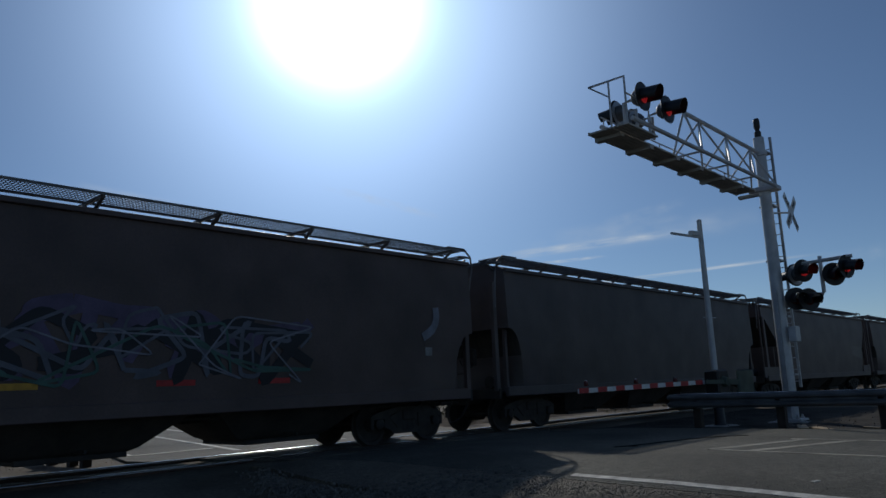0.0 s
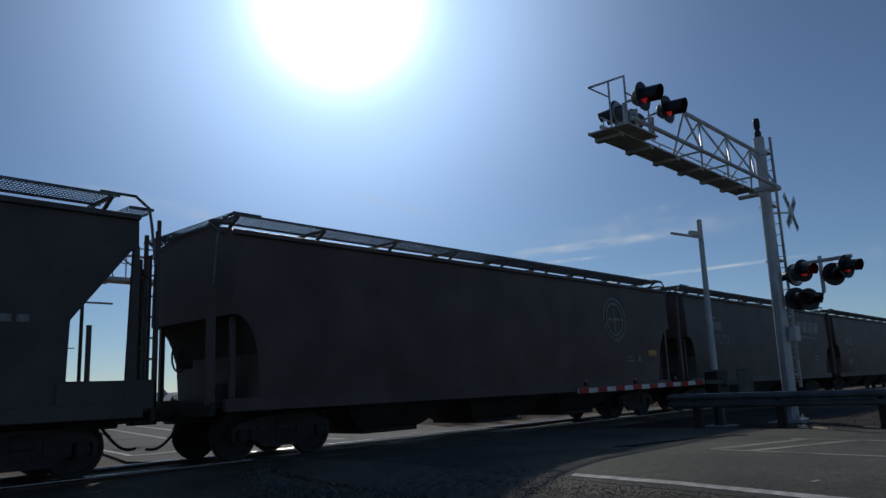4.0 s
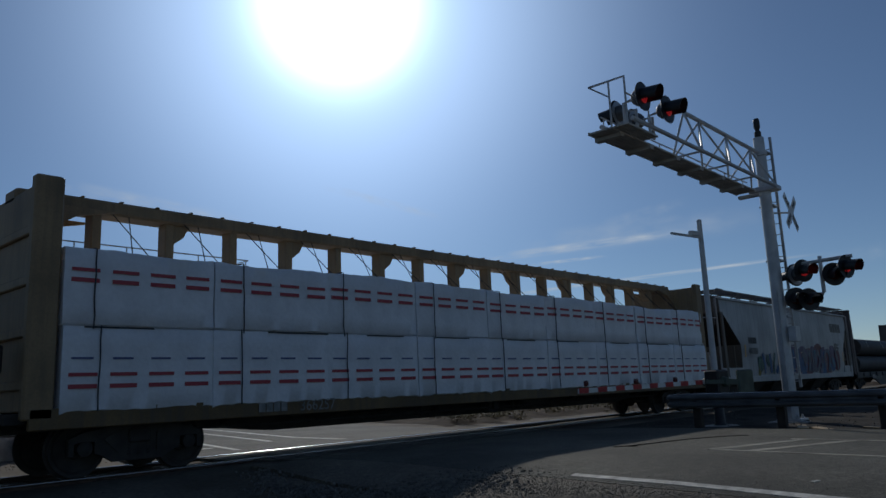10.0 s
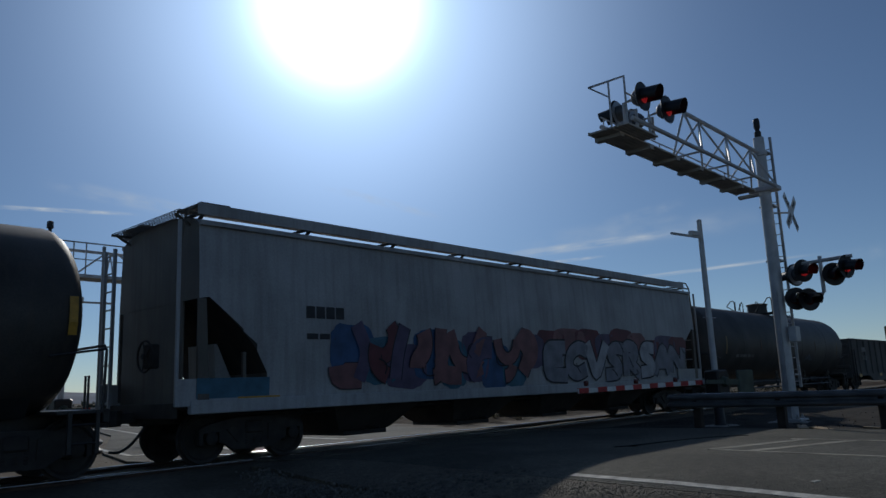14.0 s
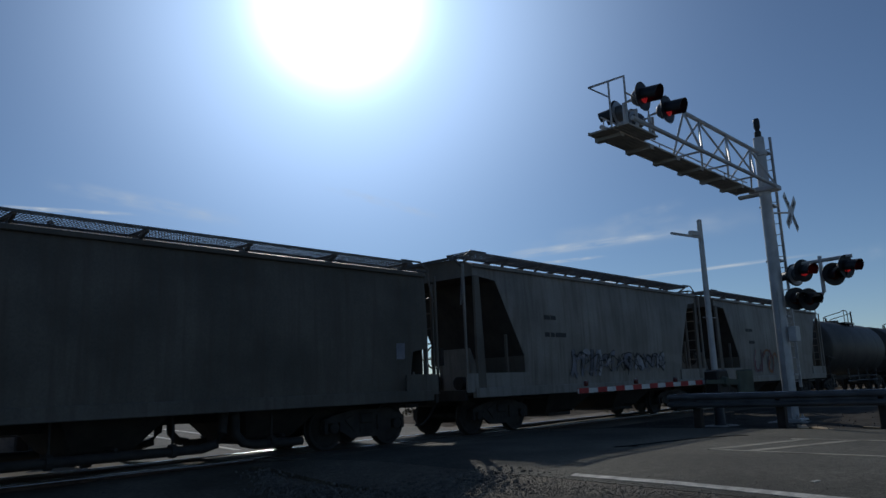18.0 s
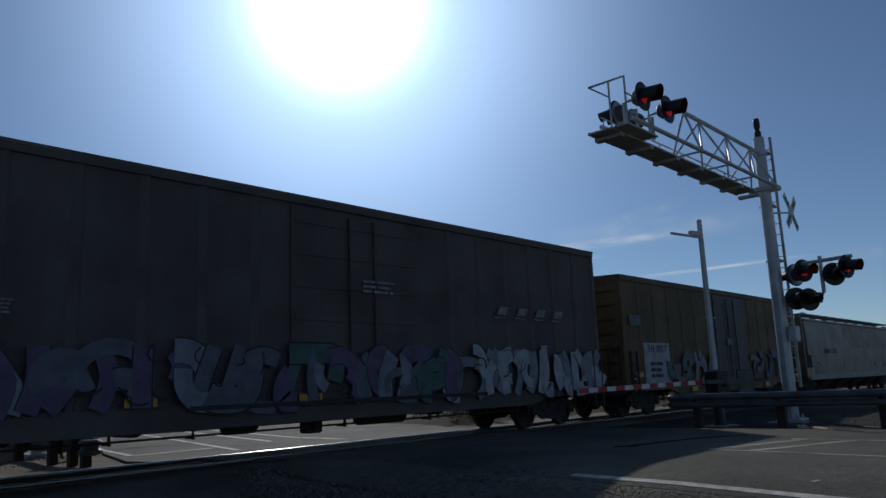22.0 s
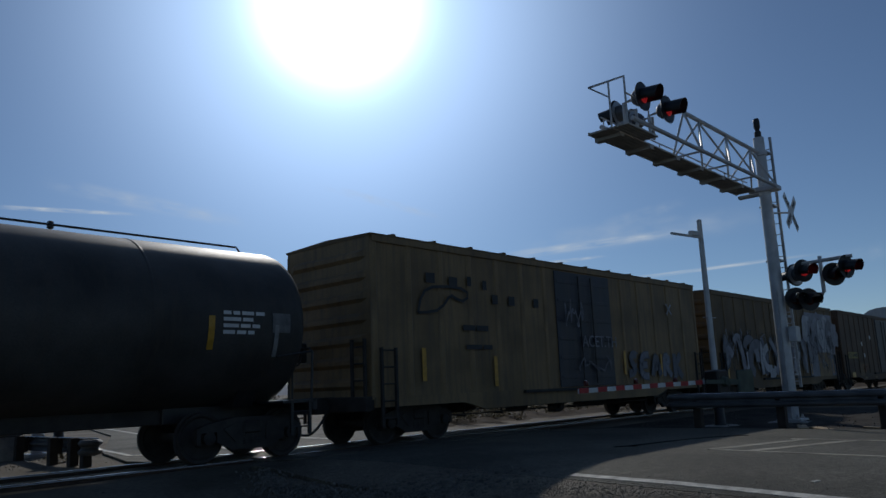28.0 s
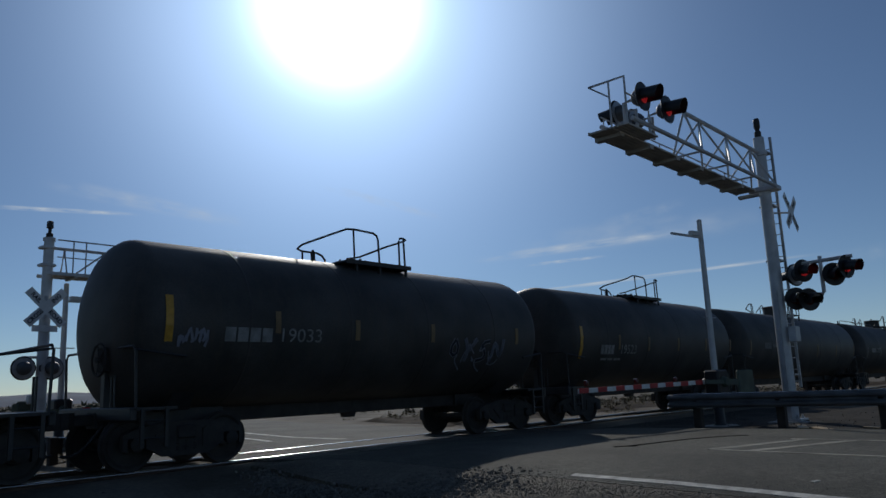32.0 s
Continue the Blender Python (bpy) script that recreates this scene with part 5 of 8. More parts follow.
def spray_piece(car, x0, x1, z0, z1, word, fills, line, side, seed, backing=None, fat=0.30, rim=0.10, drips=6, label="spray-painted graffiti letters", wide=1.05):
    """Sprayed letters: soft clouds behind, filled strokes and an outline round them."""
    rnd = random.Random(seed)
    n = len(word)
    w, h = (x1 - x0) / n, z1 - z0
    if backing:
        for k in range(n + 1):
            g = Geo()
            bz, bh = z0 + h * rnd.uniform(0.40, 0.62), h * rnd.uniform(0.7, 1.05)
            g.prism(blob(rnd, x0 + k * w + rnd.uniform(-.1, .1), bz, w * rnd.uniform(1.1, 1.5), bh, 20, 0.16), "y", -0.002, 0.002)
            lay(car, "graffiti_cloud", g, SPRAY[backing[k % len(backing)]], side, 0.010 + 0.0006 * k, "soft spray-painted patch" if k == 0 else "")
    for k, ch in enumerate(word):
        cx, hh = x0 + (k + 0.5) * w, h * rnd.uniform(0.86, 1.0)
        zc, lean, grow = z0 + h / 2 + rnd.uniform(-.04, .04) * h, rnd.uniform(-0.12, 0.16) * w, wide * rnd.uniform(1.0, 1.10)
        ol, fl = Geo(), Geo()
        t = min(w, h) * fat
        for s in LETTER_STROKES[ch]:
            pts = [(cx + u * (w * grow - t) + lean * v, zc + v * (hh - t)) for u, v in s]
            stroke(ol, pts, t + 2 * rim * min(w, h), -0.002, 0.002)
            stroke(fl, pts, t, -0.002, 0.002)
        lay(car, "graffiti_outline", ol, SPRAY[line], side, 0.016 + 0.0008 * (k % 2))
        lay(car, "graffiti_letter", fl, SPRAY[fills[k % len(fills)]], side, 0.021 + 0.0008 * (k % 2), label)
    g = Geo()
    for _ in range(drips):
        px, pz = rnd.uniform(x0, x1), rnd.uniform(z0 + 0.15 * h, z1)
        stroke(g, [(px, pz), (px + rnd.uniform(-.25, .25), pz - rnd.uniform(.05, .25)), (px + rnd.uniform(-.4, .4), pz - rnd.uniform(.0, .4))], 0.035, -0.002, 0.002)
    if drips:
        lay(car, "graffiti_line", g, SPRAY[line], side, 0.026)


GLYPHS = {
    "Y": [(-.50, .42), (-.40, .52), (-.22, .44), (-.02, .12), (.14, .40), (.40, .50), (.50, .38), (.22, -.02), (.14, -.46), (-.02, -.52), (-.24, -.46), (-.16, -.02)],
    "A": [(-.52, -.40), (-.16, .44), (-.10, .50), (.14, .50), (.44, -.12), (.52, -.46), (.20, -.52), (.14, -.20), (-.12, -.20), (-.20, -.50), (-.46, -.54)],
    "Z": [(-.38, .50), (.38, .46), (.40, .14), (-.02, -.18), (.40, -.18), (.48, -.46), (-.42, -.50), (-.50, -.26), (-.06, .12), (-.10, .20), (-.38, .26)],
    "M": [(-.50, .34), (-.30, .48), (-.04, .06), (.02, .44), (.26, .52), (.48, -.12), (.56, -.50), (.30, -.52), (.22, -.10), (.12, -.24), (-.04, -.26), (-.22, .02), (-.14, -.50), (-.38, -.46)],
}


def block_letter(car, glyph, x0, x1, z0, z1, side, k):
    """One heavy sprayed letter: pale fill inside a soft dark border."""
    w, h = x1 - x0, z1 - z0
    pts = [((x0 + x1) / 2 + u * w * 0.86, (z0 + z1) / 2 + v * h * 0.94) for u, v in GLYPHS[glyph]]
    edge, inner = Geo(), Geo()
    stroke(edge, pts + pts[:2], 0.24, -0.002, 0.002, 0.2)
    lay(car, "graffiti_outline", edge, SPRAY["black"], side, 0.020 + 0.001 * (k % 2))
    lay(car, "graffiti_letter", inner.prism(pts, "y", -0.002, 0.002), SPRAY["bright"], side, 0.034 + 0.001 * (k % 2), "large white graffiti letter outlined in black")
    if glyph == "A":
        eye = [((x0 + x1) / 2 + u * w, (z0 + z1) / 2 + v * h) for u, v in ((-.07, -.06), (.07, -.06), (.01, .16))]
        lay(car, "graffiti_line", Geo().prism(eye, "y", -0.002, 0.002), SPRAY["black"], side, 0.040)


def spray_clouds(car, x0, x1, z0, z1, colours, side, seed, n):
    """Soft round patches of spray behind a piece of lettering."""
    rnd = random.Random(seed)
    for k in range(n):
        cx = x0 + (x1 - x0) * (k + 0.5) / n
        d = (x1 - x0) / n * rnd.uniform(1.2, 1.7)
        g = Geo().prism(blob(rnd, cx, rnd.uniform(z0 + 0.3 * (z1 - z0), z1 - 0.3 * (z1 - z0)), d, (z1 - z0) * rnd.uniform(0.75, 1.1), 26, 0.05), "y", -0.002, 0.002)
        lay(car, "graffiti_cloud", g, SPRAY[colours[k % len(colours)]], side, 0.012 + 0.0006 * k, "soft spray-painted patch" if k == 0 else "")


def wild(car, x0, x1, z0, z1, fills, line, side, seed, per=3.2, label="overlapping spray-painted graffiti shapes", fat=(0.10, 0.24)):
    """Wild lettering that cannot be read: merged bent strokes in several tones, each with a dark edge, and curls over them."""
    rnd = random.Random(seed)
    fills = fills.split()
    h, n = z1 - z0, max(4, int((x1 - x0) * per))
    for k in range(n):
        cx, cz = x0 + (x1 - x0) * (k + rnd.uniform(0.0, 1.0)) / n, z0 + h * rnd.uniform(0.25, 0.75)
        r, a0, sweep, w = h * rnd.uniform(0.16, 0.42), rnd.uniform(0, 6.28), rnd.choice((-1, 1)) * rnd.uniform(1.2, 4.2), h * rnd.uniform(*fat)
        sx = rnd.uniform(0.6, 1.3)
        lo, hi = z0 + w / 2, z1 - w / 2
        pts = [(cx + sx * r * math.cos(a0 + sweep * q / 9), min(hi, max(lo, cz + r * math.sin(a0 + sweep * q / 9)))) for q in range(10)]
        if rnd.random() < 0.35:
            pts = [(cx, lo), (cx + rnd.uniform(-.15, .25) * h, (lo + hi) / 2), (cx + rnd.uniform(-.3, .3) * h, hi)]
        lift = 0.020 + 0.0006 * (k % 30)
        if rnd.random() < 0.75:
            edge = Geo()
            stroke(edge, pts, w + rnd.uniform(0.03, 0.07), -0.001, 0.001)
            lay(car, "graffiti_outline", edge, SPRAY[line], side, lift)
        body = Geo()
        stroke(body, pts, w, -0.001, 0.001)
        lay(car, "graffiti_stroke", body, SPRAY[rnd.choice(fills)], side, lift + 0.0011, label)
    for _ in range(n // 4):
        cx, cz, a0 = rnd.uniform(x0, x1), rnd.uniform(z0 + 0.15 * h, z1 - 0.15 * h), rnd.uniform(0, 6.28)
        curl = Geo()
        stroke(curl, [(cx + 0.16 * h * math.cos(a0 + 0.7 * q), cz + 0.12 * h * math.sin(a0 + 0.7 * q)) for q in range(5)], rnd.uniform(0.02, 0.04), -0.001, 0.001)
        lay(car, "graffiti_curl", curl, SPRAY[line], side, 0.042)


def bubbles(car, x0, x1, z0, z1, n, fills, line, side, seed, label, ruled=False, wide=1.12):
    """Fat rounded graffiti letters, too wild to read: lobed bodies in one or more tones with outlines, inner patches, slits and curls."""
    rnd = random.Random(seed)
    fills = fills.split()
    share = [rnd.uniform(0.7, 1.3) for _ in range(n)]
    h, left = z1 - z0, x0
    for k in range(n):
        w = (x1 - x0) * share[k] / sum(share)
        cx, cz = left + 0.5 * w, (z0 + z1) / 2 + rnd.uniform(-.06, .06) * h
        left += w
        ph, lean, tall = rnd.uniform(0, 6.28), rnd.uniform(-0.25, 0.25), rnd.uniform(0.86, 1.06)
        lobes, depth, sq = rnd.choice((2, 3, 3, 4, 5)), rnd.uniform(0.06, 0.17), rnd.uniform(0.5, 0.8)

        def ring(scale, du=0.0, dv=0.0):
            out = []
            for j in range(34):
                a = 2 * math.pi * j / 34
                r = scale * (1 + depth * math.sin(lobes * a + ph))
                u = math.copysign(abs(math.cos(a)) ** sq, math.cos(a)) * 0.5 * w * wide * r
                v = math.copysign(abs(math.sin(a)) ** sq, math.sin(a)) * 0.5 * h * tall * r
                out.append((cx + du + u + lean * v, min(z1 + 0.06, max(z0, cz + dv + v))))
            return out

        pts, lift = ring(1.0), 0.022 + 0.0022 * (k % 3)
        lay(car, "graffiti_letter", Geo().prism(pts, "y", -0.002, 0.002), SPRAY[fills[k % len(fills)]], side, lift, label)
        if not ruled:
            lay(car, "graffiti_tone", Geo().prism(ring(rnd.uniform(0.35, 0.55), rnd.uniform(-.12, .12) * w, -rnd.uniform(.05, .22) * h), "y", -0.002, 0.002), SPRAY[rnd.choice(("grey", "grey", "purple", "teal"))], side, lift + 0.003)
        ol = Geo()
        stroke(ol, pts + pts[:2], rnd.uniform(0.035, 0.06), -0.002, 0.002, 0.2)
        for _ in range(rnd.choice((1, 2, 3))):
            sx, sz, a = cx + rnd.uniform(-.28, .28) * w, cz + rnd.uniform(-.3, .2) * h, rnd.uniform(0, 6.28)
            stroke(ol, [(sx, sz), (sx + .16 * w * math.cos(a), sz + .16 * h * math.sin(a)), (sx + .22 * w * math.cos(a + 0.9), sz + .22 * h * math.sin(a + 0.9))], rnd.uniform(0.03, 0.09), -0.002, 0.002)
        lay(car, "graffiti_outline", ol, SPRAY[line], side, lift + 0.006)
        if ruled:
            bars = Geo()
            for q in range(9):
                z = z0 + h * (0.08 + 0.84 * q / 8)
                bars.box(cx - 0.47 * w, cx + 0.47 * w, -0.002, 0.002, z - 0.010, z + 0.010)
            lay(car, "graffiti_line", bars, SPRAY[line], side, lift + 0.010)


def scribble(car, x0, x1, z0, z1, colour, side, seed, n=5, w=0.04, label="thin spray-painted scribble"):
    rnd = random.Random(seed)
    ww = (x1 - x0) / n
    pts = []
    for k in range(n):
        cx = x0 + (x1 - x0) * (k + 0.5) / n
        pts += [(min(x1, max(x0, cx + rnd.uniform(-.6, .6) * ww)), rnd.uniform(z0, z1)) for _ in range(5)]
        if k % 4 == 3 or k == n - 1:
            g = Geo()
            stroke(g, pts, w, -0.002, 0.002, 0.10)
            lay(car, "graffiti_scribble", g, SPRAY[colour], side, 0.018, label)
            pts = pts[-1:]


def car_base(label, category="freight car"):
    return thing(category.replace(" ", "_"), label, category, group="cars of the freight train")


# ---- covered hoppers
CUT_SLANT = ((0.0, 3.72), (0.25, 3.61), (1.70, 2.45), (1.72, 1.0))
CUT_STEEP = ((0.0, 3.70), (0.45, 3.27), (1.78, 1.55), (1.80, 1.0))
CUT_TALL = ((0.0, 3.95), (0.85, 3.87), (1.95, 1.95), (1.97, 1.0))
CUT_ARCH = ((0.0, 2.92), (0.20, 2.95), (0.45, 2.76), (0.90, 2.36), (1.20, 2.02), (1.43, 1.60), (1.45, 1.0))
CUT_LOW = ((0.0, 2.10), (0.46, 2.02), (0.54, 1.45), (0.56, 0.9))


def covered_hopper(L, paint, label, style="open", bays=3, inset=0.50, bay_w=0.48, arch=(0.66, 1.42), ztop=4.58, sill=1.05, board=None, cut=CUT_SLANT, eave=4.22, pipes=False, front=0.62, solid=False):
    """style "open": arched openings over the trucks; "sheet": ends cut away along the line cut (metres in from the body's end, height); front narrows the cut of the leading end."""
    car = car_base(label, "hopper car")
    board = board or GRATE
    tb, hw = L / 2 - (0.56 if style == "open" else inset), 1.56
    bb = tb if style == "open" else tb - 0.38
    reach = {True: arch[0], False: 0.62}
    back = 0.34 if style == "open" else 0.0

    def floor_at(x):
        d = bb - x if x > 0 else bb - back + x
        if style == "open":
            r = reach[x > 0]
            return sill if d >= r else sill + (arch[1] if x > 0 else 1.62) * max(0.0, 1 - (d / r) ** 2.3) ** (1 / 2.3)
        k = front if x > 0 else 1.0
        for (d0, z0), (d1, z1) in zip(cut, cut[1:]):
            if d <= d1 * k:
                return max(sill, z0 + (z1 - z0) * max(0.0, d - d0 * k) / ((d1 - d0) * k))
        return sill

    if style == "open":
        xs = [-bb + back + reach[False] * k / 8 for k in range(9)] + [-bb + back + reach[False] + (2 * bb - back - reach[False] - reach[True]) * k / 6 for k in range(1, 6)] + [bb - reach[True] * (k / 8) for k in range(8, -1, -1)]
    else:
        lo, hi = [-bb + d for d, _ in cut], [bb - d * front for d, _ in cut[::-1]]
        xs = lo + [lo[-1] + (hi[0] - lo[-1]) * k / 6 for k in range(1, 6)] + hi
    rings = []
    for x in xs:
        zf = floor_at(x)
        prof = []
        for k in range(13):
            z = sill + (eave - sill) * k / 12
            bulge = 0.06 * math.sin(math.pi * k / 12)
            prof.append((hw - 0.03 + bulge, max(z, zf)))
        crown = [(hw - 0.25, eave + 0.12), (0.9, eave + 0.20), (0.45, eave + 0.24)]
        right = prof + crown
        ring = [(x, y, z) for y, z in right] + [(x, 0, eave + 0.25)] + [(x, -y, z) for y, z in right[::-1]]
        rings.append(ring)
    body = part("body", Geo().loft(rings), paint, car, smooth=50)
    # soot and painted-in shade on the downward slope sheets, road dirt on the ends
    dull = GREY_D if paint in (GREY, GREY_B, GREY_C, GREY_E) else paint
    for extra in (GRIME_SHADE, dull):
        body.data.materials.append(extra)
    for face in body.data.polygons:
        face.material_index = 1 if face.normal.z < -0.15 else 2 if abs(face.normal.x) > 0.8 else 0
    # pressed side sheets' seams and top chord
    g = Geo()
    for s in (-1, 1):
        g.box(-bb + back, bb, s * hw - 0.05, s * hw + 0.05, eave - 0.05, eave + 0.04, 0.01)
    part("top_chord", g, paint, car)
    for s in (-1, 1):
        part("side_sill", Geo().box(-L / 2 + 0.75, L / 2 - 0.75, s * hw - 0.07, s * hw + 0.07, sill - 0.14, sill + 0.10, 0.015), paint, car)
    # discharge bays, their own shade and dirt put into the dark colour
    span = 2 * (L / 2 - (3.0 if pipes else 3.55))
    for b in range(bays):
        x = -span / 2 + span * (b + 0.5) / bays
        w = span / bays * bay_w
        part("discharge_bay", Geo().loft([[(x - a, -c, z), (x + a, -c, z), (x + a, c, z), (x - a, c, z)] for a, c, z in ((w * 0.42, 0.66, 0.30), (w * 0.55, 0.80, 0.40), (w, 1.42, sill))]), GRIME_SHADE, car, "grimy sloping discharge hopper, shade painted into its dark colour")
        part("outlet_gate", Geo().box(x - w * 0.45, x + w * 0.45, -0.80, 0.80, 0.26, 0.35, 0.01).tube([(x, -1.25, 0.42), (x, 1.25, 0.42)], 0.03, 6), IRON, car)
    # ends: corner posts, ladders, platform, bulkhead braces
    for e in (-1, 1):
        xe = e * (tb - 0.02)
        part("end_platform", Geo().box(min(xe, xe - e * 1.9), max(xe, xe - e * 1.9), -1.45, 1.45, sill - 0.06, sill - 0.01).box(xe - 0.05, xe + 0.05, -1.5, 1.5, sill - 0.20, sill + 0.06, 0.01), GRIME_SHADE, car)
        if cut is CUT_LOW or (cut is CUT_ARCH and e < 0):
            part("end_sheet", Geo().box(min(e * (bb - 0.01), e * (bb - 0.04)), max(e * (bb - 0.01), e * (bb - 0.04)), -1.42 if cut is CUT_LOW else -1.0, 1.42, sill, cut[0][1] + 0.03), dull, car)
        if style != "open":
            part("bolster_web", Geo().prism([(xe - e * 1.9, sill), (xe - e * 1.35, sill), (xe - e * 1.30, 2.2), (xe - e * 1.36, 2.2)], "y", -0.5, 0.5), paint, car)
        for s in (-1, 1):
            if style == "sheet":
                k = front if e > 0 else 1.0
                foot = 0.16 * cut[-1][0] * k
                part("corner_post", Geo().box(xe - 0.05, xe + 0.01, s * hw - 0.03, s * hw + 0.03, sill, eave, 0.01), paint, car)
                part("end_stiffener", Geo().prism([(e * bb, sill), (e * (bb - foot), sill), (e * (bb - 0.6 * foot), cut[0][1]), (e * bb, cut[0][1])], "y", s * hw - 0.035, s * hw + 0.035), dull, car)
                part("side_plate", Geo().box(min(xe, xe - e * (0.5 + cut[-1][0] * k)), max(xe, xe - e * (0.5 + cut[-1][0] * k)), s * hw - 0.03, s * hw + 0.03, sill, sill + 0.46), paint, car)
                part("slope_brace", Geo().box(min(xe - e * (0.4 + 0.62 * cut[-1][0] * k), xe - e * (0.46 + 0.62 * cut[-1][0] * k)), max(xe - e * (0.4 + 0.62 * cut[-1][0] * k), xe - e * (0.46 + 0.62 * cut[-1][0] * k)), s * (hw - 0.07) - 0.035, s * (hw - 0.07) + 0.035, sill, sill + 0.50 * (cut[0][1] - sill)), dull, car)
            else:
                part("corner_post", Geo().box(xe - 0.09, xe + 0.05, s * 1.40 - 0.06, s * 1.40 + 0.06, sill, eave - 0.35, 0.01), paint, car)
                part("end_brace", Geo().bar((xe - e * 0.45, s * 1.35, sill), (xe - e * 0.45, s * 1.35, sill + 1.6), 0.09, 0.09), paint, car)
        part("end_ladder", ladder_geo(0.42, 1.0, eave - 0.15), paint, car, at=pose(xe + e * 0.06, -e * 1.15, 0, 0, 0, 90))
        xc = e * (bb - 0.10) + (back if e < 0 else 0.0)
        part("crossover_board", running_board_geo(min(xc, xc + e * 0.42), max(xc, xc + e * 0.42), -1.38, 1.38, ztop - 0.13), board, car)
        for y in (-1.2, 1.2):
            part("crossover_bracket", Geo().bar((xc + e * 0.40, y, ztop - 0.18), (xc, y, eave - 0.05), 0.05, 0.04), board, car)
        part("handrail", Geo().tube([(xc - e * 0.55, -1.48, ztop + 0.02), (xc + e * 0.05, -1.48, ztop + 0.02), (xc + e * 0.30, -1.47, ztop - 0.16), (xc + e * 0.36, -1.45, ztop - 0.45), (xe + e * 0.02, -1.45, 3.2)], 0.025, 6), board, car)
    if pipes:
        for s in (-1, 1):
            y = s * 1.22
            part("outlet_pipe", Geo().tube([(-6.4, y, 0.32), (3.15, y, 0.30), (3.42, y, 0.36), (3.55, y, 0.55), (3.58, y, 0.95)], 0.085, 10), IRON, car, "thick unloading pipe under the hopper", smooth=50)
            part("outlet_pipe", Geo().tube([(3.80, y, 0.95), (3.83, y, 0.50), (3.98, y, 0.34), (4.25, y, 0.28), (5.3, y, 0.28)], 0.085, 10), IRON, car, smooth=50)
            for x in (-5.2, -2.1, 0.6, 2.6, 4.6):
                part("pipe_clamp", Geo().spin([(x - 0.05, 0.12), (x + 0.05, 0.12)], "x", 10, (0, y, 0.31)).bar((x, y, 0.31), (x, y, 0.95), 0.04, 0.03), IRON, car)
    else:
        for s in (-1, 1):
            part("train_line", Geo().tube([(-L / 2 + 1.2, s * 0.62, 0.86), (-span / 2, s * 1.05, 0.82), (span / 2, s * 1.05, 0.82), (L / 2 - 1.2, s * 0.62, 0.86)], 0.028, 6), IRON, car)
    part("brake_cylinder", Geo().spin([(-0.35, 0.05), (-0.35, 0.17), (0.30, 0.17), (0.36, 0.05)], "x", 14, (-L / 2 + 1.55, -0.62, 1.28)), IRON, car, smooth=40)
    part("air_tank", Geo().spin([(-0.55, 0.03), (-0.50, 0.18), (0.50, 0.18), (0.55, 0.03)], "x", 14, (L / 2 - 1.6, 0.5, 1.30)), IRON, car, smooth=40)
    brake_wheel(car, -L / 2 + 0.42, -0.55, 1.95, -1)
    # roof: hatches and running boards on brackets
    for k in range(4):
        x = -tb * 0.72 + 2 * tb * 0.72 * (k + 0.5) / 4
        part("roof_hatch", Geo().box(x - tb * 0.16, x + tb * 0.16, -0.30, 0.30, eave + 0.22, eave + 0.30, 0.02), paint, car)
    for s in (-1, 1):
        y0, y1 = (-1.50, -0.72) if s < 0 else (0.72, 1.50)
        x0, x1 = -bb + back - 0.02, bb + 0.02 - (0.35 if style == "sheet" else 0.0)
        if solid:
            part("running_board", Geo().box(x0, x1, y0, y1, ztop - 0.035, ztop, 0.006), board, car, "dull steel plate walkway")
            part("board_lip", Geo().box(x0, x1, s * 1.515 - 0.012, s * 1.515 + 0.012, ztop - 0.20, ztop + 0.012, 0.004), paint, car)
        else:
            part("running_board", running_board_geo(x0, x1, y0, y1, ztop), board, car, "grey steel grating walkway")
    for k in range(9):
        x = -bb + back + 0.15 + (2 * bb - back - 0.6) * k / 8
        part("board_bracket", shared("board_bracket_%.2f" % (ztop - eave), lambda: Geo().bar((0, -1.46, ztop - 0.05), (0, 1.46, ztop - 0.05), 0.05, 0.05).bar((0, -1.46, ztop - 0.05), (0, -1.05, eave + 0.08), 0.06, 0.04).bar(
            (0, 1.46, ztop - 0.05), (0, 1.05, eave + 0.08), 0.06, 0.04).bar((0, -0.72, ztop - 0.05), (0, -0.80, eave + 0.12), 0.04, 0.04).bar((0, 0.72, ztop - 0.05), (0, 0.80, eave + 0.12), 0.04, 0.04), board), board, car, at=pose(x, 0, 0))
    running_gear(car, L, 2.35)
    return car


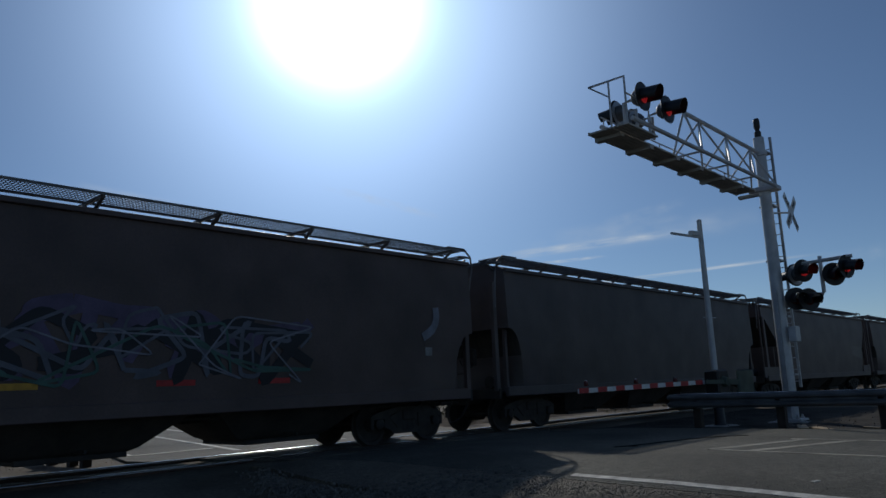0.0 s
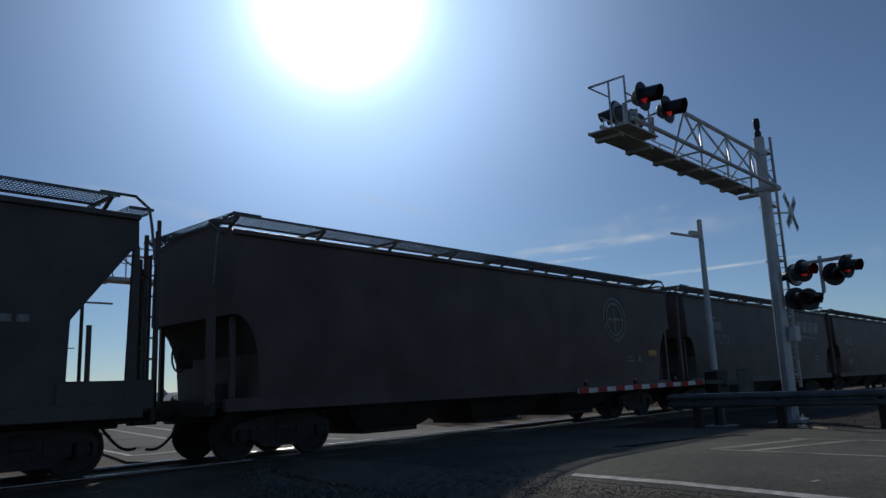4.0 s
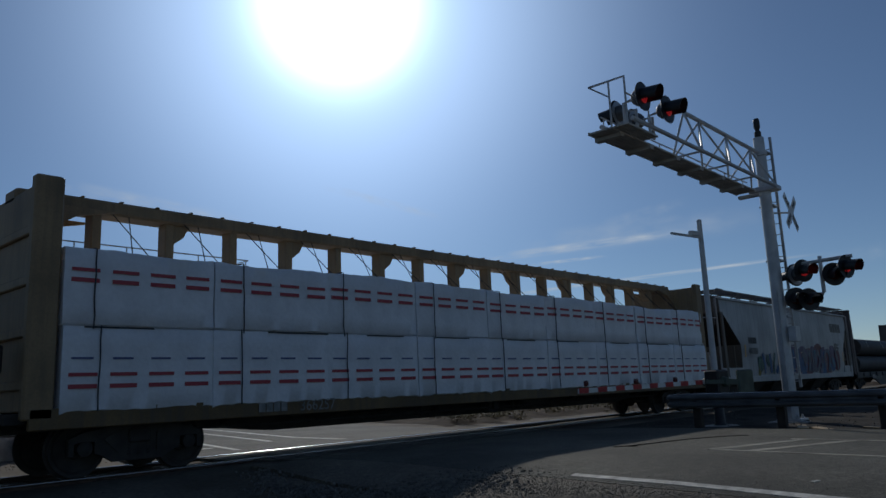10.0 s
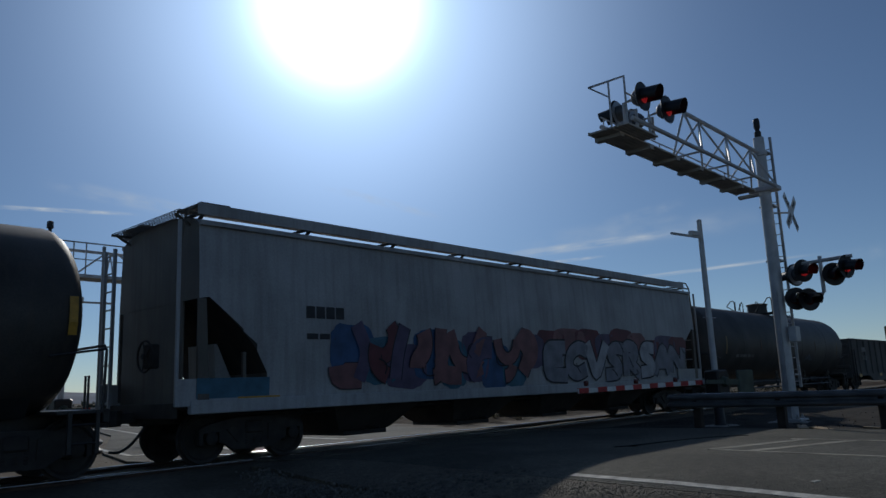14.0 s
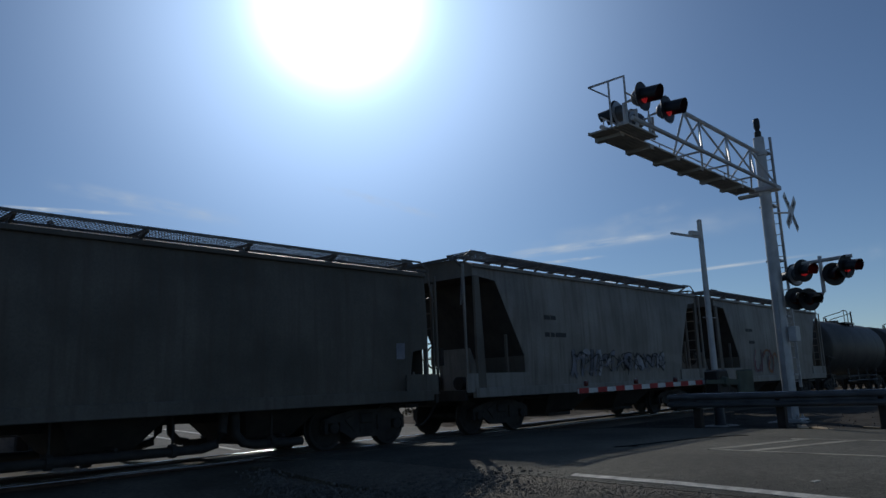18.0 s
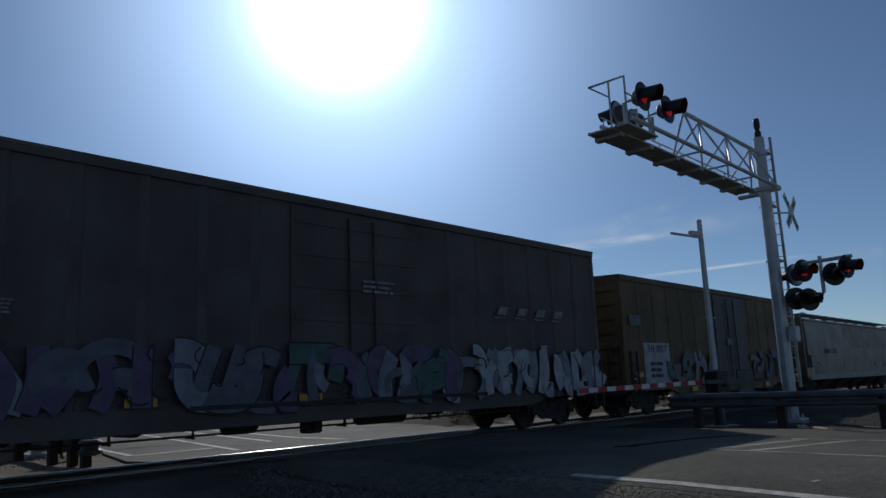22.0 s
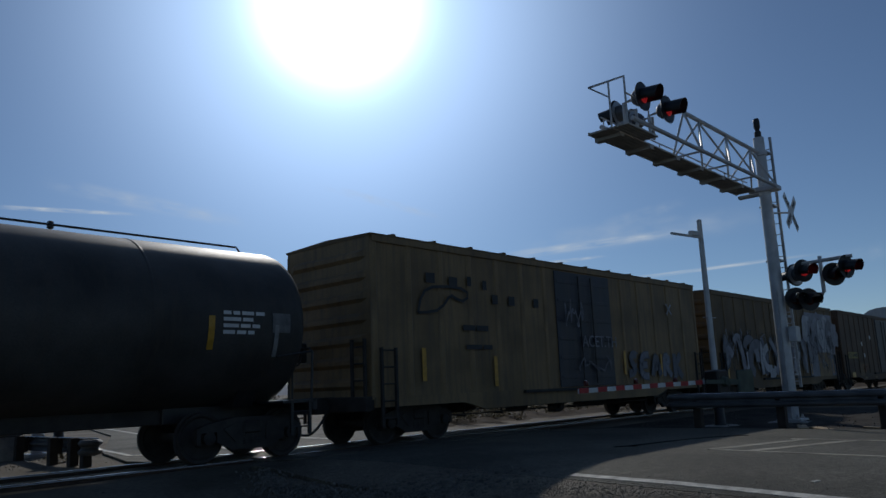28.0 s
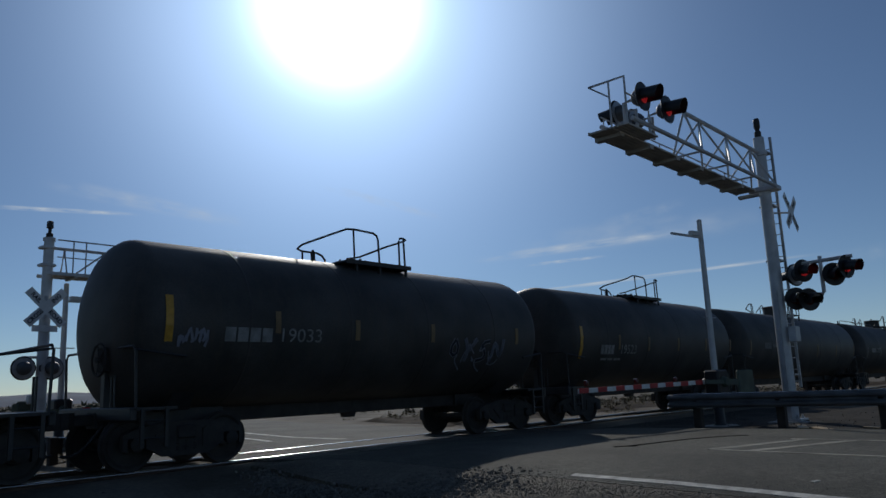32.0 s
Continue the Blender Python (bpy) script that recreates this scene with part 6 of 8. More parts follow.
# ---- tank cars
def tank_car(L, label, R=1.60, zc=2.55, dome="rail", dome_r=0.46, pipes=True, ox=0.6, inset=0.55, top_rail=False, rear_inset=None, lim=0.95):
    car = car_base(label, "tank car")
    rear_inset = rear_inset or inset
    h, cx = (L - inset - rear_inset) / 2, (rear_inset - inset) / 2
    head = 0.56
    prof = [(-h, 0.02)]
    for k in range(1, 8):
        a = math.pi / 2 * k / 7
        prof.append((-h + head * (1 - math.cos(a)), R * math.sin(a) ** 0.70))
    full = prof + [(-h * 0.5, R), (-h * 0.5 + 0.03, R + 0.004), (0, R), (h * 0.5 - 0.03, R + 0.004), (h * 0.5, R)] + [(-a, r) for a, r in prof[::-1]]
    part("tank_shell", Geo().spin(full, "x", 48, (cx, 0, zc)), TANKBLACK, car, "glossy black cylindrical tank", smooth=60)
    for x in (-h * 0.62, -h * 0.2, h * 0.2, h * 0.62):
        part("weld_band", Geo().spin([(x - 0.03, R + 0.001), (x - 0.02, R + 0.007), (x + 0.02, R + 0.007), (x + 0.03, R + 0.001)], "x", 48, (cx, 0, zc)), TANKBLACK, car, smooth=40)
    for e in (-1, 1):
        xe = e * (L / 2 - 0.62)
        part("stub_sill", Geo().box(min(xe, e * (h - 2.4)), max(xe, e * (h - 2.4)), -0.30, 0.30, 0.72, 1.06, 0.02).box(xe - 0.06, xe + 0.06, -1.5, 1.5, 0.86, 1.08, 0.02).box(
            min(xe, xe - e * 0.75), max(xe, xe - e * 0.75), -1.5, 1.5, 1.02, 1.07), BLACK, car)
        part("saddle", Geo().prism([(-0.72, 0.98), (0.72, 0.98), (1.02, 1.40), (0.7, 1.30), (0, 1.15), (-0.7, 1.30), (-1.02, 1.40)], "x", e * (L / 2 - 1.78) - 0.22, e * (L / 2 - 1.78) + 0.22), BLACK, car)
        part("end_handrail", Geo().tube([(xe - e * 0.05, -1.45, 1.05), (xe - e * 0.02, -1.45, 2.0), (xe - e * 0.02, -1.36, 2.08), (xe - e * 0.02, 1.36, 2.08), (xe - e * 0.02, 1.45, 2.0), (xe - e * 0.05, 1.45, 1.05)], 0.024, 6).tube(
            [(xe - e * 0.02, -1.45, 2.02), (xe - e * 0.9, -1.50, 1.9)], 0.022, 6), BLACK, car)
        part("grab_iron", Geo().tube([(xe, -0.75, 1.05), (xe, -0.75, 1.62), (xe, -0.62, 1.62), (xe, -0.62, 1.05)], 0.02, 6), BLACK, car)
        part("side_step", ladder_geo(0.42, 0.42, 1.05, 0.28), BLACK, car, at=pose(xe - e * 0.35, -1.5, 0))
    brake_wheel(car, -L / 2 + 0.50, -0.35, 1.90, -1)
    part("brake_stand", Geo().box(-L / 2 + 0.58, -L / 2 + 0.68, -0.42, -0.28, 1.05, 1.75), BLACK, car)
    # top platform with railing and fittings
    top = zc + R
    deck = part("top_deck", Geo().box(-0.5, 0.5, -0.40, 0.40, top - 0.12, top + 0.015, 0.01), TANKBLACK, car, "railed fittings platform", pose(ox, 0, 0))
    if dome == "drum":
        part("dome", Geo().spin([(top - 0.15, dome_r), (top + 0.02, dome_r), (top + 0.42, dome_r), (top + 0.43, dome_r + 0.04), (top + 0.48, dome_r + 0.04), (top + 0.51, dome_r - 0.04), (top + 0.54, 0.1)], "z", 24), TANKBLACK, deck, smooth=40)
        part("dome_handle", Geo().tube([(-0.12, 0, top + 0.54), (-0.12, 0, top + 0.62), (0.12, 0, top + 0.62), (0.12, 0, top + 0.54)], 0.02, 6), TANKBLACK, deck)
    else:
        part("manway", Geo().spin([(top - 0.1, 0.26), (top + 0.07, 0.26), (top + 0.08, 0.31), (top + 0.12, 0.31), (top + 0.15, 0.1)], "z", 20), TANKBLACK, deck, smooth=40)
        for k in range(8):
            a = math.pi / 4 * k
            part("lid_bolt", shared("tank_lid_bolt", lambda: Geo().spin([(-0.08, 0.03), (0.06, 0.03), (0.07, 0.01)], "z", 8), IRON), IRON, deck, at=pose(0.34 * math.cos(a), 0.34 * math.sin(a), top + 0.08))
        part("valve", Geo().spin([(top - 0.05, 0.10), (top + 0.03, 0.10), (top + 0.05, 0.055), (top + 0.22, 0.055), (top + 0.23, 0.03), (top + 0.29, 0.03)], "z", 12, (-1.14, 0, 0)), IRON, deck)
    if dome == "drum":
        part("platform", running_board_geo(-lim, lim, -0.92, -0.48, top + 0.02), BLACK, deck)
        part("platform", running_board_geo(-lim, lim, 0.48, 0.92, top + 0.02), BLACK, deck)
        for e in (-1, 1):
            px = e * (lim - 0.1)
            part("platform_support", Geo().bar((px, -0.92, top), (px, 0.92, top), 0.06, 0.06).bar((px, -0.9, top), (px, -0.9, top - 0.30), 0.06, 0.06), BLACK, deck)
        for s in (-1, 1):
            y = s * 0.9
            part("railing", Geo().tube([(lim, y, top), (lim, y, top + 0.64), (lim - 0.15, y, top + 0.72), (lim * 0.35, y, top + 0.50), (-lim * 0.1, y, top + 0.30)], 0.025, 6).tube([(lim - 0.42, y, top), (lim - 0.42, y, top + 0.62)], 0.022, 6).tube(
                [(-0.52, y, top), (-0.52, y, top + 0.60), (-0.64, y, top + 0.72), (-1.0, y, top + 0.68), (-1.5, y, top + 0.40), (-1.58, y * 0.7, top + 0.22), (-1.45, y * 0.5, top + 0.02)], 0.025, 6).tube([(-lim * 0.75, y, top), (-lim * 0.75, y, top + 0.70)], 0.022, 6), BLACK, deck)
    else:
        # one plated walkway beside the lid, with a long and a short hoop that both bend in to the middle line
        part("platform", Geo().box(-0.95, 1.08, -0.95, -0.45, top - 0.10, top - 0.05, 0.008).box(-0.95, 1.08, -0.97, -0.94, top - 0.13, top - 0.03, 0.006), BLACK, deck, "black plated walkway")
        for x in (-0.60, 0.10, 0.95):
            part("platform_support", Geo().bar((x, -0.90, top - 0.10), (x, -0.90, top - 0.32), 0.05, 0.05).bar((x, -0.93, top - 0.12), (x, -0.40, top - 0.12), 0.05, 0.05), BLACK, deck)
        part("long_railing", Geo().tube([(0.10, -0.9, top - 0.06), (0.07, -0.9, top + 0.50), (0.03, -0.9, top + 0.61), (-0.08, -0.9, top + 0.66), (-0.66, -0.9, top + 0.68), (-0.88, -0.9, top + 0.66), (-1.15, -0.86, top + 0.55),
            (-1.42, -0.45, top + 0.42), (-1.56, -0.15, top + 0.34), (-1.58, 0.0, top + 0.27), (-1.42, 0.05, top + 0.24), (-1.00, 0.05, top + 0.24), (-0.84, 0.05, top + 0.19), (-0.76, 0.05, top + 0.10), (-0.74, 0.05, top - 0.02)], 0.025, 6).tube(
            [(-0.66, -0.9, top - 0.06), (-0.68, -0.9, top + 0.67)], 0.022, 6).tube([(-1.40, 0.05, top - 0.02), (-1.40, 0.05, top + 0.24)], 0.022, 6), BLACK, deck)
        part("short_railing", Geo().tube([(0.93, -0.9, top - 0.06), (0.90, -0.9, top + 0.62), (0.82, -0.9, top + 0.66)], 0.025, 6).tube([(0.75, -0.9, top - 0.06), (0.74, -0.9, top + 0.56), (0.78, -0.9, top + 0.64), (0.90, -0.9, top + 0.65), (1.0, -0.9, top + 0.62),
            (0.90, -0.88, top + 0.58), (0.55, -0.6, top + 0.44), (0.28, 0.0, top + 0.27), (0.10, 0.05, top + 0.23), (-0.08, 0.05, top + 0.20), (-0.16, 0.05, top + 0.10), (-0.17, 0.05, top - 0.02)], 0.025, 6), BLACK, deck)
    if pipes:
        for s in (-1, 1):
            g = Geo()
            for z, yy in ((0.92, 1.46), (0.66, 1.46)):
                g.tube([(-L / 2 + 3.6, s * yy, z), (L / 2 - 3.6, s * yy, z)], 0.032, 6)
            part("side_rail", g, BLACK, car)
            for k in range(4):
                x = -(L / 2 - 3.9) + (L - 7.8) * k / 3
                part("rail_hanger", Geo().bar((x - 0.09, s * 1.46, 1.35), (x - 0.09, s * 1.46, 0.60), 0.05, 0.04).bar((x + 0.09, s * 1.46, 1.35), (x + 0.09, s * 1.46, 0.60), 0.05, 0.04), BLACK, car)
    part("bottom_outlet", Geo().spin([(0.62, 0.16), (0.80, 0.20), (1.0, 0.22), (1.25, 0.35)], "z", 16), IRON, car)
    if top_rail:
        part("top_rail", Geo().tube([(-h + 0.05, -0.45, top - 0.75), (-h + 0.05, -0.45, top + 0.08), (-h + 0.5, -0.45, top + 0.12), (-1.7, -0.45, top + 0.08)], 0.022, 6).tube([(lim + ox, -0.12, top + 0.10), (h - 0.8, -0.12, top + 0.10), (h - 0.72, -0.12, top)], 0.022, 6), BLACK, car)
        part("end_ladder", shared("tank_end_ladder", lambda: ladder_geo(0.44, 1.1, 4.2, 0.33), BLACK), BLACK, car, at=pose(-L / 2 + 0.36, -0.55, 0, 0, 4, 90))
        part("ladder_stay", Geo().bar((-L / 2 + 0.42, -0.55, 4.0), (-h + cx + 0.5, -0.55, 3.9), 0.04, 0.03), BLACK, car)
        part("ladder_stay", Geo().bar((-L / 2 + 0.40, -0.55, 2.2), (-h + cx + 0.2, -0.55, 2.2), 0.04, 0.03), BLACK, car)
    running_gear(car, L, 1.78, sill_w=0.20)
    return car


# ---- boxcars
def boxcar(L, H, paint, label, door_paint, door_x=0.0, door_w=3.0, sill=0.95, roof_paint=None, end_paint=None, inset=0.68, eave_ribs=False):
    car = car_base(label, "boxcar")
    h, w = L / 2 - inset, 1.52
    rise = 0.09
    part("body", Geo().loft([[(x, w, sill), (x, w, H - 0.10), (x, w - 0.05, H), (x, -w + 0.05, H), (x, -w, H - 0.10), (x, -w, sill)] for x in (-h, h)]), paint, car)
    part("roof", Geo().prism([(-w - 0.05, H - 0.02), (-w - 0.05, H + 0.03), (0, H + rise), (w + 0.05, H + 0.03), (w + 0.05, H - 0.02)], "x", -h - 0.04, h + 0.04), roof_paint or paint, car)
    for k in range(12):
        x = -h + 2 * h * (k + 0.5) / 12
        e = w + 0.05 if eave_ribs else w - 0.35
        g = Geo().prism([(-e, H + 0.03), (-e, H + 0.075), (0, H + rise + 0.05), (e, H + 0.075), (e, H + 0.03), (0, H + rise)], "x", x - 0.045, x + 0.045)
        part("roof_rib", g, roof_paint or paint, car)
    # side posts
    for s in (-1, 1):
        n = int(2 * h / 1.05)
        for k in range(n + 1):
            x = -h + 0.06 + (2 * h - 0.12) * k / n
            if abs(x - door_x) < door_w / 2 + 0.1:
                continue
            key = "boxcar_post_%.2f_%s_%d" % (H, paint.name, s)
            part("side_post", shared(key, lambda: Geo().loft([[(-0.10, s * w, z), (0.10, s * w, z), (0.055, s * (w + 0.032), z), (-0.055, s * (w + 0.032), z)] for z in (sill + 0.05, H - 0.12)]), paint), paint, car, at=pose(x, 0, 0))
        part("side_sill", Geo().prism([(-h, sill + 0.10), (h, sill + 0.10), (h, sill - 0.12), (h - 2.9, sill - 0.12), (h - 3.6, sill - 0.30), (-h + 3.6, sill - 0.30), (-h + 2.9, sill - 0.12), (-h, sill - 0.12)], "y", s * w - 0.05, s * w + 0.09), paint, car)
        part("top_plate", Geo().box(-h, h, s * w - 0.05, s * w + 0.05, H - 0.16, H - 0.01, 0.01), paint, car)
        door = part("plug_door", Geo().box(door_x - door_w / 2, door_x + door_w / 2, min(s * w, s * (w + 0.035)), max(s * w, s * (w + 0.035)), sill + 0.12, H - 0.20, 0.008), door_paint, car, "large sliding side door")
        g = Geo()
        for k in range(6):
            z = sill + 0.4 + (H - sill - 0.9) * k / 5
            g.box(door_x - door_w / 2 + 0.08, door_x + door_w / 2 - 0.08, min(s * (w + 0.03), s * (w + 0.05)), max(s * (w + 0.03), s * (w + 0.05)), z - 0.05, z + 0.05, 0.004)
        part("door_corrugation", g, door_paint, door)
        part("door_rod", Geo().tube([(door_x - 0.35, s * (w + 0.085), sill + 0.2), (door_x - 0.35, s * (w + 0.085), H - 0.3)], 0.022, 6).tube([(door_x + 0.35, s * (w + 0.085), sill + 0.2), (door_x + 0.35, s * (w + 0.085), H - 0.3)], 0.022, 6), IRON, door)
        part("door_track", Geo().box(door_x - door_w * 1.1, door_x + door_w * 1.1, s * (w + 0.10) - 0.05, s * (w + 0.10) + 0.05, sill + 0.02, sill + 0.10), IRON, car)
        for e in (-1, 1):
            part("side_ladder", shared("boxcar_step", lambda: ladder_geo(0.42, 0.45, 2.1, 0.36), IRON), IRON, car, at=pose(e * (h - 0.35), s * (w + 0.12), 0))
    # corrugated ends
    ep = end_paint or paint
    for e in (-1, 1):
        n = 7
        end = part("end_sheet", Geo().box(e * h - 0.02, e * h + 0.012, -w + 0.03, w - 0.03, sill, H - 0.02), ep, car)
        for k in range(n):
            g = Geo()
            z0 = sill + 0.25 + (H - sill - 0.35) * k / n
            z1 = z0 + (H - sill - 0.35) / n * 0.62
            g.loft([[(e * h, y0, z0), (e * h, y0, z1), (e * (h + d), y0, z1 - 0.1), (e * (h + d), y0, z0 + 0.1)] for y0, d in ((-w + 0.10, 0.005), (-w + 0.35, 0.10), (w - 0.35, 0.10), (w - 0.10, 0.005))])
            part("corrugation", g, ep, end)
        part("end_ladder", shared("boxcar_end_ladder", lambda: ladder_geo(0.42, 0.9, 2.3, 0.36), IRON), IRON, car, at=pose(e * (h + 0.16), -w + 0.30, 0, 0, 0, 90))
        part("end_sill", Geo().box(e * (h + 0.10) - 0.12, e * (h + 0.10) + 0.12, -w, w, sill - 0.20, sill + 0.12, 0.02), IRON, car)
        part("cushion_pocket", Geo().box(min(e * h, e * (L / 2 - 0.35)), max(e * h, e * (L / 2 - 0.35)), -0.25, 0.25, 0.72, 1.08, 0.02), IRON, car)
    brake_wheel(car, -L / 2 + 0.45, 0.6, 2.1, -1)
    running_gear(car, L, 2.7)
    underframe(car, L, 0.86)
    return car


# ---- auto rack
def auto_rack(L, label):
    car = car_base(label, "autorack")
    h, w, sill, eave = L / 2 - 0.75, 1.54, 0.62, 5.14
    part("deck", Geo().box(-h, h, -w + 0.06, w - 0.06, sill + 0.35, sill + 0.50, 0.02), IRON, car)
    # roof, bowed, of pressed ribbed sheets
    n = 96
    prof = [(-1.58, eave), (-1.53, eave + 0.18), (-1.36, eave + 0.40), (-1.05, eave + 0.58), (-0.55, eave + 0.69), (0, eave + 0.72)]
    prof = prof + [(-y, z) for y, z in prof[-2::-1]]
    rings = []
    for k in range(n * 2 + 1):
        x = -h + 2 * h * k / (2 * n)
        d = 0.018 if k % 2 else 0.0
        rings.append([(x, y * (1 + d * 0.5), z + (d if z > eave + 0.1 else 0)) for y, z in prof])
    part("roof", Geo().loft(rings), RACKROOF, car, "pale ribbed metal roof")
    for s in (-1, 1):
        part("roof_rail", Geo().box(-h, h, s * 1.58 - 0.05, s * 1.58 + 0.05, eave - 0.14, eave + 0.02, 0.01), RACKROOF, car)
        part("side_sill", Geo().prism([(-h, sill + 0.45), (h, sill + 0.45), (h, sill + 0.05), (h - 5.0, sill - 0.14), (h - 6.2, sill - 0.30), (-h + 6.2, sill - 0.30), (-h + 5.0, sill - 0.14), (-h, sill + 0.05)], "y", s * w - 0.06, s * w + 0.05), RACKSILL, car)
        end = 1.75
        posts_at = (-12.50, -9.51, -7.40, -4.50, -1.62, 1.24, 4.14, 7.10, 9.14, 11.95)
        tiers = [(1.09, 2.11), (2.14, 3.08), (3.11, 4.12), (4.15, 5.02)]
        for x0, x1 in zip(posts_at, posts_at[1:]):
            for z0, z1 in tiers:
                key = "rack_panel_%d_%d" % (int(z0 * 100), int((x1 - x0) * 100))

                def panel(z0=z0, z1=z1, wd=x1 - x0 - 0.20):
                    g = Geo()
                    m = 11
                    ring = []
                    for k in range(m * 2 + 1):
                        z = z0 + (z1 - z0) * k / (2 * m)
                        ring.append((0.0 if k % 2 else 0.003, z))
                    out = [(-0.02, z0)] + ring + [(-0.02, z1)]
                    g.loft([[(x, -y, z) for y, z in out] for x in (-wd / 2, wd / 2)])
                    return g

                part("side_panel", shared(key, panel, RACKPANEL), RACKPANEL, car, at=pose((x0 + x1) / 2, s * w, 0, 0, 0, 0 if s < 0 else 180))
        for x in posts_at:
            part("side_post", shared("rack_post", lambda: Geo().box(-0.10, 0.10, -0.05, 0.05, 1.0, 5.03, 0.015), RACKPOST), RACKPOST, car, "dull yellow steel side post", at=pose(x, s * (w + 0.03), 0))
        for e in (-1, 1):
            part("end_panel", Geo().box(min(e * h, e * (h - end + 0.1)), max(e * h, e * (h - end + 0.1)), s * w - 0.03, s * w + 0.03, 1.05, 5.02, 0.015), RACKEND, car, "dull yellow end side sheet")
            part("corner_post", Geo().box(e * h - 0.10, e * h + 0.10, s * w - 0.08, s * w + 0.08, 0.9, 4.98, 0.02), RACKEND, car)
    for e in (-1, 1):
        for s in (-1, 1):
            part("end_door", Geo().loft([[(e * (h + 0.05), s * 0.03, z), (e * (h + 0.22), s * 0.75, z), (e * (h + 0.06), s * 1.45, z), (e * (h - 0.02), s * 1.45, z), (e * (h - 0.02), s * 0.03, z)] for z in (1.1, 4.9)]), RACKEND, car)
        part("end_header", Geo().prism([(-1.45, 4.9), (-1.42, eave + 0.30), (-0.9, eave + 0.60), (0, eave + 0.68), (0.9, eave + 0.60), (1.42, eave + 0.30), (1.45, 4.9)], "x", e * (h + 0.02) - 0.04, e * (h + 0.02) + 0.04), RACKROOF, car)
        part("end_sill", Geo().box(e * (h + 0.08) - 0.1, e * (h + 0.08) + 0.1, -1.5, 1.5, 0.75, 1.1, 0.02), RACKEND, car)
        part("end_ladder", shared("rack_ladder", lambda: ladder_geo(0.42, 0.6, 4.6, 0.4), RACKEND), RACKEND, car, at=pose(e * (h - 0.5), -w - 0.08, 0))
    for x in (-12.4, -6.6, -3.2, 0.4, 5.1, 8.25, 12.33):
        part("reflector", Geo().box(x - 0.26, x + 0.26, -w - 0.075, -w - 0.05, 0.60, 0.74), REFLECT, car)
    brake_wheel(car, -L / 2 + 0.45, 0.5, 1.75, -1)
    running_gear(car, L, 4.3, sill_end=0.7)
    underframe(car, L, 0.98)
    return car


# ---- open cars
def gondola(L, label):
    car = car_base(label, "gondola")
    h, w, z0, z1 = L / 2 - 0.62, 1.50, 1.0, 3.05
    part("floor", Geo().box(-h, h, -w + 0.03, w - 0.03, z0, z0 + 0.06), GONDOLA, car)
    for s in (-1, 1):
        part("side_sheet", Geo().box(-h, h, s * w - 0.02, s * w + 0.02, z0, z1 - 0.05), GONDOLA, car)
        part("top_chord", Geo().box(-h, h, s * w - 0.07, s * w + 0.07, z1 - 0.10, z1, 0.015), GONDOLA, car)
        part("side_sill", Geo().prism([(-h, z0 + 0.12), (h, z0 + 0.12), (h, z0 - 0.10), (h - 3.4, z0 - 0.10), (h - 4.2, z0 - 0.42), (-h + 4.2, z0 - 0.42), (-h + 3.4, z0 - 0.10), (-h, z0 - 0.10)], "y", s * w - 0.05, s * w + 0.07), GONDOLA, car)
        n = 17
        for k in range(n):
            x = -h + 0.25 + (2 * h - 0.5) * k / (n - 1)
            part("side_post", shared("gondola_post_%d" % s, lambda: Geo().loft([[(-0.09, s * w, z), (0.09, s * w, z), (0.05, s * (w + 0.10), z), (-0.05, s * (w + 0.10), z)] for z in (z0, z1 - 0.08)]), GONDOLA), GONDOLA, car, at=pose(x, 0, 0))
        for e in (-1, 1):
            part("side_step", shared("gondola_step", lambda: ladder_geo(0.42, 0.45, 2.4, 0.36), IRON), IRON, car, at=pose(e * (h - 0.3), s * (w + 0.10), 0))
    for e in (-1, 1):
        part("end_sheet", Geo().box(e * h - 0.03, e * h + 0.03, -w, w, z0, z1 - 0.02), GONDOLA, car)
        for k in range(3):
            z = z0 + 0.35 + 0.6 * k
            part("end_rib", Geo().box(e * (h + 0.06) - 0.06, e * (h + 0.06) + 0.06, -w + 0.05, w - 0.05, z, z + 0.20, 0.03), GONDOLA, car)
        part("end_sill", Geo().box(e * (h + 0.08) - 0.10, e * (h + 0.08) + 0.10, -w, w, z0 - 0.22, z0 + 0.14, 0.02), GONDOLA, car)
    brake_wheel(car, -L / 2 + 0.40, -0.5, 2.0, -1)
    running_gear(car, L, 2.7, sill_end=0.62)
    underframe(car, L, 1.0)
    return car


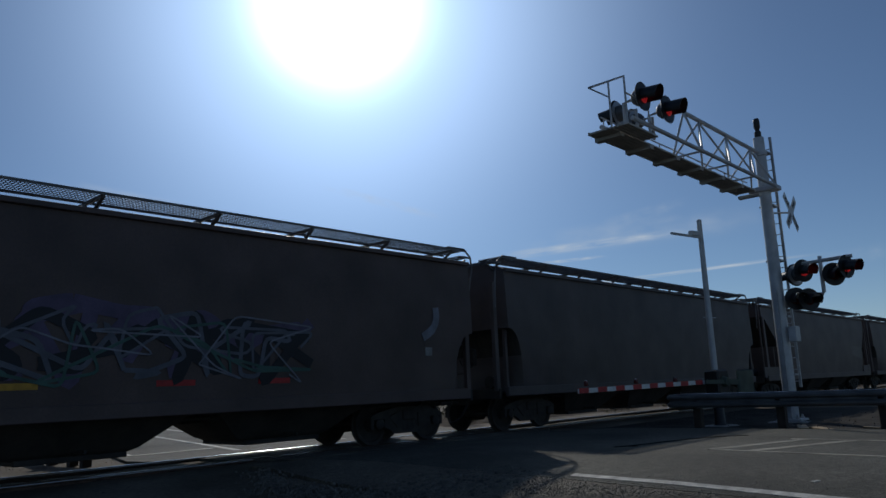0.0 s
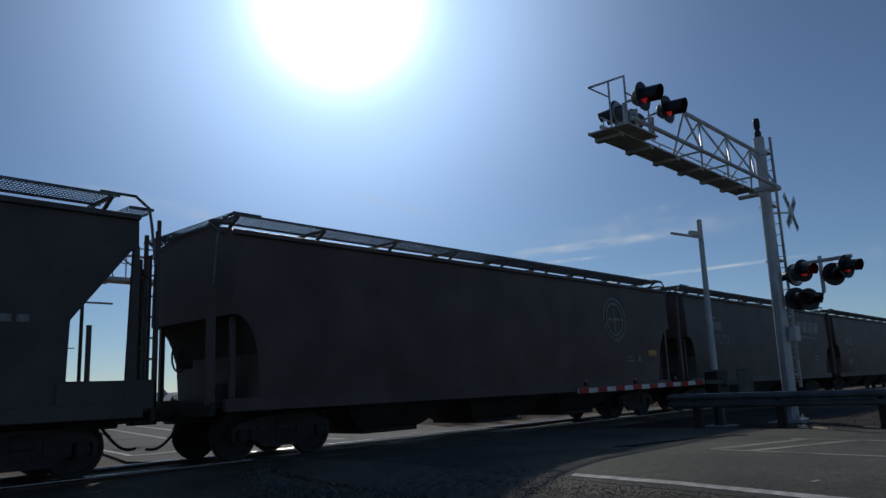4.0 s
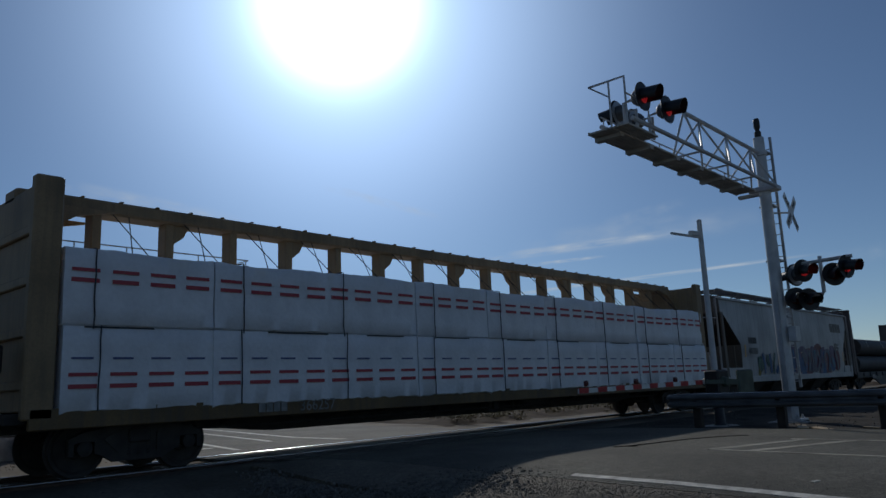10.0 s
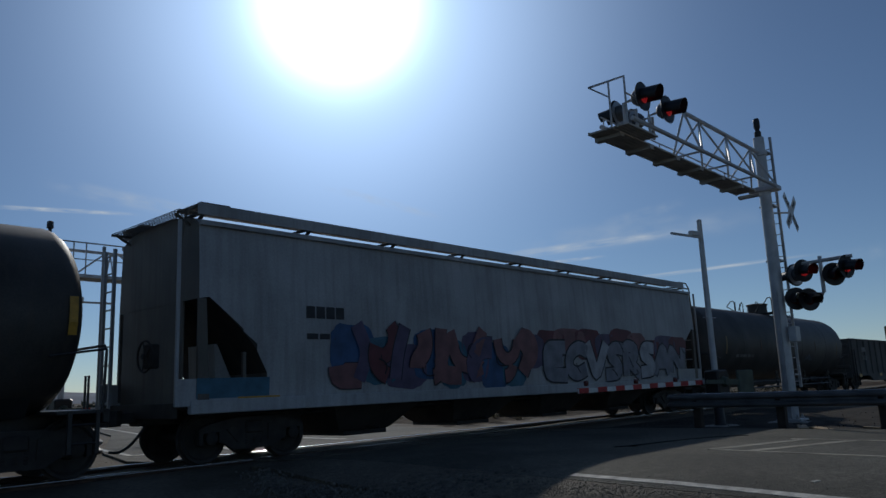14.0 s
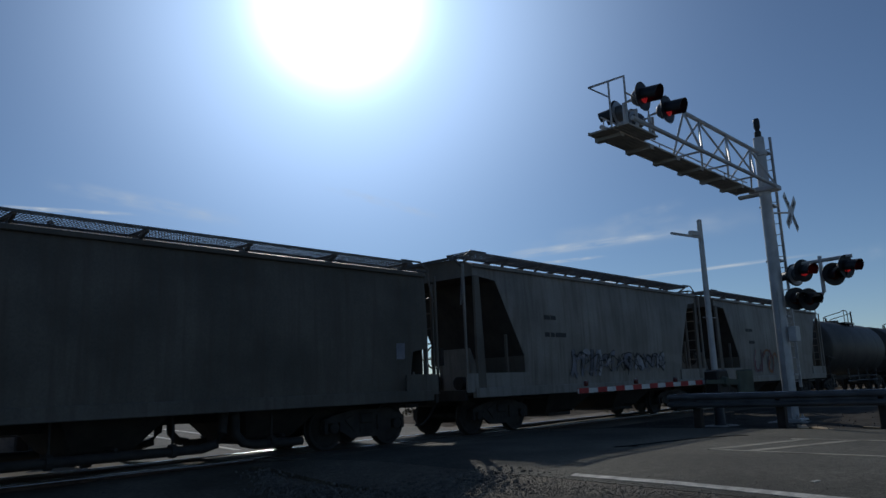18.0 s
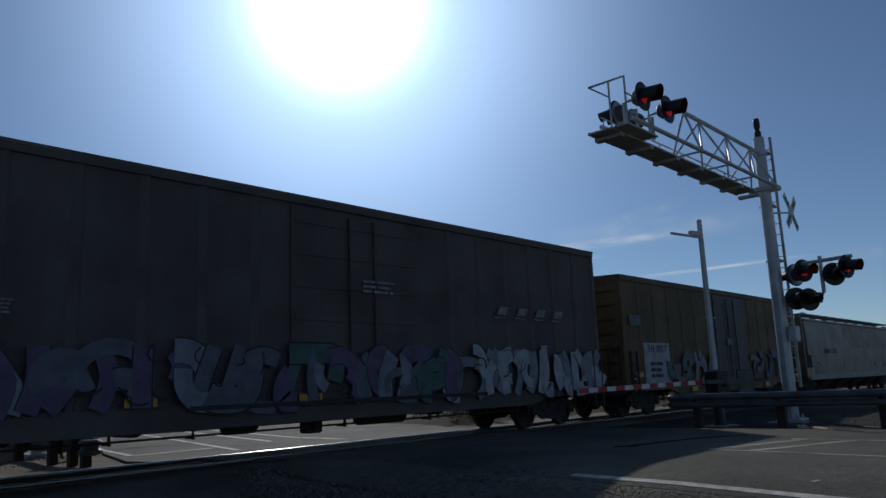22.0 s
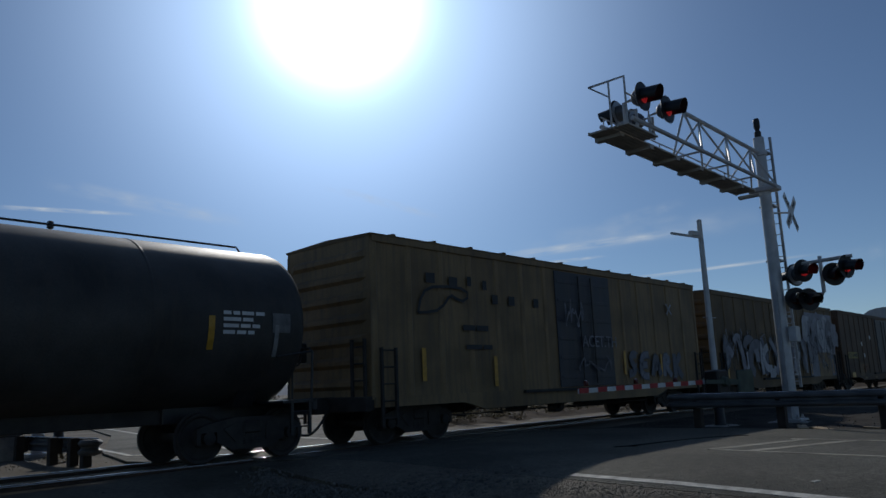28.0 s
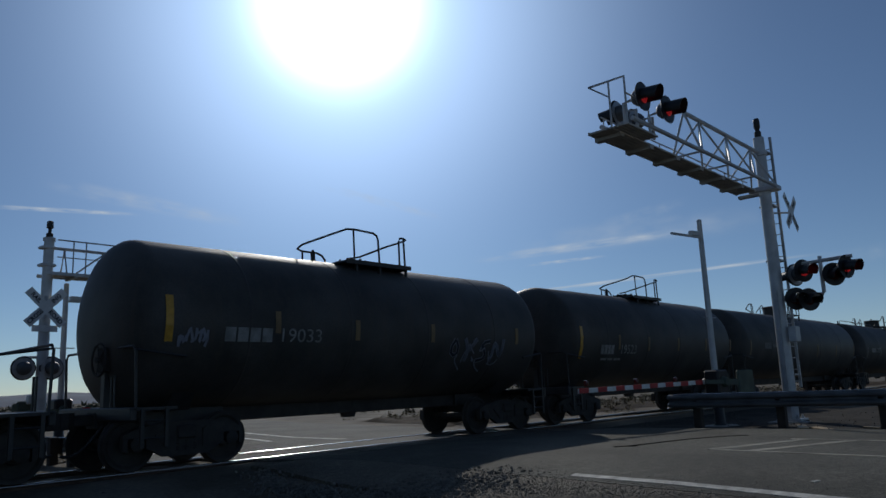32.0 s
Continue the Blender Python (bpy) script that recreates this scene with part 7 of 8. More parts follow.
def bulkhead_flat(L, label):
    car = car_base(label, "flat car")
    h, w = L / 2 - 0.68, 1.46
    part("deck", Geo().box(-h, h, -w, w, 1.00, 1.12, 0.01), TIMBER, car, "dark worn timber deck")
    for s in (-1, 1):
        part("side_sill", Geo().prism([(-h, 1.10), (h, 1.10), (h, 0.80), (h - 3.3, 0.78), (h - 5.0, 0.30), (-h + 5.0, 0.30), (-h + 3.3, 0.78), (-h, 0.80)], "y", s * w - 0.03, s * w + 0.05), GONDOLA, car)
        for k in range(13):
            x = -h + 1.2 + (2 * h - 2.4) * k / 12
            part("stake_pocket", shared("stake_pocket", lambda: Geo().box(-0.07, 0.07, -0.05, 0.05, 0.86, 1.08, 0.01), GONDOLA), GONDOLA, car, at=pose(x, s * (w + 0.07), 0))
    for e in (-1, 1):
        bh = part("bulkhead", Geo().prism([(e * h, 1.0), (e * h, 4.66), (e * (h - 0.14), 4.66), (e * (h - 0.42), 1.0)], "y", -w, w), OXIDE, car, "tall dark steel end bulkhead")
        for k in range(6):
            y = -w + 0.08 + (2 * w - 0.16) * k / 5
            part("bulkhead_post", Geo().loft([[(e * h, y - 0.06, z), (e * (h + d), y - 0.05, z), (e * (h + d), y + 0.05, z), (e * h, y + 0.06, z)] for z, d in ((1.0, 0.30), (4.62, 0.05))]), OXIDE, bh)
        part("bulkhead_cap", Geo().box(e * (h - 0.06) - 0.14, e * (h - 0.06) + 0.14, -w, w, 4.62, 4.72, 0.02), OXIDE, bh)
    brake_wheel(car, -L / 2 + 0.35, 0.5, 1.9, -1)
    running_gear(car, L, 2.6)
    underframe(car, L, 1.0)
    return car


def steel_pipe(length, R, label):
    g = Geo().spin([(-length / 2, R - 0.02), (-length / 2, R), (length / 2, R), (length / 2, R - 0.02), (length / 2 - 0.01, R - 0.035), (-length / 2 + 0.01, R - 0.035)], "x", 32)
    return thing("steel_pipe", label, "pipe", group="pipes on the bulkhead flat car", geo=g, material=PIPEBLACK, smooth=40)


def centre_beam(L, label):
    car = car_base(label, "flat car")
    h = L / 2 - 0.72
    part("deck", Geo().box(-h, h, -1.46, 1.46, 0.98, 1.10, 0.02), CAR_YELLOW, car)
    for s in (-1, 1):
        part("side_sill", Geo().box(-h, h, s * 1.46 - 0.05, s * 1.46 + 0.05, 0.80, 1.12, 0.015), YELLOW_B, car)
    part("centre_girder", Geo().prism([(-h, 1.0), (h, 1.0), (h - 3.4, 0.66), (h - 5, 0.48), (-h + 5, 0.48), (-h + 3.4, 0.66)], "y", -0.35, 0.35), IRON, car)
    part("top_chord", Geo().box(-h, h, -0.26, 0.26, 4.52, 4.78, 0.04), CAR_YELLOW, car, "weathered yellow top beam")
    n = 17
    for k in range(1, n):
        x = -h + 2 * h * k / n
        part("beam_post", shared("beam_post", lambda: Geo().box(-0.09, 0.09, -0.16, 0.16, 1.1, 4.54, 0.02), CAR_YELLOW), CAR_YELLOW, car, at=pose(x, 0, 0))
        if k % 2 == 0:
            part("gusset", shared("beam_gusset", lambda: Geo().prism([(-0.09, 4.54), (0.42, 4.54), (0.30, 4.30), (0.10, 4.15), (0.09, 3.6), (-0.09, 3.6)], "y", -0.13, 0.13), CAR_YELLOW), CAR_YELLOW, car, at=pose(x, 0, 0, 0, 0, 0 if x < 0 else 180))
        part("tie_cable", Geo().tube([(x + 0.25, -0.22, 4.55), (x + 0.65, -1.0, 3.62)], 0.010, 4).tube([(x + 0.55, -0.22, 4.55), (x + 0.30, -1.0, 3.62)], 0.010, 4), IRON, car)
    for k in range(2 * n):
        x = -h + 0.4 + (2 * h - 0.8) * k / (2 * n - 1)
        part("cable_cleat", shared("cable_cleat", lambda: Geo().box(-0.03, 0.03, -0.28, -0.18, 4.77, 4.80, 0.008), CAR_YELLOW), CAR_YELLOW, car, at=pose(x, 0, 0))
    for e in (-1, 1):
        bh = part("bulkhead", Geo().box(e * (h - 0.10) - 0.10, e * (h - 0.10) + 0.10, -1.40, 1.40, 1.0, 4.62, 0.02), CAR_YELLOW, car, "weathered yellow end bulkhead")
        for s in (-1, 1):
            part("bulkhead_post", Geo().box(e * (h - 0.12) - 0.22, e * (h - 0.12) + 0.22, s * 1.42 - 0.09, s * 1.42 + 0.09, 0.95, 4.72, 0.03), CAR_YELLOW, bh)
            part("bulkhead_knee", Geo().prism([(e * (h - 0.2), 3.75), (e * (h - 0.2), 4.5), (e * (h - 1.6), 4.5), (e * (h - 0.9), 4.35), (e * (h - 0.5), 4.1)], "y", s * 0.55 - 0.05, s * 0.55 + 0.05), CAR_YELLOW, bh)
        for k in range(4):
            part("bulkhead_rib", Geo().box(e * (h + 0.02) - 0.05, e * (h + 0.02) + 0.05, -1.3, 1.3, 1.4 + 0.8 * k, 1.55 + 0.8 * k, 0.02), CAR_YELLOW, bh)
        part("end_platform", Geo().box(min(e * h, e * (L / 2 - 0.45)), max(e * h, e * (L / 2 - 0.45)), -1.3, 1.3, 0.90, 1.06), IRON, car)
    brake_wheel(car, -L / 2 + 0.38, -0.5, 1.9, -1)
    running_gear(car, L, 2.6, sill_end=0.6)
    underframe(car, L, 0.98)
    return car


def underframe(car, L, floor=0.95):
    """Brake gear hung below a car's floor."""
    part("air_reservoir", Geo().spin([(-0.72, 0.03), (-0.66, 0.19), (0.66, 0.19), (0.72, 0.03)], "x", 14, (1.6, -0.75, floor - 0.22)), IRON, car, smooth=40)
    part("brake_cylinder", Geo().spin([(-0.36, 0.05), (-0.34, 0.16), (0.30, 0.16), (0.42, 0.05)], "x", 14, (-1.9, -0.55, floor - 0.24)), IRON, car, smooth=40)
    part("control_valve", Geo().box(-0.55, -0.18, -0.95, -0.62, floor - 0.48, floor - 0.02, 0.03).box(-0.48, -0.26, -1.05, -0.95, floor - 0.40, floor - 0.12, 0.02), IRON, car)
    part("brake_rod", Geo().tube([(-L / 2 + 3.4, -0.35, 0.62), (-2.3, -0.50, floor - 0.26)], 0.018, 6), IRON, car)
    part("brake_rod", Geo().tube([(L / 2 - 3.4, -0.30, 0.62), (-1.4, -0.50, floor - 0.26)], 0.018, 6), IRON, car)
    part("train_line", Geo().tube([(-L / 2 + 0.9, -0.42, 0.80), (-L / 2 + 4.2, -0.95, floor - 0.34), (L / 2 - 4.2, -0.95, floor - 0.34), (L / 2 - 0.9, -0.42, 0.80)], 0.022, 6), IRON, car)
    for x in (-4.6, -3.1, 0.4, 3.0, 4.8):
        part("pipe_hanger", shared("pipe_hanger_%.2f" % floor, lambda: Geo().bar((0, -0.95, floor), (0, -0.95, floor - 0.40), 0.05, 0.03).bar((0, -1.0, floor - 0.38), (0, -0.7, floor - 0.38), 0.04, 0.03), IRON), IRON, car, at=pose(x, 0, 0))
    for x in (-L / 2 + 4.6, -3.9, 3.9, L / 2 - 4.6):
        part("cross_bearer", shared("cross_bearer_%.2f" % floor, lambda: Geo().prism([(-1.42, floor), (1.42, floor), (0.35, floor - 0.32), (-0.35, floor - 0.32)], "x", -0.06, 0.06), IRON), IRON, car, at=pose(x, 0, 0))


def lumber_bundle(wd, dp, ht, seed, upper):
    """A wrapped bundle of sawn boards with printed bars and a strap; its base middle is the origin."""
    rnd = random.Random(seed)
    b = thing("lumber_bundle", "white-wrapped lumber bundle with red printed bars strapped on the car", "lumber bundle", group="wrapped lumber on the centre-beam car")
    rings = []
    n, c = 20, 0.03
    for k in range(n + 1):
        x = -wd / 2 + wd * k / n
        j = [rnd.uniform(-0.012, 0.012) for _ in range(10)]
        hem = 0.0 if upper else -0.08 + 1.5 * j[5] - (0.03 if k in (0, n) else 0)
        sag = 0.020 * math.sin(math.pi * k / n * 2 + seed)
        rings.append([(x, -dp / 2 + c, j[0] + hem * 0.9), (x, -dp / 2 - 0.010 + j[1], c + hem), (x, -dp / 2 + j[6], ht * 0.25), (x, -dp / 2 + j[2], ht * 0.5), (x, -dp / 2 + j[7], ht * 0.75), (x, -dp / 2 + j[3], ht - c), (x, -dp / 2 + c, ht + (j[4] + sag if upper else 0.0)), (x, dp / 2, ht), (x, dp / 2, 0)])
    part("plastic_wrap", Geo().loft(rings), WRAP, b, smooth=60)
    x = wd * rnd.uniform(-0.34, -0.26)
    strap = [(x + rnd.uniform(-0.012, 0.012), -dp / 2 - 0.022, -0.06 + (ht + 0.07) * q / 6) for q in range(7)] + [(x, -dp / 2 + 0.04, ht + 0.022), (x, dp / 2, ht + 0.022)]
    part("strap", Geo().tube(strap, 0.013, 4), STRAP, b)
    if not upper:
        seam = rnd.uniform(-0.4, 0.0) * wd
        # dark strip put in for the shaded gap between the two tiers
        part("wrap_fold", Geo().box(seam, seam + wd * rnd.uniform(0.3, 0.6), -dp / 2 - 0.016, -dp / 2 - 0.002, ht - 0.03, ht - 0.005), STRAP, b)
    zz = (ht * 0.72, ht * 0.59) if upper else (ht * 0.40, ht * 0.26)
    for q, z in enumerate(zz):
        for k in range(4):
            x = -wd / 2 + wd * (k + 0.5) / 4
            part("printed_bar", shared("printed_bar_%d_%d" % (int(1000 * wd), q), lambda: Geo().box(-wd * 0.085, wd * 0.085, -0.006, 0.006, -0.028 - 0.012 * q, 0.028), REDPRINT), REDPRINT, b, at=pose(x, -dp / 2 - 0.016, z))
    if not upper:
        for k in range(4):
            x = -wd / 2 + wd * (k + 0.45) / 4
            part("printed_line", shared("printed_line_%d" % int(1000 * wd), lambda: Geo().box(-wd * 0.06, wd * 0.07, -0.005, 0.005, -0.016, 0.016), BLUEPRINT), BLUEPRINT, b, at=pose(x, -dp / 2 - 0.016, ht * 0.60))
    return b


# ---------------------------------------------------------------- make-up of the train
def run(t):
    """How far the train has rolled after t seconds."""
    return 16.6987 * t + 0.00714 * t * t - 0.000889 * t ** 3


CARS = []      # (thing, place of its middle at 0 s)
LOAD = []      # what lies on the cars: (thing, car's place at 0 s, offset on the car)
front = [14.58]


def couple(car, rear):
    """Adds a car between the last coupling and the one at rear (metres along the track at 0 s)."""
    mid = (front[0] + rear) / 2
    front[0] = rear
    CARS.append((car, mid))
    return mid


def c_len(rear):
    return front[0] - rear


# cars ahead, first seen going off into the distance
ahead = 14.58
for k in range(9):
    length = 18.35
    lead = covered_hopper(length, BROWN if k % 3 else BROWN_B, "dark brown covered hopper car with a grating walkway on its roof", "sheet" if k % 2 else "open")
    CARS.append((lead, ahead + length / 2))
    ahead += length

# c1
c = covered_hopper(c_len(-4.65), BROWN, "dark brown covered hopper car with pale spray-painted graffiti along its side")
c1 = c
couple(c, -4.65)
# c2
c = covered_hopper(c_len(-23.31), BROWN, "dark brown covered hopper car with a slanted white mark and number")
c2 = c
couple(c, -23.31)
# c3
c = covered_hopper(c_len(-41.64), BROWN_B, "dark brown covered hopper car with a slanted white mark and number")
c3 = c
couple(c, -41.64)
# c4
c = covered_hopper(c_len(-60.4), BROWN, "dark brown covered hopper car with a faded round mark", arch=(0.90, 1.85))
c4 = c
couple(c, -60.4)
# c5
c = covered_hopper(c_len(-79.19), BROWN_B, "dark covered hopper car with small yellow side marks", "sheet")
c5 = c
couple(c, -79.19)
# c6
c = covered_hopper(c_len(-98.17), GREY, "pale grey covered hopper car with large white graffiti letters", "sheet", board=GREY_D, cut=CUT_STEEP, front=0.75, solid=True)
couple(c, -98.17)
yazm = c
# pipes
L = c_len(-119.3)
c = bulkhead_flat(L, "dark bulkhead flat car carrying large coated steel pipes")
pipe_car = c
mid = couple(c, -119.3)
pipe = steel_pipe(17.6, 0.485, "large dark coated steel pipe stacked on the flat car")
for k in range(6):
    p = pipe if k == 0 else copy_thing(pipe, Matrix())
    LOAD.append((p, mid, (0.55 if k % 2 else -0.1, -0.975 + 0.975 * (k % 3), 1.125 + 0.485 + (0.0 if k < 3 else 1.01))))
for bx in (-6.6, -3.0, -1.5, 4.2):
    part("tie_strap", Geo().bar((bx, -0.35, 3.10), (bx, -0.98, 3.10), 0.055, 0.012).bar((bx, -0.98, 3.10), (bx, -1.36, 2.92), 0.055, 0.012).bar((bx, -1.36, 2.92), (bx, -1.475, 2.60), 0.055, 0.012), WHITE, pipe_car, "white webbing strap over the pipes")
# grey hopper with coloured graffiti
c = covered_hopper(c_len(-138.35), GREY, "pale grey covered hopper car with colourful graffiti along its lower side", "sheet", bays=4, bay_w=0.40, ztop=4.66, eave=4.28)
gatx = c
couple(c, -138.35)
# lumber
L = c_len(-163.5)
c = centre_beam(L, "yellow centre-beam flat car loaded with wrapped lumber")
lumber_car = c
mid = couple(c, -163.5)
n = 9
inner = L - 1.98
for k in range(n):
    for tier in range(2):
        for s in (-1, 1):
            jog = random.Random(900 + 10 * k + tier)
            b = lumber_bundle(round(inner / n - 0.008, 3), 1.16, 1.22 + jog.uniform(-0.03, 0.05) if tier else 1.264, 100 + k * 2 + tier, tier == 1)
            LOAD.append((b, mid, (0.12 - inner / 2 + inner * (k + 0.5) / n + jog.uniform(-.02, .02), s * (0.95 + jog.uniform(-.03, .02)), 1.11 + tier * 1.27, (0 if s < 0 else 180) + jog.uniform(-0.7, 0.7))))
# gondola
c = gondola(c_len(-186.2), "black steel gondola with ribbed sides and yellow marks")
gon = c
couple(c, -186.2)
# long tank
c = tank_car(c_len(-205.20), "long black tank car with a domed top fitting and railings", 1.58, 2.56, "drum", ox=0.70, lim=0.56)
tank_a = c
couple(c, -205.20)
# grey hopper with pink and white graffiti
c = covered_hopper(c_len(-226.95), GREY_B, "pale grey covered hopper car with large pink, blue and white graffiti", "sheet", bays=4, bay_w=0.38, board=GREY_D, ztop=4.66, eave=4.30, cut=CUT_ARCH, front=1.0, solid=True)
equx = c
couple(c, -226.95)
# two short tanks
for rear in (-241.4, -255.15):
    c = tank_car(c_len(rear), "short black tank car with a railed platform on top", 1.58, 2.56, "rail", ox=0.55, inset=0.80)
    if rear == -241.4:
        tank73 = c
    couple(c, rear)
# hoppers
h1 = covered_hopper(c_len(-269.77), GREY_C, "short dirty grey covered hopper car with pink and red graffiti", "sheet", bays=2, bay_w=0.34, cut=CUT_TALL, front=0.8)
couple(h1, -269.77)
h2 = covered_hopper(c_len(-284.40), GREY_C, "short dirty grey covered hopper car with black and white graffiti", "sheet", bays=2, bay_w=0.34, cut=CUT_TALL, front=0.8)
couple(h2, -284.40)
h3 = covered_hopper(c_len(-303.35), GREY_D, "sooty grey covered hopper car with a pale number stencil", "sheet", bays=4, ztop=4.10, eave=3.80, pipes=True, bay_w=0.30, cut=CUT_LOW, front=1.0)
couple(h3, -303.35)
h4 = covered_hopper(c_len(-322.75), GREY_E, "cream and grey covered hopper car with faded lettering", "sheet", bays=4, bay_w=0.36, ztop=4.15, eave=3.83, sill=0.98, cut=CUT_LOW, front=1.0)
couple(h4, -322.75)
# boxcars
b1 = boxcar(c_len(-340.7), 4.58, YELLOW_B, "weathered yellow boxcar with blue-black doors and graffiti", BLUEBLACK, 0.6, 3.0, roof_paint=GREY_D, inset=0.90)
couple(b1, -340.7)
b2 = boxcar(c_len(-361.91), 5.14, OXIDE, "tall dark brown boxcar with white graffiti along its lower side", OXIDE, 0.4, 3.6, roof_paint=GREY_D)
couple(b2, -361.91)
rack = auto_rack(c_len(-390.45), "grey and yellow enclosed autorack with panelled sides and graffiti")
couple(rack, -390.45)
b3 = boxcar(c_len(-408.70), 4.56, YELLOW_C, "dark ochre boxcar with a stencilled number panel", BLUEBLACK, 1.0, 3.2, roof_paint=GREY_D, inset=0.58)
couple(b3, -408.70)
b4 = boxcar(c_len(-425.69), 4.56, YELLOW_B, "dull yellow boxcar covered with white and grey graffiti", YELLOW_B, 0.0, 3.0, roof_paint=GREY_D)
couple(b4, -425.69)
b5 = boxcar(c_len(-443.77), 4.60, YELLOW, "faded yellow boxcar with a dark blue sliding door", BLUEBLACK, 0.4, 3.0, roof_paint=YELLOW_B, inset=0.92, eave_ribs=True)
couple(b5, -443.77)
t1 = tank_car(c_len(-463.5), "long black tank car with a drum dome and railings", 1.58, 2.56, "drum", pipes=False, top_rail=True, rear_inset=1.0)
couple(t1, -463.5)
t2 = tank_car(c_len(-481.6), "long black tank car with a low dome and railings", 1.58, 2.56, "drum", 0.56, False, ox=0.15, inset=0.58, rear_inset=0.55)
couple(t2, -481.6)
t3 = tank_car(c_len(-494.85), "short black tank car with yellow side marks and railed platform", 1.58, 2.56, "rail", pipes=False, ox=0.18)
couple(t3, -494.85)
t4 = tank_car(c_len(-507.55), "short black tank car with white number and graffiti", 1.58, 2.56, "rail", pipes=False, ox=0.18)
couple(t4, -507.55)
for rear in (-521.1, -534.2):
    c = tank_car(c_len(rear), "short black tank car with yellow side marks and railed platform", 1.58, 2.56, "rail", pipes=False, ox=0.18, inset=1.35)
    couple(c, rear)


# ---------------------------------------------------------------- marks, numbers and graffiti on the cars
HOP, TNK, BOX = hopper_side(), tank_side(), flat_side(-1.565)
HOP_LOW = hopper_side(1.05, 3.84)
# dark hoppers at the head of the visible train
for wild_k, wild_colour in enumerate(("purple", "black", "grey", "grey", "teal", "pale")):
    scribble(c1, -4.3, 4.2, 1.35, 2.75, wild_colour, lambda z, q=wild_k: HOP(z) - 0.002 * q, 400 + wild_k, (8, 8, 7, 6, 5, 5)[wild_k], (0.24, 0.20, 0.08, 0.05, 0.05, 0.03)[wild_k], "thin pale wild graffiti lines")
blocks(c1, -6.5, -5.0, 2.68, 0.36, 4, HOP, STENCIL)
lines(c1, -6.3, -5.4, 1.75, 2.2, 2, HOP, STENCIL, 2)
stamp = Geo()
stroke(stamp, [(7.75, 3.05), (7.85, 2.85), (7.65, 2.5), (7.30, 2.35)], 0.20, -0.002, 0.002)
lay(c1, "graffiti_scribble", stamp, SPRAY["pale"], HOP, 0.018)
panel_mark(c1, 7.38, 7.60, 1.93, 2.12, HOP, STENCIL, "small pale notice panel")
for nm_x in (-1.2, 1.33, 3.3):
    panel_mark(c1, nm_x - 0.35, nm_x + 0.35, 1.40, 1.50, HOP, REFLECT if nm_x < 0 else RED, "")
blocks(c2, 3.6, 6.9, 3.42, 0.50, 4, HOP, FADED, 0.28, "slanted pale painted mark", True)
blocks(c2, -6.6, -5.4, 2.82, 0.34, 4, HOP, STENCIL)
lettering(c2, "481170", -6.58, -5.0, 2.30, 0.36, HOP, STENCIL)
lines(c2, -6.5, -5.4, 1.55, 1.9, 3, HOP, STENCIL, 3)
blocks(c3, 3.6, 7.1, 3.42, 0.54, 4, HOP, STENCIL, 0.30, "slanted white painted mark", True)
blocks(c3, -6.2, -5.15, 3.14, 0.34, 4, HOP, STENCIL)
lettering(c3, "488772", -6.2, -4.5, 2.62, 0.36, HOP, STENCIL)
lines(c3, -6.6, -5.6, 1.5, 1.66, 1, HOP, STENCIL, 4)
lines(c3, 6.0, 6.8, 1.75, 2.1, 2, HOP, STENCIL, 5)
rings_mark = Geo()
for ring_r in (0.66, 0.50):
    stroke(rings_mark, [(5.13 + ring_r * math.cos(math.pi * q / 20), 3.1 + ring_r * math.sin(math.pi * q / 20)) for q in range(41)], 0.07, -0.003, 0.003)
rings_mark.box(4.72, 5.54, -0.003, 0.003, 3.06, 3.14).box(5.09, 5.17, -0.003, 0.003, 2.72, 3.48)
lay(c4, "round_mark", rings_mark, STENCIL, HOP, 0.012, "faded round painted mark")
lines(c4, 5.8, 6.3, 1.75, 1.98, 2, HOP, STENCIL, 6)
panel_mark(c4, 7.2, 7.75, 1.97, 2.15, HOP, REFLECT, "yellow notice panel")
panel_mark(c4, 6.5, 6.7, 1.78, 1.98, HOP, STENCIL, "")
reflectors(c5, [(5.4, 1.95), (3.1, 1.95)], HOP, 0.09, 0.5)
lines(c5, 5.8, 7.2, 2.35, 2.55, 1, HOP, STENCIL, 7)
# grey hopper with the large white letters
for glyph_k, glyph in enumerate("YAZM"):
    block_letter(yazm, glyph, 0.90 + 1.34 * glyph_k, 2.58 + 1.34 * glyph_k, 1.10 + 0.02 * glyph_k, (2.62, 2.46, 2.40, 2.40)[glyph_k], HOP, glyph_k)
panel_mark(yazm, 7.0, 7.24, 1.62, 1.84, HOP, WHITE, "small white notice panel")
scribble(yazm, -8.1, -6.8, 3.45, 3.95, "black", HOP, 3, 7, 0.05, "two lines of black sprayed writing")
blocks(yazm, -6.8, -5.8, 2.62, 0.30, 4, HOP, DARKSTENCIL)
lines(yazm, -6.7, -5.5, 2.02, 2.30, 1, HOP, DARKSTENCIL, 8, "blurred black stencilled number")
lines(yazm, -6.7, -5.9, 1.55, 1.75, 2, HOP, DARKSTENCIL, 9)
panel_mark(yazm, -5.6, -5.1, 1.58, 1.72, HOP, SPRAY["teal"], "")
scribble(yazm, -3.6, -2.4, 1.5, 2.0, "black", HOP, 12, 4, 0.03)
scribble(yazm, -2.2, 0.7, 1.7, 2.4, "grey", HOP, 13, 8, 0.035)
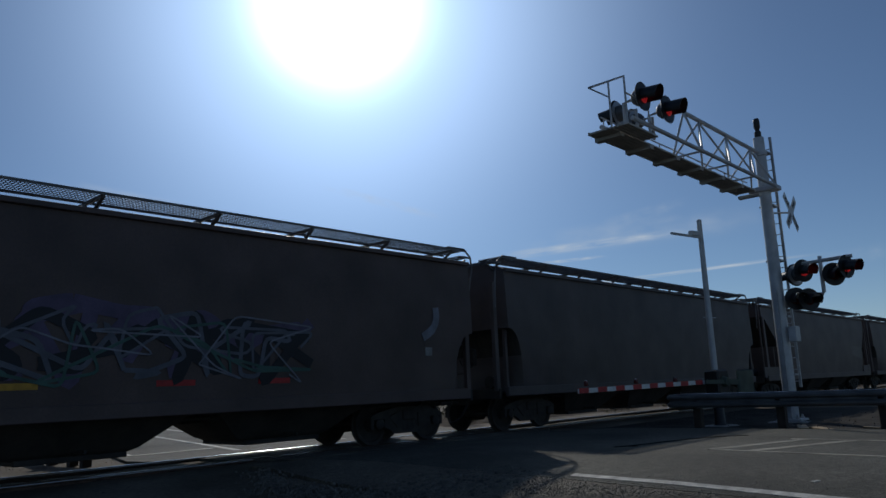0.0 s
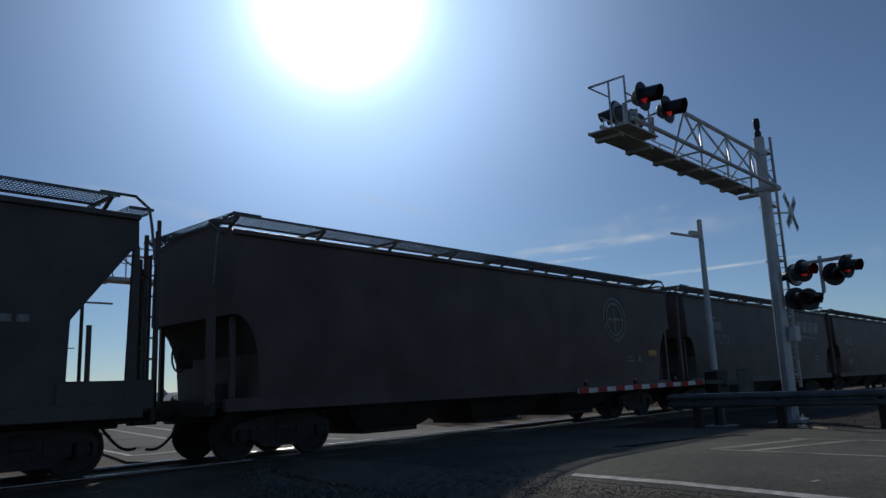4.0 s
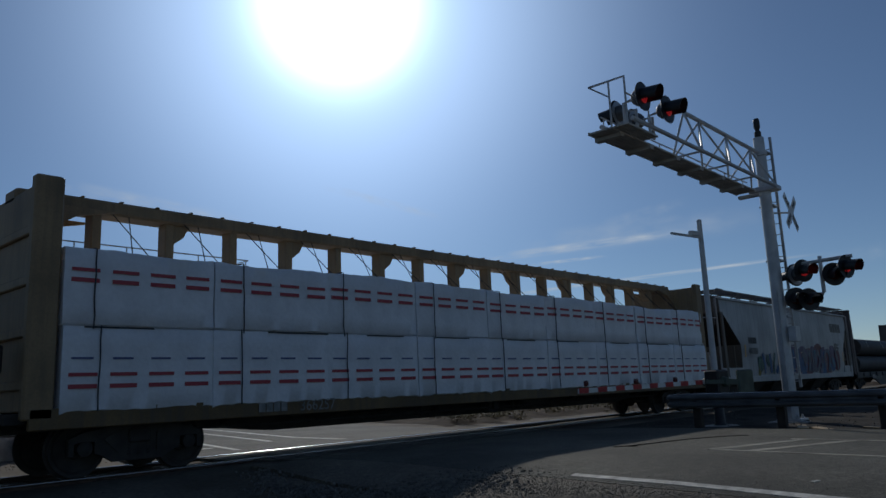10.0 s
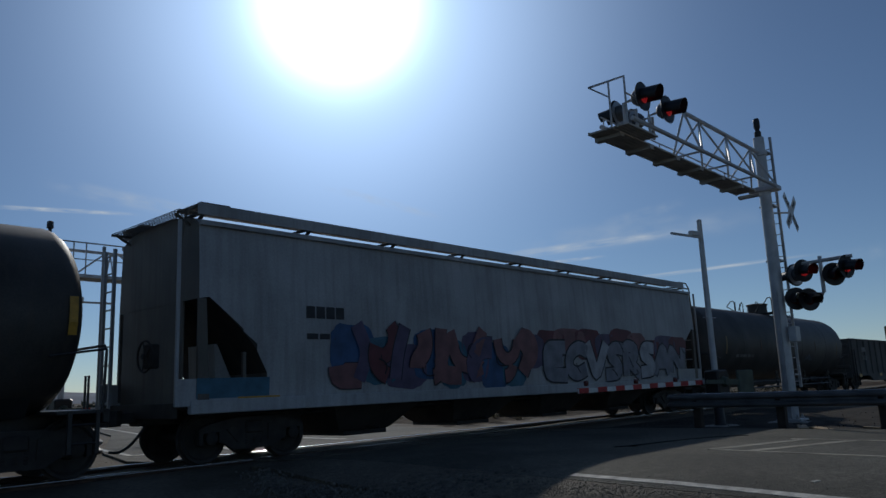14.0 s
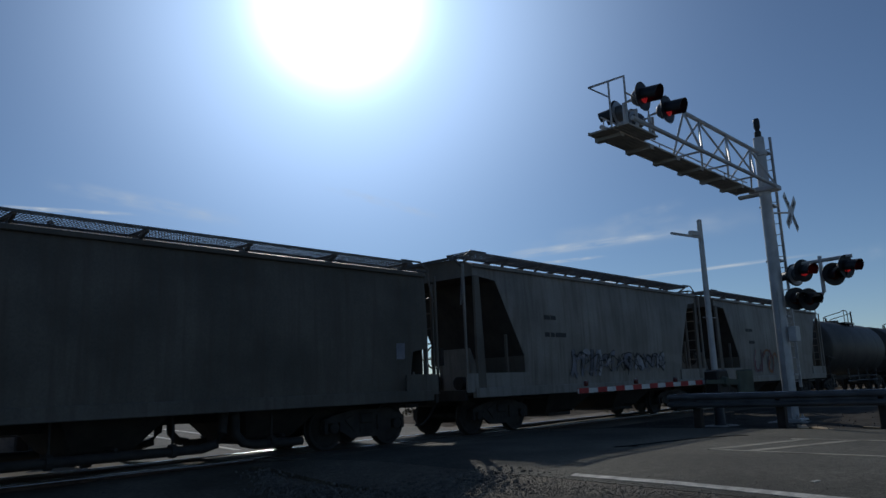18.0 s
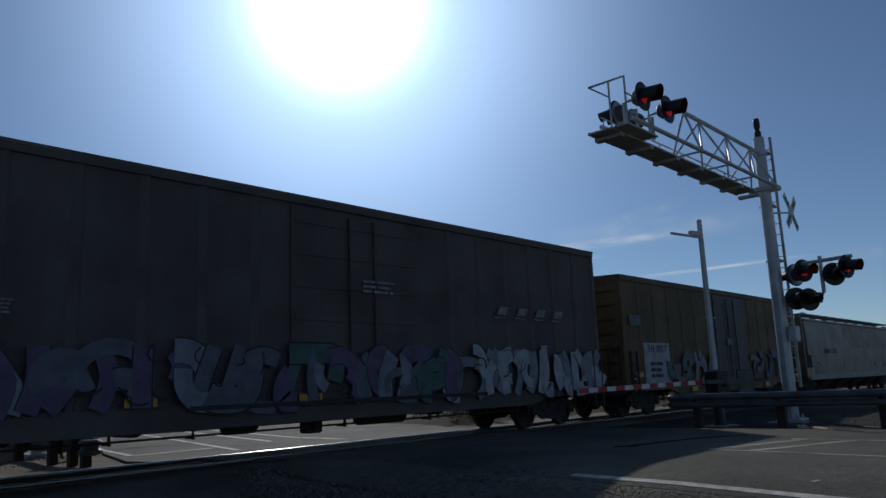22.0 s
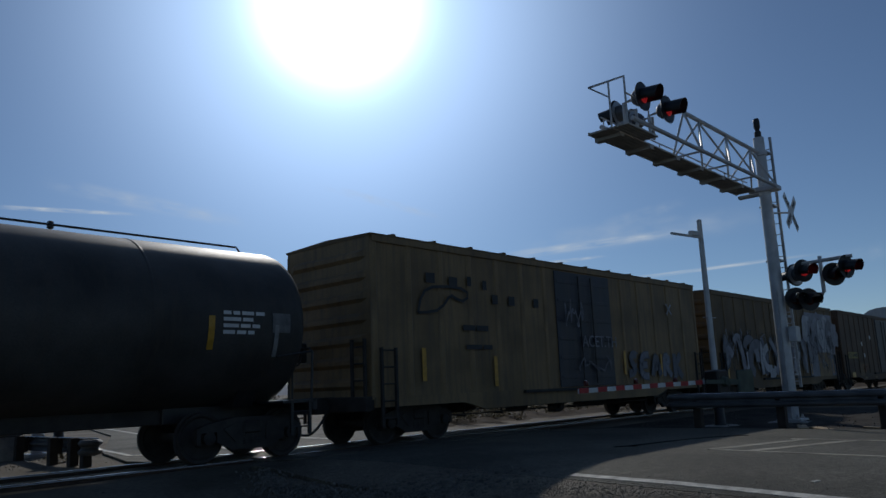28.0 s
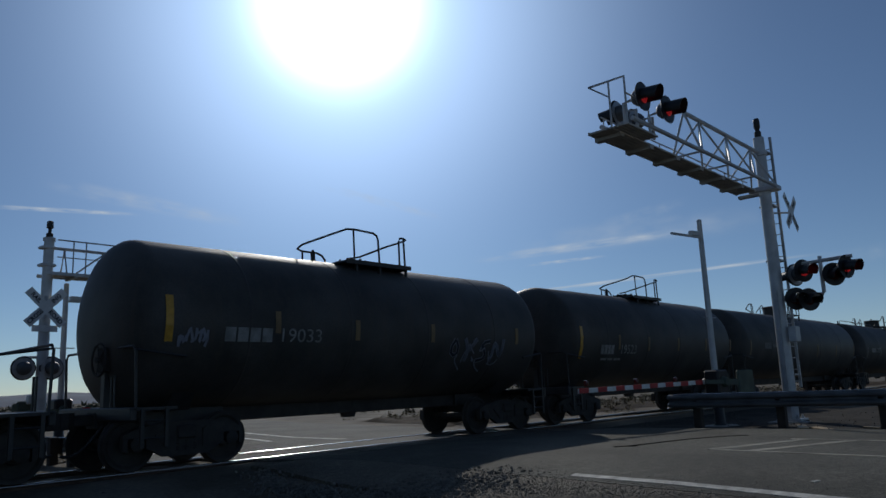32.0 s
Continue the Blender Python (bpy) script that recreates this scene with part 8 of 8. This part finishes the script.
# flat car with pipes
blocks(pipe_car, -6.8, -6.0, 0.82, 0.24, 4, flat_side(-1.512), STENCIL)
lettering(pipe_car, "545567", -5.85, -4.6, 0.78, 0.26, flat_side(-1.512), STENCIL)
lines(pipe_car, -1.0, 1.5, 0.85, 1.02, 1, flat_side(-1.512), STENCIL, 10)
for px in (8.3, 5.6, 2.0, -2.0, -5.5):
    panel_mark(pipe_car, px - 0.2, px + 0.2, 0.86, 0.98, flat_side(-1.512), YELLOW_B, "")
# grey hopper with coloured graffiti
blocks(gatx, 5.6, 7.5, 3.52, 0.46, 4, HOP, GREY_D, 0.0, "heavy black painted mark")
lines(gatx, 6.0, 6.9, 2.30, 2.70, 5, HOP, DARKSTENCIL, 11)
reflectors(gatx, [(7.38, 2.0), (4.82, 1.9), (2.5, 1.9), (0.43, 1.97), (-6.53, 2.2)], HOP, 0.13, 0.50)
spray_clouds(gatx, -1.2, 6.6, 1.2, 2.5, ("purple", "red", "blue", "pink"), HOP, 40, 10)
wild(gatx, -1.2, 6.3, 1.14, 2.45, "blue cyan grey purple grey", "purple", lambda z: HOP(z) - 0.014, 41, 3.4, "blue, purple and orange graffiti shapes")
wild(gatx, -5.4, -1.3, 1.14, 2.20, "yellow teal blue teal", "black", HOP, 42, 3.2, "yellow and teal graffiti shapes")
blocks(gatx, -6.13, -5.2, 2.64, 0.26, 4, HOP, DARKSTENCIL)
lettering(gatx, "80380", -6.13, -5.1, 2.20, 0.26, HOP, DARKSTENCIL)
# lumber car
blocks(lumber_car, -7.95, -7.3, 0.98, 0.2, 4, flat_side(-1.518), STENCIL)
lettering(lumber_car, "366257", -7.0, -6.15, 0.97, 0.21, flat_side(-1.518), STENCIL)
# gondola
GON = flat_side(-1.605)
blocks(gon, -8.7, -7.9, 2.42, 0.27, 4, GON, STENCIL)
lettering(gon, "34363", -8.65, -7.75, 1.94, 0.27, GON, STENCIL)
reflectors(gon, [(-9.42, 0.93), (-4.8, 0.93), (-1.6, 0.93), (1.6, 0.93), (4.6, 0.93), (6.95, 0.93), (9.77, 0.95)], flat_side(-1.575), 0.50, 0.17)
lines(gon, 8.3, 8.9, 1.12, 1.38, 3, GON, STENCIL, 14)
# long tank
reflectors(tank_a, [(-7.4, 2.42), (7.4, 2.42)], TNK, 0.11, 0.70, YELLOW)
reflectors(tank_a, [(-3.7, 2.5), (3.7, 2.5), (0.9, 2.5)], TNK, 0.10, 0.50, YELLOW_C)
lines(tank_a, -6.35, -4.4, 1.9, 2.1, 1, TNK, FADED, 15)
scribble(tank_a, 2.2, 3.4, 1.7, 2.15, "grey", TNK, 15, 7, 0.05)
# grey hopper with pink and white letters
EQUX = hopper_side(1.05, 4.30)
blocks(equx, -7.7, -6.7, 2.78, 0.24, 4, HOP, DARKSTENCIL)
lines(equx, -7.66, -6.75, 2.2, 2.4, 1, HOP, DARKSTENCIL, 16)
spray_clouds(equx, 0.2, 9.0, 1.9, 2.75, ("red", "pink", "red", "purple"), EQUX, 50, 9)
spray_piece(equx, 0.4, 8.9, 1.10, 2.50, "ECVSRSAN", ["pale", "pale", "white"], "black", lambda z: EQUX(z) - 0.008, 51, None, 0.36, 0.045, 6, "white graffiti letters with black outlines", 1.5)
spray_clouds(equx, -6.9, 0.2, 1.25, 2.45, ("blue", "cyan", "purple"), EQUX, 53, 9)
wild(equx, -6.9, -0.2, 1.25, 2.75, "pink red pink pink purple", "black", lambda z: EQUX(z) - 0.014, 52, 2.6, "pink graffiti shapes with black outlines on blue", (0.2, 0.36))
panel_mark(equx, -10.02, -8.54, 1.08, 1.52, HOP, SPRAY["cyan"], "blue sprayed band", 0.050)
panel_mark(equx, -9.2, -8.3, 1.08, 1.18, HOP, REFLECT, "", 0.056)
# short tanks
lettering(tank73, "73536", -2.75, -1.7, 2.45, 0.32, TNK, STENCIL)
reflectors(tank73, [(2.48, 2.5), (4.61, 2.51), (6.0, 2.52), (-5.9, 2.5), (-3.4, 2.5)], TNK, 0.13, 0.60)
spray_piece(tank73, 2.9, 4.2, 2.0, 3.25, "VM", ["black", "teal"], "white", TNK, 61, None, 0.24, 0.04, 4, "white outlined graffiti on the tank")
lines(tank73, 1.0, 2.0, 1.65, 1.9, 3, TNK, STENCIL, 17)
lines(tank73, 3.2, 4.4, 1.55, 1.8, 3, TNK, STENCIL, 18)
# short hoppers
lines(h1, -3.55, -2.7, 2.95, 3.18, 1, HOP, DARKSTENCIL, 19)
lines(h1, -3.3, -2.65, 2.45, 2.68, 1, HOP, DARKSTENCIL, 20)
wild(h1, -2.9, 1.5, 1.25, 2.30, "red pink red orange", "pale", HOP, 71, 4.0, "red and pink graffiti shapes", (0.08, 0.16))
lines(h2, -3.5, -2.7, 2.90, 3.12, 1, HOP, DARKSTENCIL, 21)
lines(h2, -3.5, -2.35, 2.42, 2.64, 1, HOP, DARKSTENCIL, 22)
wild(h2, -2.3, 0.2, 1.30, 2.2, "pale white grey", "black", HOP, 72, 4.0, "grey and black graffiti shapes", (0.10, 0.2))
spray_piece(h2, 0.6, 3.6, 1.45, 2.15, "CANK", ["pale", "white"], "black", HOP, 73, None, 0.24, 0.05, 6, "pale graffiti letters")
panel_mark(h3, -4.6, -3.05, 2.18, 2.52, HOP_LOW, GREY_C, "pale number patch")
lettering(h3, "892204", -4.3, -3.1, 2.36, 0.24, lambda z: HOP_LOW(z) - 0.006, DARKSTENCIL)
blocks(h3, -5.2, -4.65, 2.34, 0.22, 3, HOP_LOW, STENCIL)
panel_mark(h3, -3.5, -3.0, 1.14, 1.24, HOP_LOW, REFLECT, "")
panel_mark(h3, 7.6, 7.85, 1.85, 2.2, HOP_LOW, SPRAY["pale"], "")
panel_mark(h4, -2.2, 6.8, 2.55, 3.75, HOP_LOW, mat("hopper_yellow_wash", (0.42, 0.365, 0.28), 0.6, 0.0, 0.35, 0.9, 25, 0.05, 0.5), "faded yellowish band")
blocks(h4, -6.2, -5.3, 2.28, 0.24, 4, HOP_LOW, DARKSTENCIL)
lettering(h4, "113183", -5.15, -4.05, 2.30, 0.26, HOP_LOW, DARKSTENCIL)
panel_mark(h4, 0.0, 0.65, 2.5, 3.05, HOP_LOW, SPRAY["pale"], "pale blue painted patch", 0.014)
reflectors(h4, [(-8.2, 2.2), (8.2, 2.2), (-2.8, 1.7), (2.8, 1.7)], HOP_LOW, 0.11, 0.55, YELLOW)
scribble(h4, -7.5, -7.0, 1.5, 1.75, "black", HOP_LOW, 25, 2, 0.05)
lines(h4, 5.6, 6.2, 1.4, 1.65, 2, HOP_LOW, DARKSTENCIL, 26)
lines(h4, 3.4, 4.0, 1.5, 1.75, 2, HOP_LOW, DARKSTENCIL, 27)
# yellow boxcar
wild(b1, 2.4, 7.2, 0.95, 2.25, "purple blue grey black", "purple", flat_side(-1.605), 81, 3.2, "blue graffiti shapes")
panel_mark(b1, -6.9, -5.05, 1.05, 2.40, BOX, SPRAY["white"], "white number panel")
lettering(b1, "38 057", -6.65, -5.25, 2.20, 0.24, lambda z: BOX(z) - 0.006, DARKSTENCIL)
lines(b1, -6.5, -5.3, 1.2, 1.8, 3, lambda z: BOX(z) - 0.006, DARKSTENCIL, 28)
wild(b1, -5.0, -1.2, 0.95, 2.20, "teal grey pale teal", "pale", flat_side(-1.605), 82, 3.6, "pale teal graffiti shapes")
panel_mark(b1, 0.02, 0.40, 2.42, 2.68, lambda z: -1.61, SPRAY["pale"], "")
panel_mark(b1, -7.7, -6.95, 2.95, 3.30, BOX, SPRAY["grey"], "faded sticker panel")
reflectors(b1, [(0.62, 0.80), (3.79, 0.80), (-3.4, 0.80), (-7.4, 1.35), (7.68, 1.35)], flat_side(-1.62), 0.50, 0.16)
panel_mark(b1, 7.3, 7.8, 0.86, 1.12, flat_side(-1.62), REFLECT, "yellow notice panel")
# tall brown boxcar
for k in range(4):
    blocks(b2, 4.95 + 0.85 * k, 5.4 + 0.85 * k, 3.10, 0.20, 1, BOX, STENCIL, 0.14, "spaced slanted white mark", True)
wild(b2, 3.3, 9.75, 0.82, 2.22, "white white pale", "black", flat_side(-1.625), 91, 4.6, "white graffiti shapes with black outlines", (0.16, 0.30))
wild(b2, -2.2, 3.2, 0.85, 2.15, "grey teal purple grey pale", "black", flat_side(-1.625), 92, 4.6, "dull blue and green graffiti shapes", (0.14, 0.34))
wild(b2, -9.2, -2.4, 0.90, 2.20, "grey grey purple pale", "black", flat_side(-1.625), 93, 4.2, "dull blue-grey graffiti shapes", (0.18, 0.36))
blocks(b2, -8.37, -7.75, 2.86, 0.28, 2, BOX, STENCIL)
blocks(b2, -7.55, -7.1, 2.90, 0.28, 2, BOX, STENCIL)
lettering(b2, "761 714", -8.38, -6.95, 2.45, 0.28, BOX, STENCIL)
lines(b2, 0.41, 1.68, 3.24, 3.56, 3, flat_side(-1.615), STENCIL, 28, "three faded stencilled lines")
lines(b2, -6.6, -6.3, 2.5, 2.75, 4, BOX, STENCIL, 29)
lines(b2, -8.3, -7.8, 1.65, 1.85, 2, BOX, STENCIL, 30)
lines(b2, -7.3, -6.9, 1.6, 1.8, 2, BOX, STENCIL, 31)
reflectors(b2, [(-8.2, 1.2), (-4.4, 1.15), (-1.0, 1.1), (7.9, 1.15), (9.4, 1.15)], flat_side(-1.63), 0.55, 0.16)
panel_mark(b2, -8.5, -7.8, 1.0, 1.1, flat_side(-1.63), REFLECT, "")
# autorack
RACK = flat_side(-1.572)
panel_mark(rack, -7.30, -4.75, 3.16, 4.08, RACK, SPRAY["white"], "pale sign panel", 0.012)
blocks(rack, -5.95, -5.35, 3.95, 0.26, 2, lambda z: -1.578, DARKSTENCIL, 0.1, "plain dark mark on the panel")
for k in range(5):
    panel_mark(rack, -7.4, -6.1, 3.82 + 0.07 * k, 3.85 + 0.07 * k, RACK, DARKSTENCIL, "", 0.014)
blocks(rack, -6.6, -5.25, 3.58, 0.18, 7, lambda z: -1.578, DARKSTENCIL)
blocks(rack, -6.6, -5.1, 3.32, 0.18, 8, lambda z: -1.578, DARKSTENCIL)
bubbles(rack, -11.95, -9.55, 1.14, 1.92, 4, "bright", "black", RACK, 101, "white bubble graffiti letters ruled with dark lines", True)
bubbles(rack, -9.40, -8.45, 1.14, 1.92, 2, "bright", "black", RACK, 106, "white bubble graffiti letters")
wild(rack, -8.30, -4.55, 1.12, 1.95, "pale grey white black", "black", RACK, 103, 4.2, "pale graffiti shapes with black outlines")
bubbles(rack, -11.70, -8.45, 0.60, 0.92, 7, "bright", "black", flat_side(-1.60), 102, "small white bubble graffiti letters")
panel_mark(rack, -4.6, 12.2, 1.04, 1.70, RACK, SPRAY["black"], "dark blue-black sprayed band", 0.003)
wild(rack, -4.2, 3.6, 1.10, 1.98, "black purple grey teal black", "black", RACK, 104, 3.2, "dark purple and blue graffiti shapes")
wild(rack, 4.0, 11.9, 0.95, 2.05, "black teal purple black grey", "pale", RACK, 105, 1.8, "dark blue graffiti shapes with pale edges", (0.2, 0.4))
# ochre boxcar
panel_mark(b3, -7.52, -5.62, 1.90, 2.26, BOX, SPRAY["yellow"], "pale yellow number panel")
lettering(b3, "52 1448", -7.4, -5.75, 2.08, 0.24, lambda z: BOX(z) - 0.006, DARKSTENCIL)
for px, pz in ((-4.46, 2.77), (-2.46, 3.18), (-4.14, 2.09)):
    panel_mark(b3, px - 0.12, px + 0.12, pz - 0.11, pz + 0.11, BOX, WHITE, "small paper placard")
panel_mark(b3, -7.4, -6.8, 0.84, 1.12, flat_side(-1.62), REFLECT, "yellow notice panel")
panel_mark(b3, -5.5, -4.6, 0.9, 1.7, BOX, YELLOW_B, "")
reflectors(b3, [(-4.6, 0.78), (-2.4, 0.78), (0.5, 0.78), (3.6, 0.78), (6.6, 0.78)], flat_side(-1.62), 0.45, 0.12, YELLOW)
scribble(b3, -5.2, -3.6, 1.1, 1.7, "orange", BOX, 32, 5, 0.04)
lines(b3, 4.6, 6.6, 1.2, 1.5, 2, BOX, STENCIL, 33)
# yellow boxcar with white graffiti
panel_mark(b4, 3.2, 7.6, 1.0, 4.2, BOX, SPRAY["pale"], "large pale sprayed area", 0.006)
spray_piece(b4, 3.4, 7.6, 2.3, 4.1, "KOC", ["pale", "white", "grey"], "grey", BOX, 111, ["white", "pale"], 0.30, 0.04, 16, "large pale graffiti letters")
panel_mark(b4, 4.6, 6.7, 1.0, 2.2, BOX, YELLOW, "bare yellow patch", 0.016)
lines(b4, 5.2, 5.7, 1.6, 1.9, 1, lambda z: BOX(z) - 0.012, STENCIL, 34)
reflectors(b4, [(6.95, 1.5), (3.4, 1.5), (-6.9, 1.5), (-2.9, 1.5)], BOX, 0.12, 0.75)
wild(b4, -7.4, 2.6, 1.05, 2.9, "white pale pale grey", "black", flat_side(-1.605), 112, 2.4, "white graffiti shapes", (0.12, 0.26))
# faded yellow boxcar with plain outlined mark
outline_mark = Geo()
for pts in ([(-6.75, 2.92), (-6.62, 3.55), (-4.85, 3.62), (-4.85, 3.25), (-5.5, 3.20), (-5.55, 3.52), (-5.7, 3.5), (-5.78, 2.98), (-6.75, 2.92)],):
    stroke(outline_mark, pts, 0.07, -0.002, 0.002, 0.3)
lay(b5, "brand_outline", outline_mark, DARKSTENCIL, BOX, 0.012, "plain black outlined mark")
for px, pz, pw in ((-6.3, 3.76, .3), (-5.5, 3.72, .3), (-4.9, 3.78, .15), (-4.3, 3.72, .15), (-3.9, 3.38, .22), (-3.2, 3.38, .25), (-2.1, 3.38, .22)):
    panel_mark(b5, px - pw / 2, px + pw / 2, pz - 0.12, pz + 0.12, BOX, DARKSTENCIL, "")
lines(b5, -5.2, -4.0, 2.50, 2.74, 1, BOX, DARKSTENCIL, 35)
lines(b5, -5.1, -3.8, 2.05, 2.25, 1, BOX, DARKSTENCIL, 36)
reflectors(b5, [(-6.6, 1.73), (-4.0, 1.55), (2.53, 1.75), (5.01, 1.65)], BOX, 0.13, 0.75)
scribble(b5, -0.9, 0.2, 2.7, 3.7, "pale", flat_side(-1.61), 37, 5, 0.045)
lettering(b5, "ACET.TH", 0.06, 2.0, 2.38, 0.34, flat_side(-1.61), SPRAY["pale"])
scribble(b5, -0.4, 1.6, 1.4, 2.0, "grey", flat_side(-1.61), 38, 6, 0.05)
cross = Geo()
stroke(cross, [(5.7, 3.42), (6.08, 3.78)], 0.07, -0.002, 0.002)
stroke(cross, [(6.08, 3.42), (5.7, 3.78)], 0.07, -0.002, 0.002)
lay(b5, "graffiti_scribble", cross, SPRAY["white"], BOX, 0.016)
spray_piece(b5, 2.6, 6.6, 1.15, 2.2, "SEARK", ["grey", "pale"], "grey", BOX, 113, None, 0.24, 0.04, 8, "grey graffiti letters")
# tank cars at the end
reflectors(t1, [(2.31, 2.3), (6.92, 2.32)], TNK, 0.12, 0.60)
reflectors(t1, [(-1.9, 2.3), (-4.9, 2.35), (8.3, 2.2), (-8.1, 2.25)], TNK, 0.09, 0.60, STENCIL)
blocks(t1, -7.15, -6.3, 2.40, 0.26, 4, TNK, STENCIL)
lettering(t1, "62927", -6.15, -5.05, 2.41, 0.28, TNK, STENCIL)
lines(t1, 7.15, 8.05, 2.28, 2.75, 4, TNK, WHITE, 39)
panel_mark(t1, 8.2, 8.6, 2.35, 2.72, TNK, FADED, "")
blocks(t2, -6.2, -5.4, 2.45, 0.26, 4, TNK, FADED)
lines(t2, -5.2, -3.9, 2.33, 2.57, 1, TNK, FADED, 40)
reflectors(t2, [(-7.8, 2.35), (7.8, 2.35), (-4.4, 2.3), (4.4, 2.3), (1.2, 2.3)], TNK, 0.13, 0.60, YELLOW)
blocks(t3, -4.2, -3.4, 2.15, 0.28, 4, TNK, STENCIL)
lettering(t3, "19523", -2.95, -2.0, 2.17, 0.28, TNK, STENCIL)
lines(t3, -4.1, -2.6, 1.80, 1.92, 1, TNK, STENCIL, 41)
reflectors(t3, [(-5.3, 2.35)], TNK, 0.14, 0.95)
reflectors(t3, [(-3.1, 2.38), (-1.15, 2.36), (1.05, 2.38), (3.35, 2.40), (5.65, 2.40)], TNK, 0.12, 0.46, YELLOW)
blocks(t4, -4.15, -3.1, 2.30, 0.26, 4, TNK, STENCIL)
lettering(t4, "19033", -2.9, -1.95, 2.31, 0.26, TNK, STENCIL)
scribble(t4, -5.05, -4.45, 2.05, 2.5, "pale", TNK, 42, 9, 0.05)
spray_piece(t4, 1.8, 4.0, 1.75, 2.40, "OYSN", ["black", "grey"], "pale", TNK, 121, None, 0.12, 0.035, 10, "pale outlined graffiti letters")
reflectors(t4, [(-5.2, 2.55)], TNK, 0.14, 0.80)
reflectors(t4, [(-3.0, 2.55), (-1.0, 2.45), (1.3, 2.45), (4.5, 2.45)], TNK, 0.12, 0.42, YELLOW)
# fine overlapping sprayed lines over the larger pieces
for over_car, ox0, ox1, oz0, oz1, side_fn, colours, over_seed in ((b4, -7.2, 7.4, 1.1, 3.2, BOX, ("pale", "black"), 350), (h2, -2.2, 3.5, 1.4, 2.1, HOP, ("black", "pale"), 370)):
    for ck, colour in enumerate(colours):
        scribble(over_car, ox0, ox1, oz0, oz1, colour, lambda z, fn=side_fn, ck=ck: fn(z) - 0.040 - 0.002 * ck, over_seed + ck, int((ox1 - ox0) * 2.0), 0.032)


# ---------------------------------------------------------------- what moves
def motions():
    times = [0.5 * k for k in range(65)]
    for car, mid in CARS:
        walk(car, [(t, pose(mid + run(t), 0, 0)) for t in times])
    for load, mid, off in LOAD:
        turn = off[3] if len(off) > 3 else 0
        walk(load, [(t, pose(mid + off[0] + run(t), off[1], off[2], 0, 0, turn)) for t in times])
    # all wheelsets roll alike: one set of keys, shared
    first = WHEELSETS[0]
    walk(first, [(k / 30, pose(0, 0, 0, 0, math.degrees(run(k / 30) / WHEEL_R), 0)) for k in range(961)])
    for w in WHEELSETS[1:]:
        w.rotation_mode = "QUATERNION"
        keys = w.animation_data_create()
        keys.action = first.animation_data.action
        keys.action_slot = first.animation_data.action_slot


motions()
